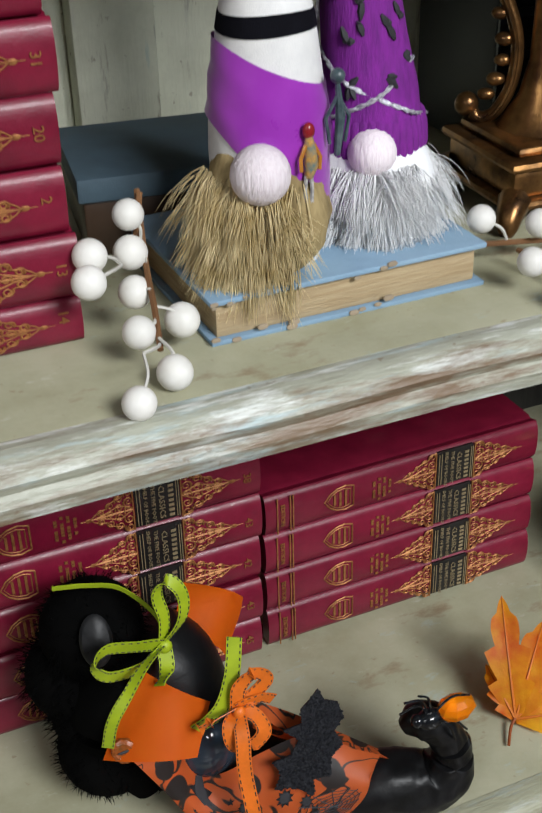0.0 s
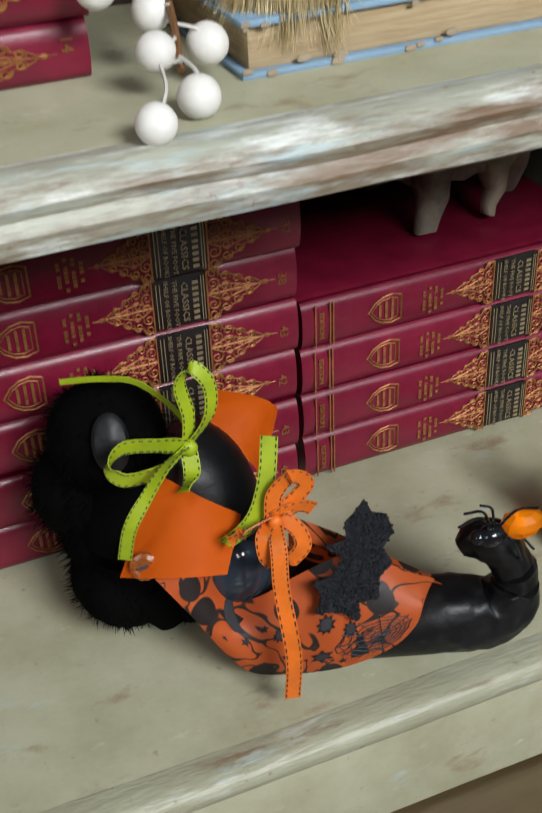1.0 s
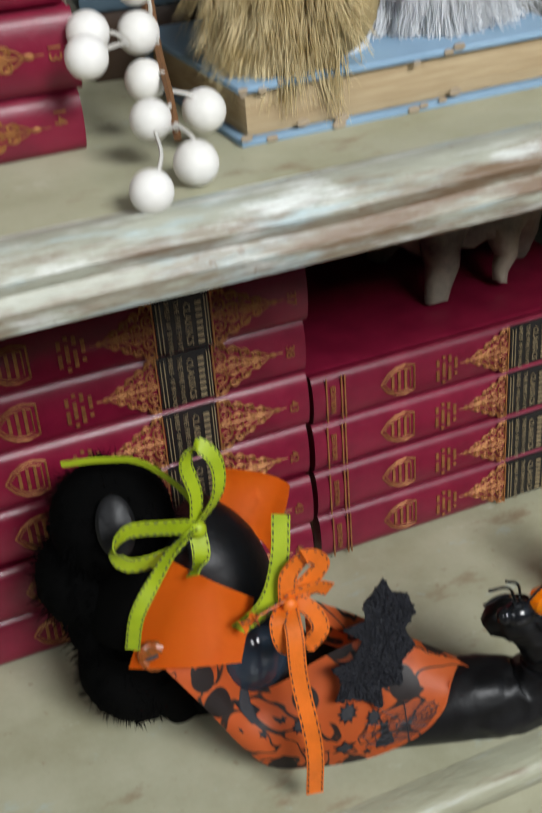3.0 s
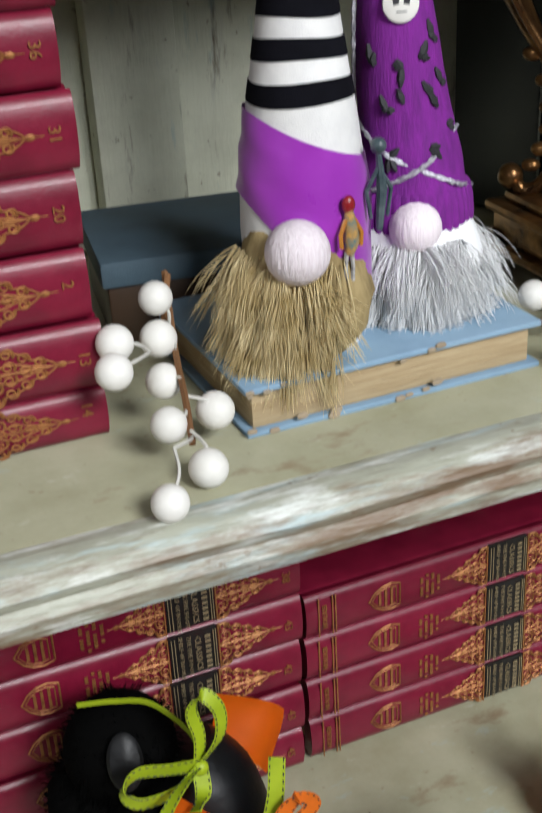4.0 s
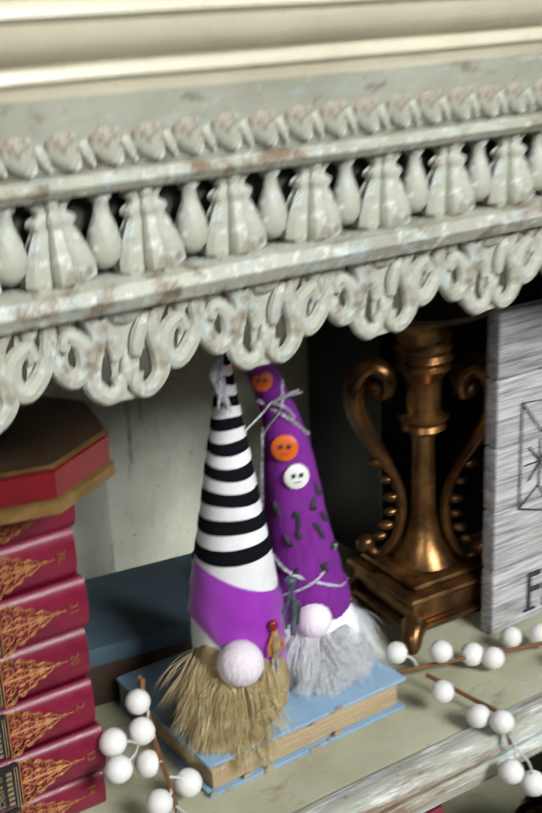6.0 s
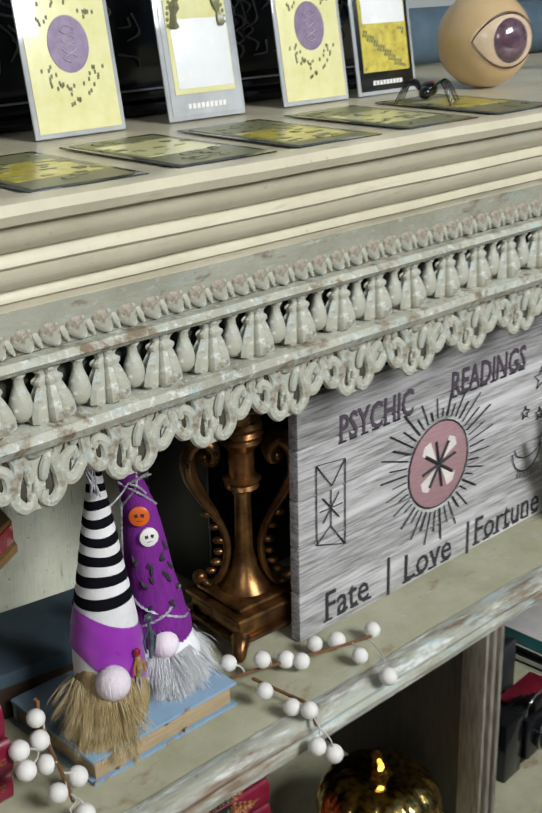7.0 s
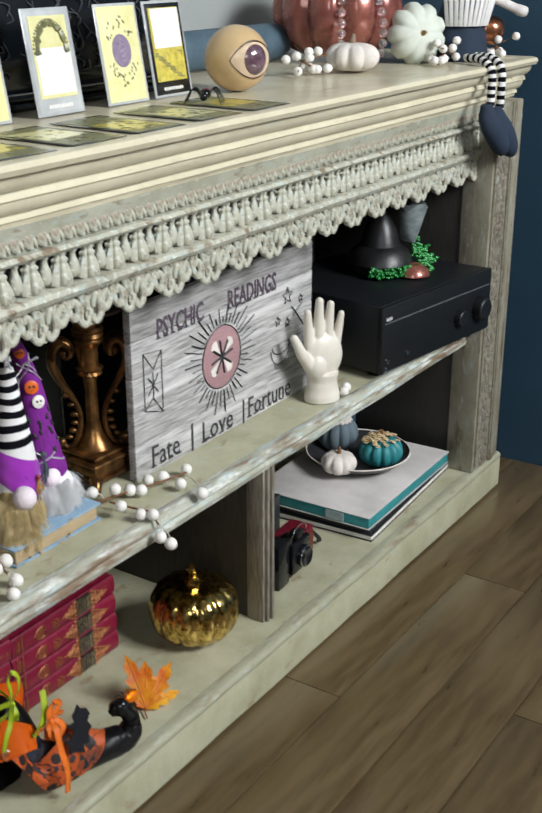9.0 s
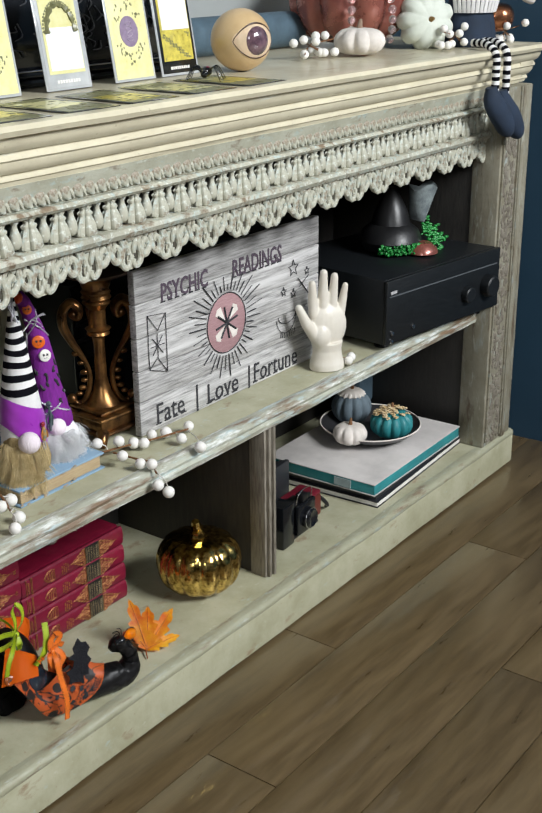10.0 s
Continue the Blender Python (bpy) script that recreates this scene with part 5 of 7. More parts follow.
# satin sash, wound round the body on a slant
loops = []
for q in range(49):
    a = 2 * math.pi * q / 48
    slant = 0.017 * math.cos(a - math.atan2(VIEW.y, VIEW.x) + 1.5)
    lo, hi = 0.045 + slant * 1.65, 0.097 + slant * 0.65
    col = []
    for k in range(7):
        z = lo + (hi - lo) * k / 6
        rr = r1(max(z, 0)) + 0.0012 + 0.0006 * math.sin(k * 2.1 + q * 0.4)
        x, y = ax1(z)
        col.append(Vector((x + rr * math.cos(a), y + rr * math.sin(a), z)))
    loops.append(col)
sash = bmesh.new()
rings(sash, loops, closed=False, cap=False)
part("sash", sash, SATIN, g1, "shiny purple satin sash wound on a slant")
zs = 0.1105
for k in range(17):
    h = 0.0088 - 0.0002 * k
    z1 = min(zs + h, 0.2385)
    part("hat_stripe", gnome_segment(zs, z1, 1.02 if k % 2 == 0 else 1.0, 2), HATBLACK if k % 2 == 0 else HATWHITE, g1)
    zs = z1
    if zs >= 0.238:
        break
tip1 = bmesh.new()
rng = random.Random(31)
for k in range(9):
    tube(tip1, bez((0.004, 0.004, 0.239), (-0.002 - 0.001 * k, -0.004, 0.236 - 0.001 * k), (-0.006 + rng.uniform(-0.004, 0.004), -0.008 + rng.uniform(-0.003, 0.003), 0.208 + rng.uniform(-0.006, 0.012)), n=5), 0.0009, 5)
part("hat_tassel", tip1, SILVER, g1, "frayed black and white yarn tassel")
part("bobble", ball(bmesh.new(), (0.003, 0.000, 0.240), 0.0045, 14, 10), HATWHITE, g1)
nz = bmesh.new()
lathe(nz, [(0.0140 * math.sin(math.pi * k / 14) + 0.0001, -0.0140 * math.cos(math.pi * k / 14)) for k in range(15)], 60, pose(-0.0175, -0.030, 0.053, 12, 0, 0), 30, 0.03)
part("nose", nz, PINKWHITE, g1, "round pinkish white knitted nose")
roots = []
rng = random.Random(5)
c0 = math.atan2(VIEW.y, VIEW.x)
for k in range(7500):
    a = c0 + rng.gauss(-0.48, 0.30)
    z = rng.uniform(0.010, 0.050)
    rr = r1(z) * 1.0 + 0.004
    roots.append(((rr * math.cos(a), rr * math.sin(a), z), (math.cos(a), math.sin(a), 0.1)))
core = rings(bmesh.new(), hat_loops([(-0.004, -0.004, 0.004, 0.026), (-0.005, -0.005, 0.014, 0.0300), (-0.005, -0.006, 0.026, 0.0300), (-0.004, -0.004, 0.038, 0.0290), (-0.001, -0.001, 0.048, 0.0270)], 40, 0.16))
part("beard_base", core, TANCORE, g1)
fur_part("beard", roots, 0.031, 0.38, 0.80, rng, FURTAN, g1, "long tan and olive fur beard hanging over the book edge", 0.00034, 0.42)
cm = part("small_charm", tube(bmesh.new(), [(0, 0, 0.012), (0.0012, 0, 0.018), (0.0008, 0, 0.026), (0, 0, 0.032)], [0.0020, 0.0038, 0.0030, 0.0018], 10), plain("mixed_enamel", (0.50, 0.26, 0.05), (0.03, 0.16, 0.20), 0.25, scale=160, bump=0.1), g1, "tiny coloured enamel charm", Matrix.Translation((0.0065, -0.0305, 0.036)))
part("charm_top", ball(bmesh.new(), (0, 0, 0.0340), 0.0031, 12, 8, (1, 0.8, 1.3)), plain("red_enamel", (0.28, 0.015, 0.02), rough=0.25, bump=0), cm)
for s in (-1, 1):
    part("charm_drop", tube(bmesh.new(), [(0.0012 * s, 0, 0.013), (0.0018 * s, 0, 0.006), (0.0014 * s, 0, 0.0)], [0.0012, 0.0009, 0.0011], 6), plain("pale_enamel", (0.50, 0.48, 0.46), (0.10, 0.10, 0.12), 0.3, scale=300, bump=0), cm)
    part("charm_side", tube(bmesh.new(), [(0.002 * s, -0.001, 0.028), (0.0050 * s, -0.002, 0.022), (0.0046 * s, -0.002, 0.016)], 0.0010, 6), plain("ochre_enamel", (0.52, 0.20, 0.03), rough=0.3, bump=0), cm)
ch2 = bmesh.new()
tube(ch2, [(0, 0, 0), (0.0015, 0, 0.018), (0, 0, 0.034)], [0.0015, 0.0025, 0.0012], 8)
for s in (-1, 1):
    tube(ch2, [(0, 0, 0.028), (s * 0.006, 0, 0.018), (s * 0.004, 0, 0.006)], 0.0010, 6)
ball(ch2, (0, 0, 0.037), 0.0036, 10, 8)
part("dark_charm", ch2, plain("dark_enamel", (0.03, 0.05, 0.06), (0.10, 0.13, 0.14), 0.3, scale=150, bump=0.1), g1, "slim dark metal charm", Matrix.Translation((0.0245, -0.024, 0.054)))

g2 = thing("purple_gnome", (-0.121, 0.158, 0.3845), "fabric gnome with bent purple hat and white beard", "gnome")
st2 = [(0.000, 0, 0.000, 0.026), (0.000, 0, 0.020, 0.0285), (0.000, 0, 0.050, 0.0275)]
part("body", rings(bmesh.new(), hat_loops(st2)), HATWHITE, g2)
hat = [(0.001, 0, 0.044, 0.0290), (0.000, 0, 0.052, 0.0285), (-0.001, 0, 0.068, 0.0255), (-0.003, 0, 0.088, 0.0222), (-0.006, 0, 0.110, 0.0200), (-0.008, 0, 0.135, 0.0178), (-0.0095, 0.001, 0.160, 0.0142), (-0.014, 0.001, 0.180, 0.0112), (-0.022, 0.000, 0.200, 0.0092), (-0.031, -0.003, 0.217, 0.0082), (-0.042, -0.008, 0.227, 0.0072), (-0.050, -0.012, 0.229, 0.0045)]
sm2 = []
for i in range(len(hat) - 1):
    for k in range(4):
        t = k / 4
        sm2.append(tuple(a + (b - a) * t for a, b in zip(hat[i], hat[i + 1])))
part("hat", rings(bmesh.new(), hat_loops(sm2 + [hat[-1]], 36, 0.05)), PURPLE, g2, "bent purple knitted hat with black prints")


def on_hat(t, a, out=0.0):
    """A place on the hat's skin: t along its stations, a round it (0: towards VIEW)."""
    i = min(int(t), len(hat) - 2)
    f = t - i
    x, y, z, r = [p + (q - p) * f for p, q in zip(hat[i], hat[i + 1])]
    w = math.atan2(VIEW.y, VIEW.x) + a
    return Vector((x + (r + out) * math.cos(w), y + (r + out) * math.sin(w), z))


for seq in ([(1.2, -1.7), (1.5, -0.8), (2.2, 0.2), (2.9, 1.3)], [(1.2, 1.6), (1.7, 0.7), (2.5, -0.5), (3.2, -1.5)], [(3.2, -1.5), (5.0, -1.35), (6.6, -1.2)], [(6.2, 1.4), (7.0, 0.3), (7.6, -1.0)], [(8.2, 1.3), (7.4, 0.2), (6.4, -1.2)]):
    pts = bez(*[on_hat(t, a, 0.0014) for t, a in seq], n=12)
    cord = bmesh.new()
    for ph in (0, math.pi):
        tube(cord, [p + Vector((0.0006 * math.cos(k * 1.4 + ph), 0, 0.0006 * math.sin(k * 1.4 + ph))) for k, p in enumerate(pts)], 0.0008, 5)
    part("silver_cord", cord, SILVER, g2)
bow = bmesh.new()
kn0 = on_hat(7.6, -0.2, 0.002)
for d in ((0.020, -0.004, 0.003), (0.014, -0.004, -0.012), (-0.022, -0.004, -0.012), (0.016, -0.006, 0.006)):
    tube(bow, bez(kn0, kn0 + Vector(d) * 0.5 + Vector((0, -0.003, 0.002)), kn0 + Vector(d), n=6), 0.0009, 5)
part("cord_bow", bow, SILVER, g2)


def disc_on(name, t, a, r, mt, label):
    c = on_hat(t, a, 0.0008)
    nrm = Vector((math.cos(math.atan2(VIEW.y, VIEW.x) + a), math.sin(math.atan2(VIEW.y, VIEW.x) + a), 0.12)).normalized()
    m = Matrix.Translation(c) @ nrm.to_track_quat("Z", "Y").to_matrix().to_4x4()
    return part(name, lathe(bmesh.new(), [(r, -0.001), (r, 0.0012), (r * 0.85, 0.002), (0.0002, 0.0023)], 24), mt, g2, label, m)


for nm, t, a, r, mt, lab in (("orange_button", 6.05, -0.20, 0.0084, PUMPORANGE, "orange pumpkin button with black marks"), ("white_button", 5.3, 0.10, 0.0080, WHITE, "white round button with dark marks"), ("orange_button", 8.4, -0.2, 0.0062, PUMPORANGE, "small orange button")):
    d = disc_on(nm, t, a, r, mt, lab)
    for sx, sz2, rot in ((-0.30, 0.12, 0.2), (0.30, 0.12, -0.2), (0.0, -0.42, 0.0)):
        part("dark_mark", box(bmesh.new(), (-r * (0.17 if sz2 > 0 else 0.3), -r * (0.17 if sz2 > 0 else 0.03), 0.0014), (r * (0.17 if sz2 > 0 else 0.3), r * (0.17 if sz2 > 0 else 0.03), 0.0024)), INK, d, "", Matrix.Translation((sx * r, sz2 * r, 0)) @ Matrix.Rotation(rot, 4, "Z"))
pr = bmesh.new()
rng = random.Random(17)
for t, a in ((4.3, -0.7), (4.2, 0.0), (4.4, 0.5), (3.7, 0.6), (3.4, -0.4), (2.6, 0.4), (2.4, -0.4), (3.9, 1.0), (3.0, 1.0), (3.8, -0.1), (4.7, 0.9)):
    c = on_hat(t, a, 0.0003)
    for k in range(3):
        e = on_hat(t + rng.uniform(-0.35, 0.35), a + rng.uniform(-0.22, 0.22), 0.0003)
        tube(pr, [c, c.lerp(e, 0.5) + (c - Vector((0, 0, c.z))) * 0.004, e], [0.0014, 0.0020, 0.0007], 5)
part("black_print", pr, INK, g2)
pk = bmesh.new()
lathe(pk, [(0.0088 * math.sin(math.pi * k / 10) + 0.0001, -0.0076 * math.cos(math.pi * k / 10)) for k in range(11)], 40, Matrix.Translation((-0.052, -0.014, 0.228)), 8, 0.12)
part("tip_pumpkin", pk, REDORANGE, g2, "tiny orange pumpkin at the hat's tip")
part("tip_leaf", ball(bmesh.new(), (-0.052, -0.014, 0.2365), 0.006, 8, 5, (1.3, 1, 0.3)), plain("dark_leaf", (0.015, 0.05, 0.015), rough=0.6), g2)
part("hat_brim", lathe(bmesh.new(), [(0.0280, 0.040), (0.0300, 0.0405), (0.0305, 0.043), (0.0298, 0.052), (0.0285, 0.058), (0.0260, 0.060)], 168, None, 42, 0.028), PURPLE, g2, "ribbed knit brim")
part("nose", lathe(bmesh.new(), [(0.0125 * math.sin(math.pi * k / 12) + 0.0001, -0.0125 * math.cos(math.pi * k / 12)) for k in range(13)], 48, Matrix.Translation((-0.011, -0.024, 0.044)), 24, 0.03), PINKWHITE, g2)
roots = []
rng = random.Random(6)
part("beard_base", rings(bmesh.new(), hat_loops([(0.001, -0.003, 0.003, 0.031), (0.001, -0.004, 0.012, 0.0335), (0.000, -0.004, 0.026, 0.0325), (0.000, -0.002, 0.034, 0.0300), (0.000, 0.000, 0.042, 0.0265)], 40, 0.14)), WHITECORE, g2)
for k in range(4200):
    a = c0 + rng.gauss(0.15, 0.60)
    z = rng.uniform(0.004, 0.037)
    roots.append(((0.0325 * math.cos(a), 0.0325 * math.sin(a), z), (math.cos(a), math.sin(a), 0.15)))
fur_part("beard", roots, 0.026, 0.55, 0.85, rng, FURWHITE, g2, "fluffy white fur beard", 0.00028, 0.50)

# ---- white berry sprays ----
BERRY = mesh_of("berry", ball(bmesh.new(), (0, 0, 0), 0.0080, 20, 14), WHITE)


def spray(label, places, stemline, twigs, r=1.0):
    o = Vector(places[0])
    ob = thing("berry_spray", tuple(o), label, "berry spray")
    for p in places:
        part("berry", BERRY, None, ob, "", Matrix.Translation(Vector(p) - o) @ Matrix.Rotation(p[0] * 90, 4, "X") @ Matrix.Scale(r * (1 + 0.06 * math.sin(p[0] * 900)), 4))
    for line in stemline:
        part("twig", tube(bmesh.new(), [v - o for v in bez(*line, n=8)], 0.0016, 6), TWIG, ob)
    for a, b in twigs:
        a, b = Vector(a), Vector(b)
        part("wire_stem", tube(bmesh.new(), [v - o for v in bez(a, a.lerp(b, 0.5) + Vector((0.002, -0.003, 0.002)), b, n=5)], 0.0008, 5), WIRE, ob)
    return ob


L = [(-0.2871, 0.0492, 0.3690), (-0.2645, 0.0675, 0.3692), (-0.2491, 0.0985, 0.3777), (-0.2728, 0.0893, 0.3808), (-0.2653, 0.1160, 0.3879), (-0.2897, 0.1027, 0.4032), (-0.2832, 0.1221, 0.4072), (-0.2626, 0.1270, 0.4030), (-0.2603, 0.1330, 0.4193)]
spray("white berry spray on a brown twig hanging over the shelf", L, [[(-0.2670, 0.078, 0.376), (-0.2620, 0.098, 0.386), (-0.2570, 0.122, 0.398), (-0.2500, 0.150, 0.424)], [(-0.2570, 0.122, 0.398), (-0.2580, 0.132, 0.404), (-0.2500, 0.146, 0.424)]],
      [(L[0], (-0.2790, 0.064, 0.384)), ((-0.2790, 0.064, 0.384), (-0.2665, 0.080, 0.378)), (L[1], (-0.2660, 0.082, 0.380)), (L[2], (-0.2615, 0.100, 0.387)), (L[3], (-0.2640, 0.092, 0.384)), (L[5], (-0.2700, 0.117, 0.402)), (L[6], (-0.2700, 0.119, 0.402)), (L[7], (-0.2570, 0.122, 0.398)), (L[4], (-0.2600, 0.108, 0.391)), (L[8], (-0.2560, 0.132, 0.404))])
Rr = [(-0.0723, 0.1223, 0.3863), (-0.0450, 0.1080, 0.3840), (-0.0720, 0.0760, 0.3800), (-0.018, 0.106, 0.3725), (-0.010, 0.094, 0.3725), (0.019, 0.106, 0.3725), (0.037, 0.095, 0.3725), (0.034, 0.063, 0.3720), (0.074, 0.084, 0.3725), (0.031, 0.026, 0.3690), (-0.064, 0.051, 0.3720), (-0.057, 0.037, 0.3725), (-0.066, 0.019, 0.3500), (-0.046, 0.019, 0.3320)]
spray("white berry spray lying in front of the sign", Rr, [[(-0.075, 0.118, 0.374), (-0.035, 0.108, 0.373), (0.015, 0.092, 0.372), (0.066, 0.078, 0.372)], [(-0.060, 0.105, 0.373), (-0.052, 0.070, 0.370), (-0.050, 0.045, 0.370), (-0.058, 0.028, 0.362)]],
      [(Rr[0], (-0.060, 0.115, 0.374)), (Rr[1], (-0.035, 0.108, 0.373)), (Rr[2], (-0.055, 0.090, 0.372)), (Rr[7], (0.045, 0.083, 0.372)), (Rr[9], (0.060, 0.075, 0.373)), (Rr[10], (-0.052, 0.060, 0.370)), (Rr[12], (-0.056, 0.032, 0.366)), (Rr[13], (-0.058, 0.026, 0.362)), (Rr[11], (-0.051, 0.046, 0.370))])
Rb = [(0.452, 0.055, 0.3715), (0.470, 0.062, 0.3715), (0.458, 0.090, 0.376)]
spray("loose white berries beside the ivory ornament", Rb, [[(0.440, 0.085, 0.372), (0.456, 0.070, 0.371), (0.470, 0.060, 0.370)]], [(Rb[0], (0.456, 0.070, 0.371))], 0.95)

# ---- witch shoe ----
shoe = thing("witch_shoe", (-0.236, 0.062, 0.0775), "curled witch shoe in printed orange paper and black", "shoe")


def shoe_loft(stations, n=26, flatten=True):
    loops = []
    for i, (x, y, z, w, h) in enumerate(stations):
        a, b = stations[max(i - 1, 0)], stations[min(i + 1, len(stations) - 1)]
        d = (Vector(b[:3]) - Vector(a[:3])).normalized()
        s = Vector((-d.y, d.x, 0)).normalized() if abs(d.z) < 0.97 else Vector((0.35, 0.93, 0)).normalized()
        u = d.cross(s)
        if u.z < 0:
            u = -u
        loops.append([Vector((x, y, z)) + s * w * math.cos(q) + u * h * math.sin(q) for q in [2 * math.pi * k / n for k in range(n)]])
    return loops


def dense(st, k=5):
    out = []
    q = [st[0], *st, st[-1]]
    for i in range(1, len(q) - 2):
        for j in range(k):
            t = j / k
            out.append(tuple(0.5 * (2 * q[i][c] + (q[i + 1][c] - q[i - 1][c]) * t + (2 * q[i - 1][c] - 5 * q[i][c] + 4 * q[i + 1][c] - q[i + 2][c]) * t * t + (3 * q[i][c] - q[i - 1][c] - 3 * q[i + 1][c] + q[i + 2][c]) * t ** 3) for c in range(5)))
    return out + [st[-1]]


toe = dense([(-0.004, -0.0040, 0.0110, 0.0140, 0.0100), (0.0147, -0.0106, 0.0150, 0.0170, 0.0145), (0.0467, -0.0217, 0.0185, 0.0185, 0.0180), (0.0672, -0.0289, 0.0205, 0.0198, 0.0200), (0.0840, -0.0350, 0.0195, 0.0180, 0.0188), (0.0965, -0.0393, 0.0250, 0.0160, 0.0160), (0.1010, -0.0407, 0.0411, 0.0120, 0.0112), (0.0968, -0.0392, 0.0570, 0.0108, 0.0102), (0.0880, -0.0362, 0.0655, 0.0112, 0.0105), (0.0800, -0.0334, 0.0660, 0.0098, 0.0098), (0.0735, -0.0312, 0.0630, 0.0040, 0.0050)])
bt2 = rings(bmesh.new(), shoe_loft(toe))
bmesh.ops.subdivide_edges(bt2, edges=bt2.edges, cuts=1, use_grid_fill=True)
bt2.normal_update()
for v in bt2.verts:
    v.co += v.normal * min(1, max(0, (v.co.x - 0.050) / 0.02)) * (0.0010 * noise.noise(v.co * 170) + 0.0022 * noise.noise(v.co * 60))
part("curled_toe", bt2, CLAY, shoe, "black curled clay toe")
sock = dense([(0.030, -0.004, 0.020, 0.014, 0.014), (0.0054, 0.012, 0.026, 0.020, 0.018), (-0.0168, 0.0237, 0.0400, 0.022, 0.022), (-0.0260, 0.0320, 0.0647, 0.026, 0.026), (-0.0330, 0.0440, 0.0900, 0.028, 0.026), (-0.0420, 0.0500, 0.106, 0.024, 0.020)])
part("lining", rings(bmesh.new(), shoe_loft(sock)), CLAY, shoe, "black lining of the opening")
ACROSS = Vector((0.33, 0.944, 0)).normalized()
LOW = bez((-0.0696, -0.0044, 0.0773), (-0.0549, -0.0095, 0.0510), (-0.0421, -0.0140, 0.0264), (-0.0300, -0.0175, 0.0110), (-0.0100, -0.0240, 0.0075), (0.0130, -0.0330, 0.0110), (0.0339, -0.0406, 0.0222), (0.0450, -0.0440, 0.0370), (0.0485, -0.0420, 0.0490), n=6)
RIM = bez((-0.0400, 0.0028, 0.0720), (-0.0384, 0.0027, 0.0571), (-0.0303, -0.0001, 0.0447), (-0.0190, -0.0040, 0.0460), (-0.0025, -0.0098, 0.0573), (0.0182, -0.0171, 0.0680), (0.0353, -0.0230, 0.0630), (0.0500, -0.0284, 0.0540), (0.0600, -0.0326, 0.0500), n=6)


def on_vamp(u, v, lift=0.0):
    """A place on the near side of the paper vamp: u from heel to toe (0 to 48), v from the sole's edge to the rim."""
    i = min(int(u), 47)
    a, b = LOW[i].lerp(LOW[i + 1], u - i), RIM[i].lerp(RIM[i + 1], u - i)
    swell = 0.017 * math.sin(math.pi * u / 48) ** 0.5
    c = a.lerp(b, 0.5) - ACROSS * swell + Vector((0, 0, 0.25 * swell))
    p = a * (1 - v) ** 2 + c * 2 * v * (1 - v) + b * v * v
    return p - ACROSS * lift + Vector((0, 0, lift * 0.6))


vp = bmesh.new()
rings(vp, [[on_vamp(u, v / 8) for v in range(9)] for u in range(49)], closed=False, cap=False)
bmesh.ops.solidify(vp, geom=vp.faces, thickness=0.0007)
bmesh.ops.recalc_face_normals(vp, faces=vp.faces)
part("vamp", vp, PRINT, shoe, "orange paper printed with black swirls")
FARTOP = bez((0.0020, 0.0075, 0.0800), (0.0170, 0.0014, 0.0717), (0.0278, -0.0024, 0.0646), (0.0477, -0.0094, 0.0501), (0.0690, -0.0200, 0.0365), n=5)
FARIN = bez((0.0040, -0.0020, 0.0740), (0.0137, -0.0081, 0.0661), (0.0240, -0.0120, 0.0610), (0.0440, -0.0200, 0.0500), (0.0670, -0.0290, 0.0400), n=5)
fp = bmesh.new()
rings(fp, [[q, p, p + ACROSS * 0.010 - Vector((0, 0, 0.010)), p + ACROSS * 0.012 - Vector((0, 0, max(0.012, p.z - 0.014)))] for p, q in zip(FARTOP, FARIN)], closed=False, cap=False)
bmesh.ops.solidify(fp, geom=fp.faces, thickness=0.0007)
bmesh.ops.recalc_face_normals(fp, faces=fp.faces)
part("vamp_flap", fp, PRINT, shoe, "pointed far side of the printed paper vamp")
web = bmesh.new()
for q in range(12):
    a = 2 * math.pi * q / 12
    tube(web, [on_vamp(34.5 + 6.0 * f * math.cos(a), 0.27 + 0.22 * f * math.sin(a), 0.0005) for f in (0, 0.5, 1.0)], 0.00030, 4)
    for f in (0.25, 0.42, 0.58, 0.74, 0.92):
        ends = [(f, a), (f * 0.93, a + math.pi / 12), (f, a + math.pi / 6)]
        tube(web, [on_vamp(34.5 + 6.0 * g * math.cos(w), 0.27 + 0.22 * g * math.sin(w), 0.0005) for g, w in ends], 0.00025, 4)
part("printed_web", web, INK, shoe, "black printed spider web")


def vamp_print(name, u, v, shape):
    """A flat black motif on the vamp: outline points across (in u steps) and up (in v steps)."""
    bm = bmesh.new()
    bm.faces.new([bm.verts.new(on_vamp(u + du, v + dv, 0.0005)) for du, dv in shape])
    bmesh.ops.solidify(bm, geom=bm.faces, thickness=0.0002)
    part(name, bm, INK, shoe)


def star_shape(n, ru, rv, inner):
    return [((ru if k % 2 == 0 else ru * inner) * math.sin(math.pi * k / n), (rv if k % 2 == 0 else rv * inner) * math.cos(math.pi * k / n)) for k in range(2 * n)]


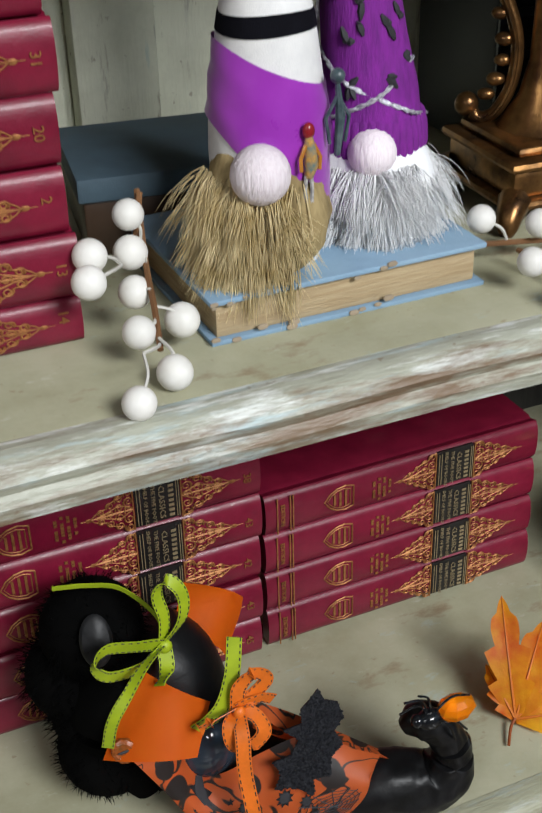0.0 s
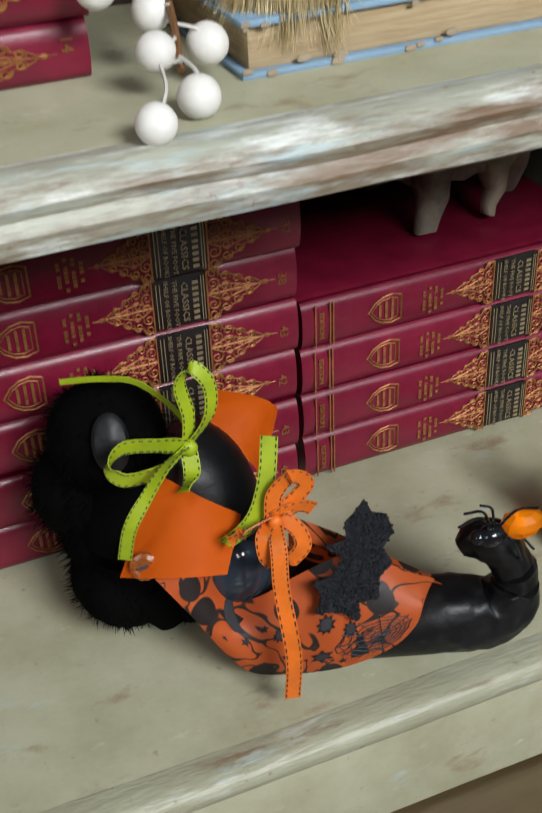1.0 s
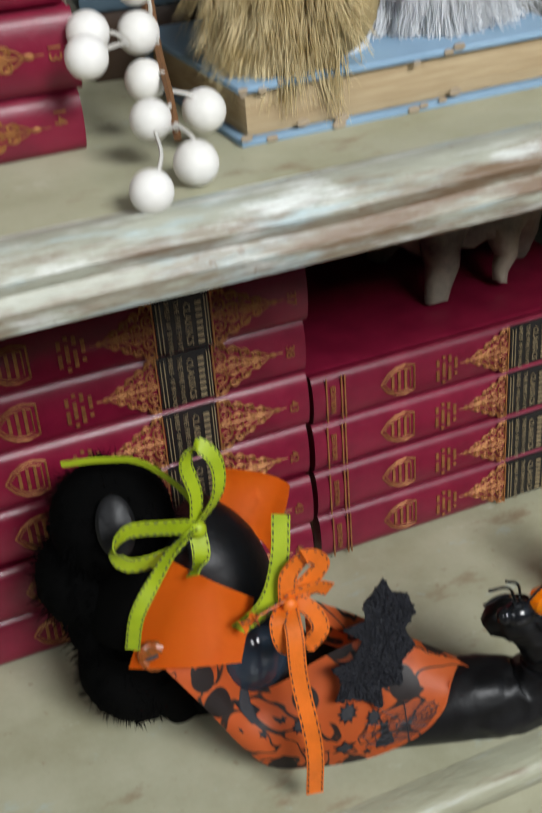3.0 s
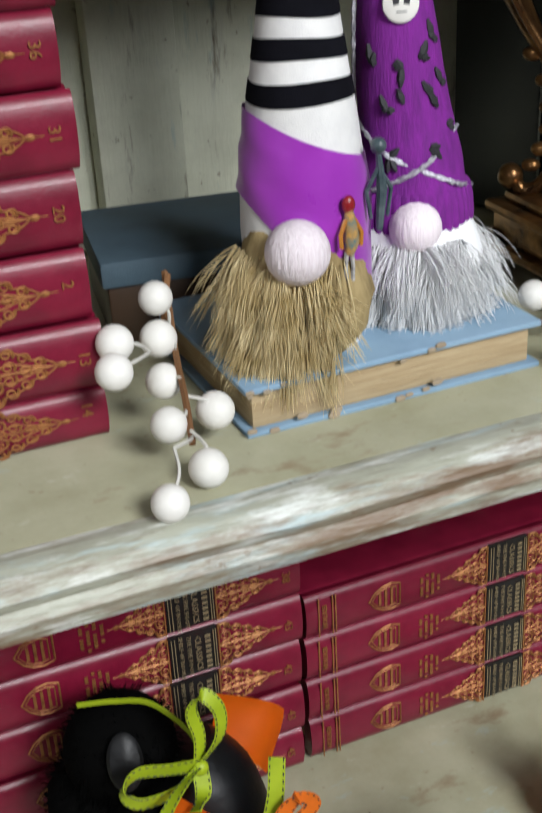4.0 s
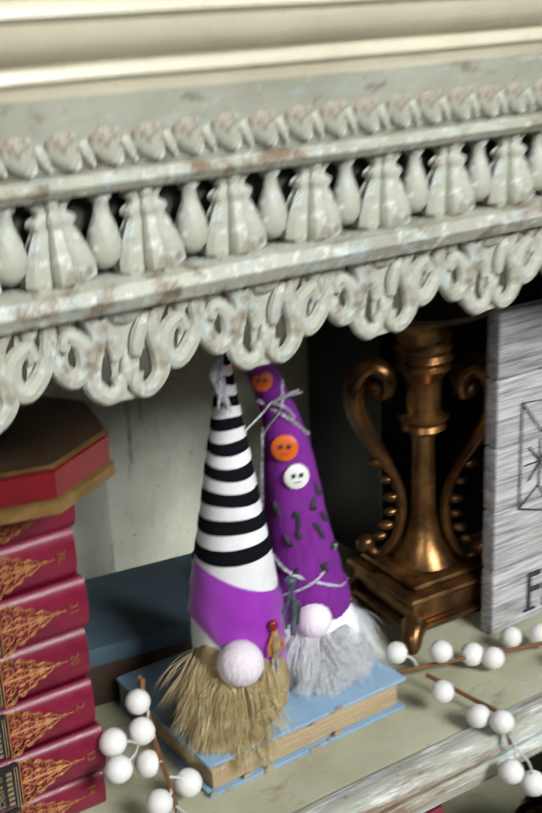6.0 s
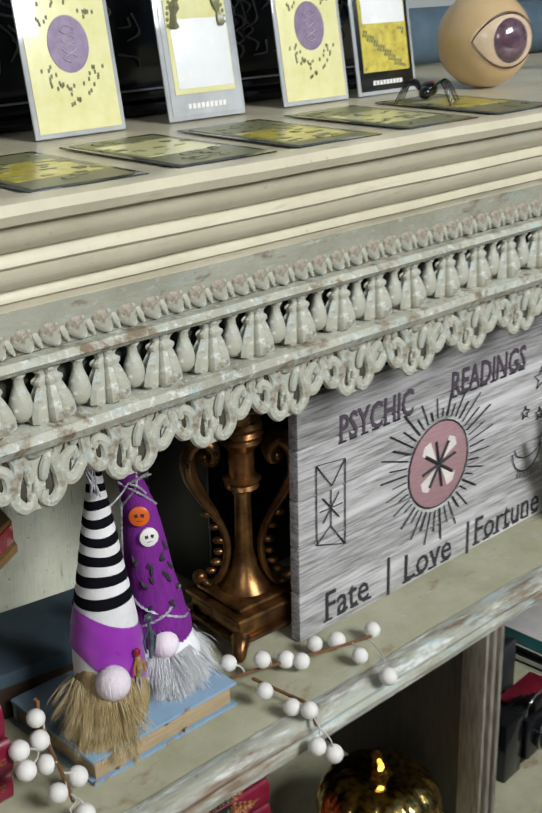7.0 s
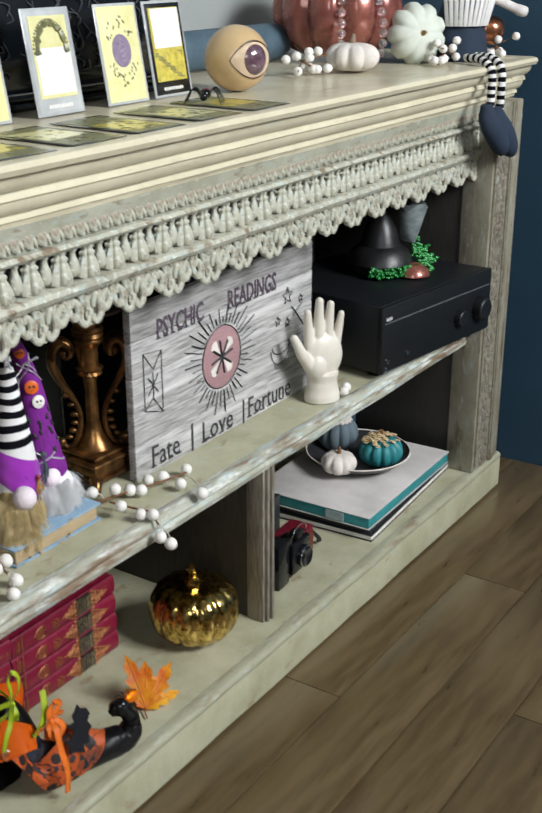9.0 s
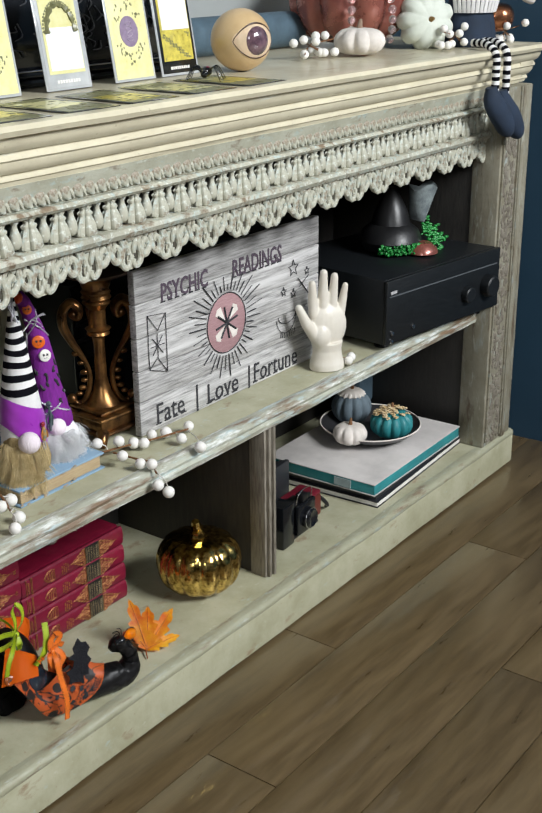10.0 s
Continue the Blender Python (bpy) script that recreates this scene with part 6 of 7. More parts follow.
for u, v, n5, ru, rv, inner in ((27.0, 0.20, 6, 1.6, 0.08, 0.5), (15.5, 0.50, 5, 1.3, 0.07, 0.45), (19.0, 0.66, 5, 0.9, 0.05, 0.4), (11.0, 0.35, 5, 0.8, 0.05, 0.4), (22.5, 0.28, 5, 0.8, 0.045, 0.4), (29.5, 0.10, 5, 0.7, 0.04, 0.4)):
    vamp_print("printed_star", u, v, star_shape(n5, ru, rv, inner))
for u, v, k in ((21.5, 0.55, 1.0), (27.5, 0.52, 1.15), (30.5, 0.42, 1.0)):
    vamp_print("printed_spider", u, v, star_shape(9, 1.1 * k, 0.085 * k, 0.62))
vamp_print("printed_cat", 31.5, 0.10, [(-1.0, 0.0), (1.2, 0.0), (1.0, 0.10), (0.5, 0.16), (0.7, 0.28), (0.2, 0.24), (-0.3, 0.28), (-0.2, 0.14), (-0.9, 0.08)])
vamp_print("printed_rider", 11.5, 0.78, [(-3.2, -0.10), (-1.0, -0.14), (1.2, -0.20), (3.6, -0.16), (2.0, -0.06), (3.0, 0.02), (0.6, 0.06), (-0.4, 0.20), (-2.2, 0.14), (-2.0, 0.0)])
heel = dense([(-0.050, 0.040, 0.012, 0.016, 0.012), (-0.060, 0.046, 0.040, 0.022, 0.026), (-0.062, 0.046, 0.070, 0.024, 0.028), (-0.052, 0.042, 0.100, 0.024, 0.024)])
part("heel_quarter", rings(bmesh.new(), shoe_loft(heel)), BLACKFUR, shoe)


def cuff(p, label):
    """A curled paper flap from four corners: outer edge, then inner edge."""
    bm = bmesh.new()
    a, b, c2, d = [Vector(v) for v in p]
    nrm = (b - a).cross(d - a).normalized()
    if nrm.y > 0:
        nrm = -nrm
    loops = []
    for i in range(13):
        t = i / 12
        row = []
        for j in range(7):
            s = j / 6
            row.append(a.lerp(b, t).lerp(d.lerp(c2, t), s) + nrm * (0.007 * math.sin(math.pi * t) - 0.016 * max(0, s - 0.70) ** 1.3 - 0.010 * max(0, t - 0.75)))
        loops.append(row)
    rings(bm, loops, closed=False, cap=False)
    bmesh.ops.solidify(bm, geom=bm.faces, thickness=0.0012)
    bmesh.ops.recalc_face_normals(bm, faces=bm.faces)
    return part("cuff_flap", bm, ORANGE, shoe, label)


O = Vector((-0.236, 0.062, 0.0775))
cuff([Vector(v) - O for v in ((-0.3196, 0.0661, 0.1542), (-0.2760, 0.0440, 0.1570), (-0.2614, 0.0620, 0.1733), (-0.2926, 0.0836, 0.1927))], "orange paper cuff flap, curled")
cuff([Vector(v) - O for v in ((-0.2611, 0.1184, 0.1794), (-0.2315, 0.1110, 0.1541), (-0.2119, 0.1240, 0.1807), (-0.2462, 0.1367, 0.1943))], "orange paper cuff flap, curled")
part("brass_stud", lathe(bmesh.new(), [(0.0072, 0), (0.0066, 0.0016), (0.0046, 0.0024), (0.0030, 0.0018), (0.0001, 0.0026)], 48, Matrix.Translation(Vector((-0.3087, 0.0617, 0.1606)) - O) @ Vector((-0.35, -0.85, 0.35)).to_track_quat("Z", "Y").to_matrix().to_4x4(), 12, 0.06), plain("amber_resin", (0.34, 0.075, 0.012), (0.16, 0.06, 0.015), 0.25, scale=300), shoe, "amber glazed stud")
part("stud_slit", ball(bmesh.new(), Vector((-0.3093, 0.0594, 0.1618)) - O, 0.0010, 10, 6, (4.0, 0.6, 0.9)), INK, shoe)
# ribbons
def ribbon(name, way, width, across, mt, label, stitched=True):
    """A ribbon along a curve through a few places, with a row of dark stitches by each edge."""
    pts = bez(*way, n=10)
    ob = part(name, strip(bmesh.new(), pts, across, width, 0.0005), mt, shoe, label)
    if not stitched:
        return
    st = bmesh.new()
    fine = bez(*way, n=max(8, int(sum((Vector(b) - Vector(a)).length for a, b in zip(way, way[1:])) / len(way) / 0.0012)))
    for sgn in (-1, 1):
        for i in range(0, len(fine) - 2, 2):
            d = (fine[i + 1] - fine[i]).normalized()
            a = Vector(across)
            a = (a - d * a.dot(d)).normalized()
            for lift in (-0.0004, 0.0004):
                tube(st, [fine[i] + a * sgn * width * 0.40 + d.cross(a) * lift, fine[i + 1] + a * sgn * width * 0.40 + d.cross(a) * lift], 0.00032, 4)
    tagged(part("stitching", st, INK, ob), kind="stuff")


k0 = Vector((-0.0414, 0.0185, 0.1280))
LIME = "lime green ribbon with dark stitched edges"
ribbon("green_ribbon", (k0, (-0.0569, 0.0120, 0.1375), (-0.0720, 0.0150, 0.1385), (-0.0790, 0.0140, 0.1310), (-0.0735, 0.0110, 0.1245), (-0.0569, 0.0100, 0.1255), k0), 0.0085, (0.20, -0.25, 0.95), GREENRIB, LIME)
ribbon("green_ribbon", (k0, (-0.0400, 0.0185, 0.1450), (-0.0425, 0.0190, 0.1610), (-0.0370, 0.0175, 0.1690), (-0.0305, 0.0150, 0.1600), (-0.0315, 0.0150, 0.1440), k0), 0.0070, (0.90, 0.30, 0.25), GREENRIB, LIME)
ribbon("green_ribbon", (k0, (-0.0570, 0.0020, 0.1330), (-0.0700, -0.0080, 0.1270), (-0.0790, -0.0100, 0.1150), (-0.0828, -0.0082, 0.0974)), 0.0062, (0.85, -0.35, 0.30), GREENRIB, LIME)
ribbon("green_ribbon", (k0, (-0.0430, 0.0110, 0.1180), (-0.0500, 0.0040, 0.1150)), 0.0080, (0.85, 0.10, 0.50), GREENRIB, LIME)
ribbon("green_ribbon", (k0, (-0.0410, 0.0300, 0.1380), (-0.0545, 0.0430, 0.1510), (-0.0702, 0.0480, 0.1550), (-0.0880, 0.0530, 0.1555)), 0.0034, (0.1, -0.3, 0.95), GREENRIB, LIME, False)
ribbon("green_ribbon", ((-0.0100, -0.0020, 0.1370), (-0.0150, -0.0085, 0.1180), (-0.0230, -0.0100, 0.0990), (-0.0370, -0.0070, 0.0870)), 0.0080, (0.85, -0.20, 0.48), GREENRIB, LIME)
part("green_knot", ball(bmesh.new(), k0 + Vector((0, -0.002, 0)), 0.0040, 12, 8, (1, 0.8, 1)), GREENRIB, shoe)
k1 = Vector((-0.0158, -0.0165, 0.1033))
TANGERINE = "orange ribbon with dark stitched edges"
for way in ((k1, (-0.0137, -0.0150, 0.1150), (-0.0060, -0.0170, 0.1235), (0.0000, -0.0180, 0.1180), (-0.0080, -0.0165, 0.1080), k1),
            (k1, (-0.0225, -0.0220, 0.0980), (-0.0215, -0.0250, 0.0870), (-0.0133, -0.0260, 0.0840), (-0.0058, -0.0270, 0.0920), (-0.0085, -0.0230, 0.1010), k1),
            (k1, (-0.0040, -0.0190, 0.1075), (0.0030, -0.0190, 0.1040)),
            (k1, (-0.0274, -0.0180, 0.1020), (-0.0370, -0.0160, 0.0970)),
            (k1, (-0.0185, -0.0290, 0.0960), (-0.0200, -0.0345, 0.0760), (-0.0185, -0.0420, 0.0420), (-0.0190, -0.0400, 0.0110))):
    ribbon("orange_ribbon", way, 0.0078, (0.85, -0.20, 0.45), ORANGERIB, TANGERINE)
part("orange_knot", ball(bmesh.new(), k1 + Vector((0, -0.003, -0.001)), 0.0036, 12, 8, (1.0, 0.8, 1.2)), ORANGERIB, shoe)
# glitter bat
bat = bmesh.new()
outl = [(0, 0.034), (0.004, 0.028), (0.010, 0.028), (0.014, 0.020), (0.011, 0.010), (0.016, 0.004), (0.012, -0.006), (0.014, -0.016), (0.006, -0.020), (0.008, -0.030), (-0.002, -0.027), (-0.010, -0.030), (-0.009, -0.020), (-0.014, -0.014), (-0.006, -0.008), (-0.004, 0.002), (-0.012, 0.006), (-0.004, 0.012), (-0.006, 0.020), (-0.003, 0.026)]
plate_poly(bat, [(x * 0.93, z * 0.93) for x, z in outl], -0.0008, 0.0008)
rng = random.Random(61)


def inside(x, z):
    hit = False
    for (xa, za), (xb, zb3) in zip(outl, outl[1:] + outl[:1]):
        if (za > z) != (zb3 > z) and x < (xb - xa) * (z - za) / (zb3 - za) + xa:
            hit = not hit
    return hit


n = 0
while n < 900:
    x, z = rng.uniform(-0.015, 0.017), rng.uniform(-0.031, 0.035)
    if inside(x, z):
        bmesh.ops.create_icosphere(bat, subdivisions=1, radius=rng.uniform(0.0004, 0.0010), matrix=Matrix.Translation((x * 0.94, rng.uniform(-0.0014, -0.0004), z * 0.94)))
        n += 1
part("glitter_bat", bat, GLITTER, shoe, "black glitter bat cut-out", Matrix.Translation((0.0185, -0.0265, 0.0715)) @ Matrix.Rotation(radians(-18), 4, "Z") @ Matrix.Rotation(radians(-22), 4, "X") @ Matrix.Rotation(radians(14), 4, "Y") @ Matrix.Diagonal((1.25, 1, 0.98, 1)))
part("glossy_lining", ball(bmesh.new(), (-0.0255, 0.0060, 0.0560), 0.0150, 20, 14, (1.1, 0.7, 1.25)), plain("blue_black_glass", (0.03, 0.042, 0.06), rough=0.10, bump=0), shoe, "glossy blue black lining in the shoe's mouth")
sp = part("spider_pin", ball(ball(bmesh.new(), (0.0835, -0.0430, 0.0765), 0.0068, 14, 10, (1.2, 0.9, 0.9)), (0.0760, -0.0425, 0.0775), 0.0040, 12, 8), BLACKGLOSS, shoe, "black wire spider pin")
for k, (dx, dy, dz) in enumerate(((-0.019, -0.004, 0.022), (-0.021, -0.003, 0.014), (-0.012, -0.006, 0.026), (0.020, -0.006, -0.012), (0.022, -0.003, 0.010), (0.012, -0.008, -0.014))):
    c = Vector((0.0835, -0.0430, 0.0775))
    part("leg", tube(bmesh.new(), bez(c, c + Vector((dx * 0.45, dy, dz * 0.5 + 0.008)), c + Vector((dx, dy, dz)), n=6), 0.0007, 6), BLACKGLOSS, sp)
part("amber_gem", mesh_of("amber_gem", ball(bmesh.new(), (0.0985, -0.0445, 0.0800), 0.0088, 9, 6, (1.35, 0.9, 0.85)), AMBER, False), None, shoe, "faceted amber glass gem")
# black feather puffs at the heel
roots = []
rng = random.Random(9)
for c, r, n in (((-0.304, 0.126, 0.190), 0.031, 1900), ((-0.318, 0.130, 0.160), 0.028, 1700), ((-0.305, 0.116, 0.112), 0.030, 1700), ((-0.312, 0.122, 0.134), 0.024, 1300), ((-0.276, 0.106, 0.106), 0.022, 1000)):
    for k in range(n):
        d = Vector((rng.gauss(0, 1), rng.gauss(0, 1), rng.gauss(0, 1))).normalized()
        roots.append((Vector(c) + d * r * 0.8 - O, d))
fur_part("feather_puff", roots, 0.010, 1.0, 0.25, rng, BLACKFUR, shoe, "black fluffy feather trim round the heel", 0.0004, 0.7)
for c, r in (((-0.304, 0.126, 0.190), 0.029), ((-0.318, 0.130, 0.160), 0.026), ((-0.305, 0.116, 0.112), 0.0295), ((-0.312, 0.122, 0.134), 0.022), ((-0.276, 0.106, 0.1025), 0.0225)):
    part("feather_core", ball(bmesh.new(), Vector(c) - O, r, 16, 12), BLACKFUR, shoe)
part("buckle", lathe(bmesh.new(), [(0.010, 0), (0.011, 0.002), (0.009, 0.005), (0.001, 0.0065)], 24, Matrix.Translation(Vector((-0.308, 0.100, 0.2040)) - O) @ Vector((-0.2, -0.85, 0.45)).to_track_quat("Z", "Y").to_matrix().to_4x4() @ Matrix.Diagonal((0.8, 1.3, 0.6, 1))), CLAY, shoe, "black waxy oval cabochon")

# ---- things on the top ----
TZ0 = 0.8465


def standing_card(x0, style, label):
    ob = thing("tarot_card", (x0, 0.180, TZ0 + 0.0005), label, "card", 0, "cards standing on the console top")
    tilt = Matrix.Rotation(radians(-9.5), 4, "X")
    w, h = 0.080, 0.1215
    part("sleeve", slab((0, 0, 0), (w, 0.0016, h), 0.0012), SLEEVE, ob, "clear plastic sleeve", tilt)
    # Arch card: a reflection is painted as pale border and white panel.
    edge = {"back": CARDPALE, "arch": SLEEVE, "field": CARDBLACK}[style]
    part("card_face", slab((0.004, -0.0006, 0.0035), (w - 0.004, 0.0, h - 0.0035), 0.0002), edge, ob, "", tilt)
    art = bmesh.new()
    if style == "back":
        part("oval_print", lathe(bmesh.new(), [(0.0175, 0), (0.0175, 0.0005), (0.0001, 0.0006)], 36, tilt @ Matrix.Translation((w / 2, -0.0006, h * 0.53)) @ FACE @ Matrix.Diagonal((1, 1.15, 1, 1))), LILAC, ob, "lilac oval print")
        rngc = random.Random(2)
        for q in range(90):
            a = rngc.uniform(0, 6.28)
            rr = rngc.uniform(1.15, 1.75)
            px2, pz2 = w / 2 + 0.0195 * rr * math.cos(a) * 0.86, h * 0.53 + 0.0235 * rr * math.sin(a) * 1.05
            if 0.008 < px2 < w - 0.008 and 0.01 < pz2 < h - 0.01 and abs(math.sin(a)) > 0.35:
                box(art, (px2 - 0.0008, -0.0010, pz2 - 0.0014), (px2 + 0.0008, -0.0004, pz2 + 0.0014))
        tagged(part("filigree_print", art, OLIVEINK, ob, "", tilt), kind="stuff")
        ln2 = bmesh.new()
        for s in (-1, 1):
            tube(ln2, [tilt @ Vector((w / 2 + s * 0.006 * math.sin(k / 8 * 6.28), -0.0014, h * 0.53 - 0.013 + 0.026 * k / 16)) for k in range(17)], 0.0006, 4)
        part("oval_knot", ln2, plain("pale_lilac", (0.45, 0.38, 0.48), bump=0), ob)
    else:
        part("art_panel", slab((0.009, -0.0012, 0.020), (w - 0.009, -0.0004, h - 0.009), 0), CARDYELLOW if style == "field" else CARDPALE, ob, "", tilt)
        part("art_light", slab((0.013, -0.0016, 0.062 if style == "field" else 0.024), (w - 0.010, -0.0008, h - (0.010 if style == "field" else 0.045)), 0.0003), CARDWHITE, ob, "", tilt)
        if style == "arch":
            tube(art, [tilt @ Vector((w / 2 + 0.024 * math.cos(a), -0.0016, 0.070 + 0.034 * math.sin(a))) for a in [math.pi * k / 20 for k in range(21)]], [0.0035 + 0.0015 * math.sin(k * 2.3) for k in range(21)], 5)
            for k in range(26):
                a = math.pi * k / 25
                ball(art, tilt @ Vector((w / 2 + 0.029 * math.cos(a), -0.0012, 0.072 + 0.036 * math.sin(a))), 0.0018, 6, 4, (1, 0.3, 1))
        else:
            for k in range(44):
                x, z = 0.012 + 0.056 * ((k * 0.618) % 1), 0.023 + 0.036 * ((k * 0.377) % 1)
                ball(art, tilt @ Vector((x, -0.0014, z)), 0.0013, 6, 4, (1, 0.3, 1.4))
        tagged(part("art_print", art, OLIVEINK, ob), kind="stuff")
        bars = bmesh.new()
        for k in range(9):
            box(bars, (0.020 + 0.0045 * k, -0.0010, 0.0085), (0.0232 + 0.0045 * k, -0.0004, 0.0125))
        part("title_strip", bars, WHITE, ob, "", tilt)
    return ob


for x0, style, label in ((-0.305, "back", "pale yellow card with a lilac oval, standing"), (-0.183, "back", "pale yellow card with a lilac oval, standing"), (-0.061, "arch", "glossy card with an arch, reflection painted in as pale tones"), (0.063, "back", "pale yellow card with a lilac oval, standing"), (0.156, "field", "glossy card with golden field and black title")):
    standing_card(x0, style, label)
for k, (x0, turn) in enumerate(((-0.402, 1), (-0.297, -0.5), (-0.190, 0.8), (-0.089, -0.6), (0.025, 1.2), (0.132, 0.6))):
    ob = thing("flat_card", (x0, 0.0085, TZ0 + 0.0003), "black bordered yellow card lying flat on the top", "card", turn, "cards lying on the console top")
    part("border", slab((0, 0, 0), (0.082, 0.130, 0.0009), 0.0002), CARDBLACK, ob)
    part("dark_art", slab((0.005, 0.006, 0.0008), (0.077, 0.124, 0.0012), 0), OLIVEINK, ob)
    part("art_panel", slab((0.010, 0.020 + 0.012 * (k % 3), 0.0011), (0.072, 0.078 + 0.012 * (k % 3), 0.0014), 0), CARDYELLOW if k % 2 else CARDPALE, ob)
    ar = bmesh.new()
    rngc = random.Random(40 + k)
    for q in range(34):
        x, y = rngc.uniform(0.009, 0.073), rngc.uniform(0.012, 0.118)
        box(ar, (x - rngc.uniform(0.001, 0.006), y - 0.001, 0.0013), (x + rngc.uniform(0.001, 0.006), y + rngc.uniform(0.001, 0.005), 0.0017))
    tagged(part("art_print", ar, OLIVEINK, ob), kind="stuff")

# black crackled chest behind the cards
fr = thing("black_relief_box", (-0.50, 0.235, TZ0), "black glossy box with grey feathery relief behind the cards", "box")
part("body", slab((0, 0.012, 0.012), (0.735, 0.10, 0.130), 0.004), BLACKGLOSS, fr)
part("base_step", slab((-0.006, 0.0, 0.0), (0.741, 0.105, 0.010), 0.003), BLACKGLOSS, fr)
part("base_moulding", slab((-0.003, 0.005, 0.010), (0.738, 0.102, 0.019), 0.003), BLACKGLOSS, fr)
part("silver_line", slab((-0.002, 0.004, 0.0192), (0.737, 0.012, 0.0215), 0.0008), CHROME, fr)
rl = bmesh.new()
rng = random.Random(77)
for k in range(150):
    x, z = rng.uniform(0.01, 0.72), rng.uniform(0.035, 0.115)
    a = rng.uniform(0.2, 2.4)
    ln3 = rng.uniform(0.012, 0.035)
    tube(rl, bez((x, 0.0112, z), (x + 0.5 * ln3 * math.cos(a) + 0.004, 0.0095, z + 0.4 * ln3 * math.sin(a)), (x + ln3 * math.cos(a + 0.5), 0.0112, min(z + ln3 * math.sin(a + 0.4), 0.127)), n=4), [0.0006 + 0.0008 * (q % 5) / 5 for q in range(9)], 5)
tagged(part("feather_relief", rl, plain("grey_relief", (0.10, 0.105, 0.115), rough=0.3, metal=0.3), fr), kind="stuff")
sb2 = thing("sound_bar", (0.36, 0.345, TZ0), "long dark blue cloth speaker with rounded ends", "speaker")
part("body", rings(bmesh.new(), [[Vector((x, 0.030 * k2 * math.cos(q), 0.032 + 0.031 * k2 * math.sin(q))) for q in [2 * math.pi * j / 24 for j in range(24)]] for x, k2 in ((0, 0.8), (0.01, 0.95), (0.03, 1), (0.32, 1), (0.335, 0.96), (0.347, 0.82), (0.354, 0.55), (0.357, 0.2))]), NAVYCLOTH, sb2)

# painted eye ball
ey = thing("eye_ball", (0.288, 0.144, TZ0), "tan painted wooden ball with a glossy violet eye", "ornament")
R0 = 0.0438
part("ball", ball(bmesh.new(), (0, 0, R0), R0, 44, 30), FLESH, ey)
EM = Matrix.Translation((0, 0, R0)) @ Vector((-0.28, -0.95, 0.02)).to_track_quat("Z", "Y").to_matrix().to_4x4()


def cap_part(name, rx, ry, lift, mt, label=""):
    bm = bmesh.new()
    lp = []
    for k in range(1, 9):
        t = k / 8
        row = []
        for q in range(36):
            a = 2 * math.pi * q / 36
            sh = abs(math.sin(a)) ** 0.35 if name == "eye_white" else 1.0
            x, y = rx * t * math.cos(a), ry * t * math.sin(a) * (0.55 + 0.45 * sh if name == "eye_white" else 1)
            rr = R0 + lift * (1 - t ** 4)
            row.append(EM @ Vector((x, y, math.sqrt(max(1e-9, rr * rr - x * x - y * y)))))
        lp.append(row)
    rings(bm, lp, True, False)
    bm.verts.ensure_lookup_table()
    bm.faces.new(bm.verts[:36])
    bmesh.ops.recalc_face_normals(bm, faces=bm.faces)
    return part(name, bm, mt, ey, label)


cap_part("eye_white", 0.0350, 0.0235, 0.0009, FLESHLITE)
cap_part("iris", 0.0205, 0.0205, 0.0035, IRIS, "glossy violet iris")
lid = bmesh.new()
for sgn in (1, -1):
    tube(lid, [EM @ Vector((0.034 * c, sgn * 0.0240 * (1 - c * c) ** 0.75, math.sqrt(R0 ** 2 - (0.034 * c) ** 2 - (0.0240 * (1 - c * c) ** 0.75) ** 2) + 0.0004)) for c in [-1 + 2 * k / 24 for k in range(25)]], [0.0005 + (0.0011 if sgn > 0 else 0.0005) * (1 - abs(-1 + 2 * k / 24)) for k in range(25)], 6)
part("lid_line", lid, plain("brown_line", (0.06, 0.025, 0.015), rough=0.4, bump=0), ey)
spd = thing("toy_spider", (0.150, 0.098, TZ0 + 0.0014), "small black toy spider with a red back on the cards", "spider", 30)
part("abdomen", ball(bmesh.new(), (0.008, 0, 0.011), 0.0085, 16, 10, (1.2, 1, 0.8)), BLACKGLOSS, spd)
part("head", ball(bmesh.new(), (-0.006, 0, 0.009), 0.0055, 12, 8), BLACKGLOSS, spd)
part("red_mark", ball(bmesh.new(), (0.008, -0.002, 0.0165), 0.0035, 10, 6, (1.4, 1, 0.4)), CRIMSON, spd)
for k in range(4):
    for s in (-1, 1):
        part("leg", tube(bmesh.new(), bez((-0.003 + 0.003 * k, s * 0.003, 0.010), (-0.012 + 0.010 * k, s * 0.014, 0.018), (-0.020 + 0.015 * k, s * 0.024, 0.0005), n=5), [0.0011 - 0.00006 * q for q in range(11)], 6), BLACKGLOSS, spd)

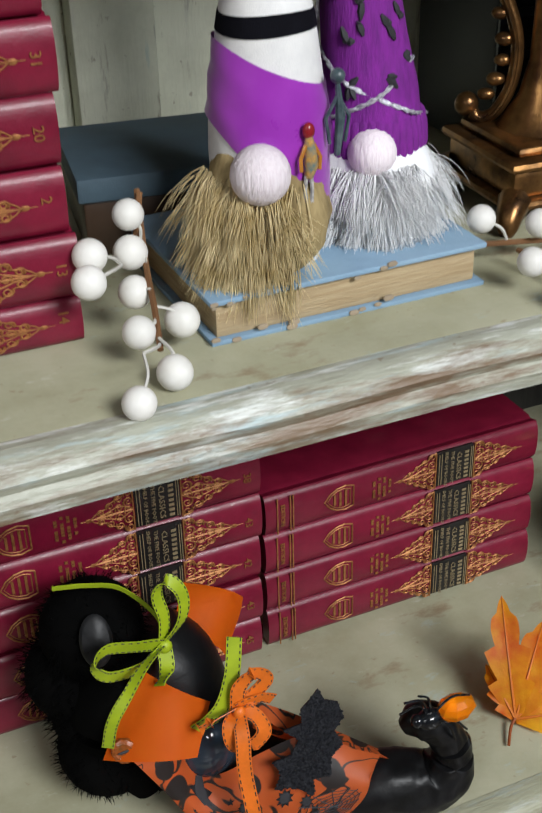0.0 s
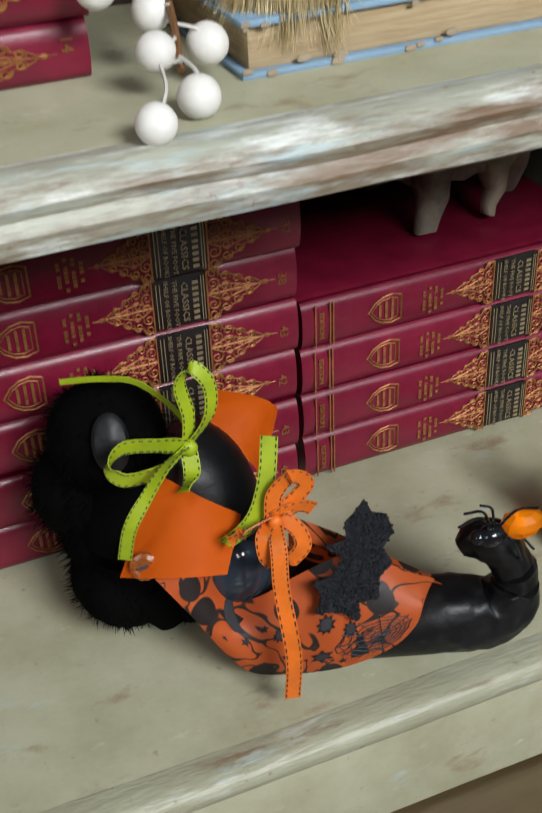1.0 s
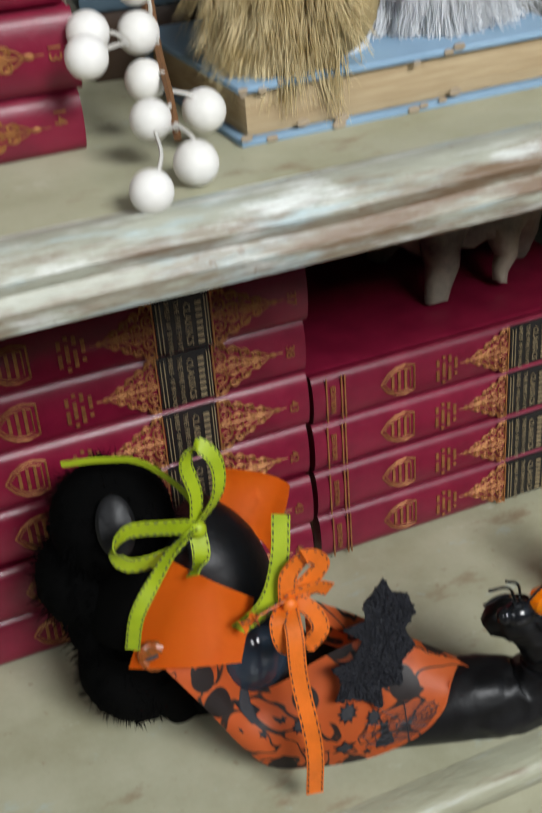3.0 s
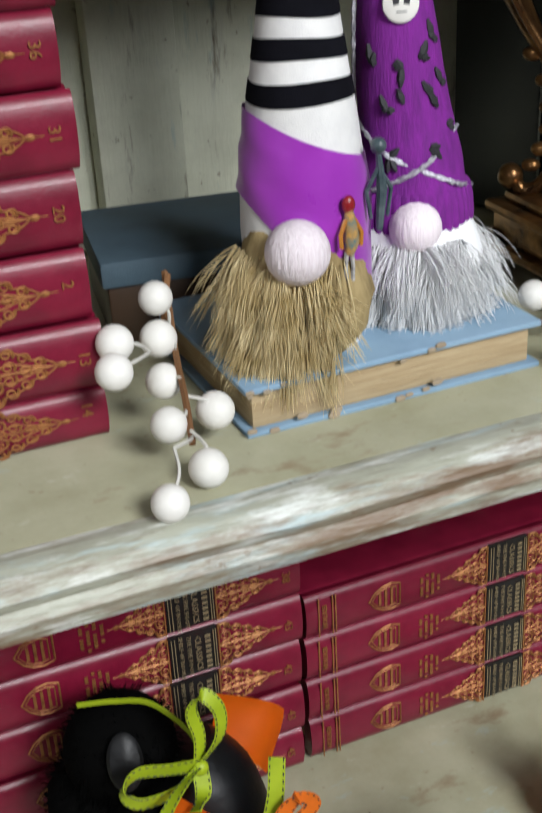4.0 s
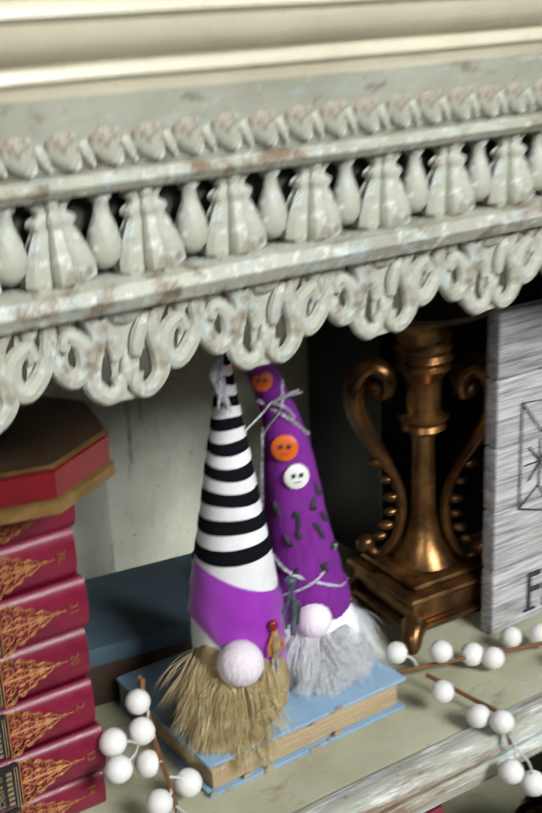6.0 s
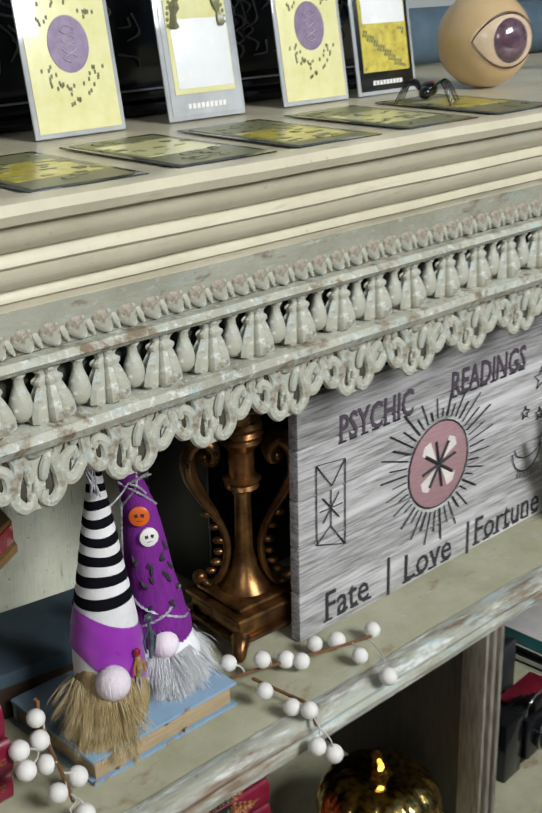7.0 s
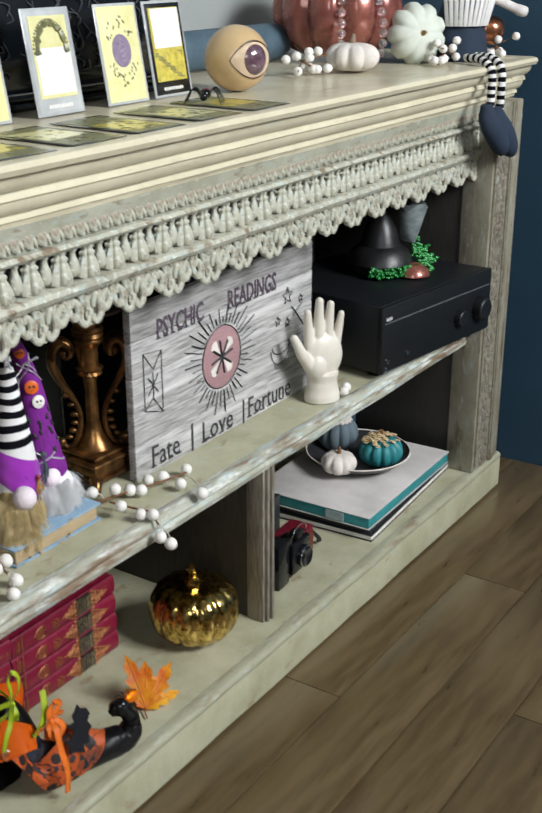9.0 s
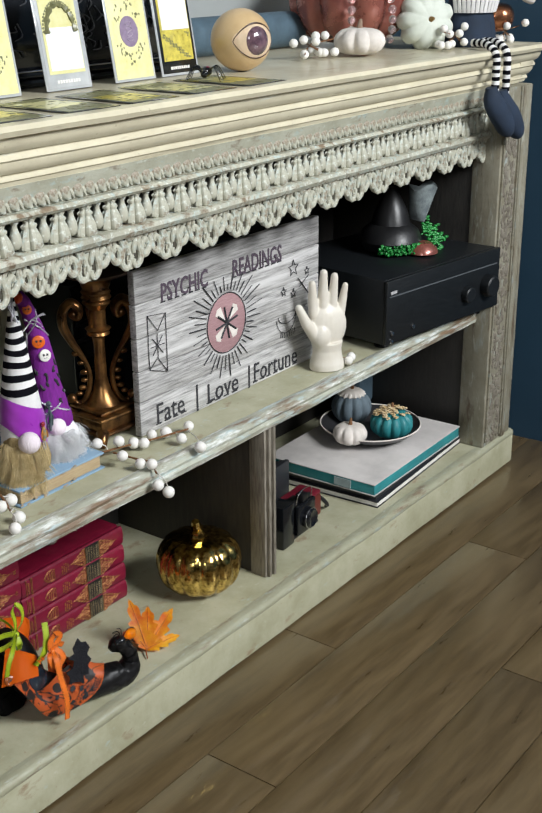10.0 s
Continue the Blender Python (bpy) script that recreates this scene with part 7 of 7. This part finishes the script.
# pumpkins, berries and the witch at the far end
cp = thing("copper_pumpkin", (0.765, 0.265, TZ0), "large glossy copper and plum ceramic pumpkin", "pumpkin")
part("body", pumpkin_body(0.112, 0.165, 10, 0.12), COPPER, cp)
for a0 in (-1.9, -2.55):
    for k in range(9):
        t = k / 8
        part("glass_bead", ball(bmesh.new(), (0.118 * math.sin(0.6 + 1.3 * t) * math.cos(a0), 0.118 * math.sin(0.6 + 1.3 * t) * math.sin(a0), 0.150 - 0.132 * t), 0.0072, 12, 8), GLASS, cp)
small_pumpkin("white_mini_pumpkin", (0.600, 0.140, TZ0), 0.043, 0.047, 9, CHALK, "small chalk white ribbed pumpkin on the top", plain("dry_stem", (0.25, 0.17, 0.12), rough=0.8))
mp = thing("mint_pumpkin", (0.790, 0.125, TZ0 + 0.047), "pale mint pumpkin lying on its side", "pumpkin")
TIP = Vector((-0.62, -0.76, 0.12)).to_track_quat("Z", "Y").to_matrix().to_4x4()
part("body", pumpkin_body(0.052, 0.066, 9, 0.14), SAGEWHITE, mp, "", TIP @ Matrix.Translation((0, 0, -0.033)))
part("stem", stem(bmesh.new(), 0.008, 0.004, 0.003, 0.026), OLIVEGOLD, mp, "", TIP)
rng = random.Random(15)


def berry_heap(label, c, n, rx, ry):
    ob = thing("berry_cluster", c, label, "berry cluster")
    for k in range(n):
        z = 0.0095 if k < n * 0.55 else 0.0095 + rng.uniform(0.012, 0.028)
        part("berry", BERRY, None, ob, "", Matrix.Translation((rng.uniform(-rx, rx), rng.uniform(-ry, ry), z)) @ Matrix.Scale(0.88, 4))
    for k in range(4):
        part("wire_stem", tube(bmesh.new(), bez((rng.uniform(-rx, rx), rng.uniform(-ry, ry), 0.01), (0, 0, 0.022), (rng.uniform(-rx, rx), rng.uniform(-ry, ry), 0.03), n=5), 0.001, 5), TWIG, ob)


berry_heap("cluster of white berries beside the small pumpkin", (0.500, 0.170, TZ0), 12, 0.045, 0.020)
berry_heap("white berries round the mint pumpkin", (0.800, 0.070, TZ0), 9, 0.055, 0.014)
berry_heap("white berries below the copper apple", (0.955, 0.050, TZ0), 9, 0.040, 0.025)
ap = thing("copper_apple", (0.965, 0.075, TZ0 + 0.018), "small shiny copper apple among white berries", "ornament")
part("body", pumpkin_body(0.034, 0.056, 5, 0.05, 40), plain("bright_copper", (0.55, 0.24, 0.12), (0.38, 0.15, 0.08), 0.22, 0.9, 30, 0.2, 80), ap)
wi = thing("witch_doll", (0.885, 0.090, TZ0), "seated witch doll in navy cloth with striped legs", "doll")
part("robe", lathe(bmesh.new(), [(0.048, 0), (0.052, 0.006), (0.047, 0.040), (0.038, 0.075), (0.026, 0.110), (0.010, 0.150)], 28, None, 9, 0.10), NAVY, wi)
sk2 = mesh_of("skirt_pleat", slab((-0.0035, -0.0010, 0.0), (0.0035, 0.0010, 0.046), 0.0008), HATWHITE)
for k in range(15):
    a = c0 - 1.15 + 0.16 * k
    part("skirt_pleat", sk2, None, wi, "", Matrix.Translation((0.0475 * math.cos(a), 0.0475 * math.sin(a), 0.058)) @ Matrix.Rotation(a + math.pi / 2, 4, "Z") @ Matrix.Rotation(radians(14), 4, "X"))
arm = bmesh.new()
tube(arm, bez((0.0, -0.02, 0.115), (0.035, -0.05, 0.100), (0.075, -0.075, 0.082), (0.088, -0.082, 0.078), n=6), [0.008] * 12 + [0.0095] * 7, 10)
part("arm", arm, plain("white_cotton_arm", (0.70, 0.66, 0.64), rough=0.8), wi, "white stuffed cotton arm")
for s, (lx, ly) in enumerate(((0.792, -0.0145), (0.832, -0.0150))):
    path = bez((lx + 0.03, 0.045, TZ0 + 0.010), (lx + 0.012, 0.010, TZ0 + 0.010), (lx, ly, TZ0 - 0.006), (lx, ly - 0.002, 0.808 - 0.006 * s), (lx + 0.001, ly - 0.001, 0.772 - 0.008 * s), n=11)
    org = Vector((0.885, 0.090, TZ0))
    for k in range(0, len(path) - 2, 2):
        part("leg_stripe", tube(bmesh.new(), [q - org for q in path[k:k + 3]], 0.0068, 10), HATBLACK if (k // 2) % 2 else HATWHITE, wi)
    bo = dense([(lx - 0.012, ly, 0.788 - 0.008 * s, 0.009, 0.010), (lx - 0.006, ly - 0.003, 0.764 - 0.008 * s, 0.014, 0.019), (lx + 0.014, ly - 0.008, 0.740 - 0.008 * s, 0.0165, 0.021), (lx + 0.034, ly - 0.010, 0.718 - 0.008 * s, 0.0155, 0.018), (lx + 0.047, ly - 0.010, 0.706 - 0.008 * s, 0.010, 0.011)])
    bm = rings(bmesh.new(), shoe_loft(bo))
    bmesh.ops.translate(bm, vec=-org, verts=bm.verts)
    part("boot", bm, NAVY, wi, "stuffed black felt boot")

# ---- floor boards ----
rng = random.Random(50)
boards = {}
FL = bpy.data.objects["floor"]
for r in range(18):
    y1 = 0.02 - 0.115 * r
    x = -1.6 + rng.uniform(0, 0.6)
    while x < 1.14:
        ln4 = rng.choice((0.55, 0.75, 0.95))
        x2 = min(x + ln4, 1.146)
        key = round(x2 - x, 3)
        if key not in boards:
            boards[key] = mesh_of("board", slab((0, -0.1138, -0.006), (x2 - x - 0.0012, 0, 0.0), 0.0010), FLOORWOOD)
        part("board", boards[key], None, FL, "", Matrix.Translation((x, y1, 0)))
        x = x2
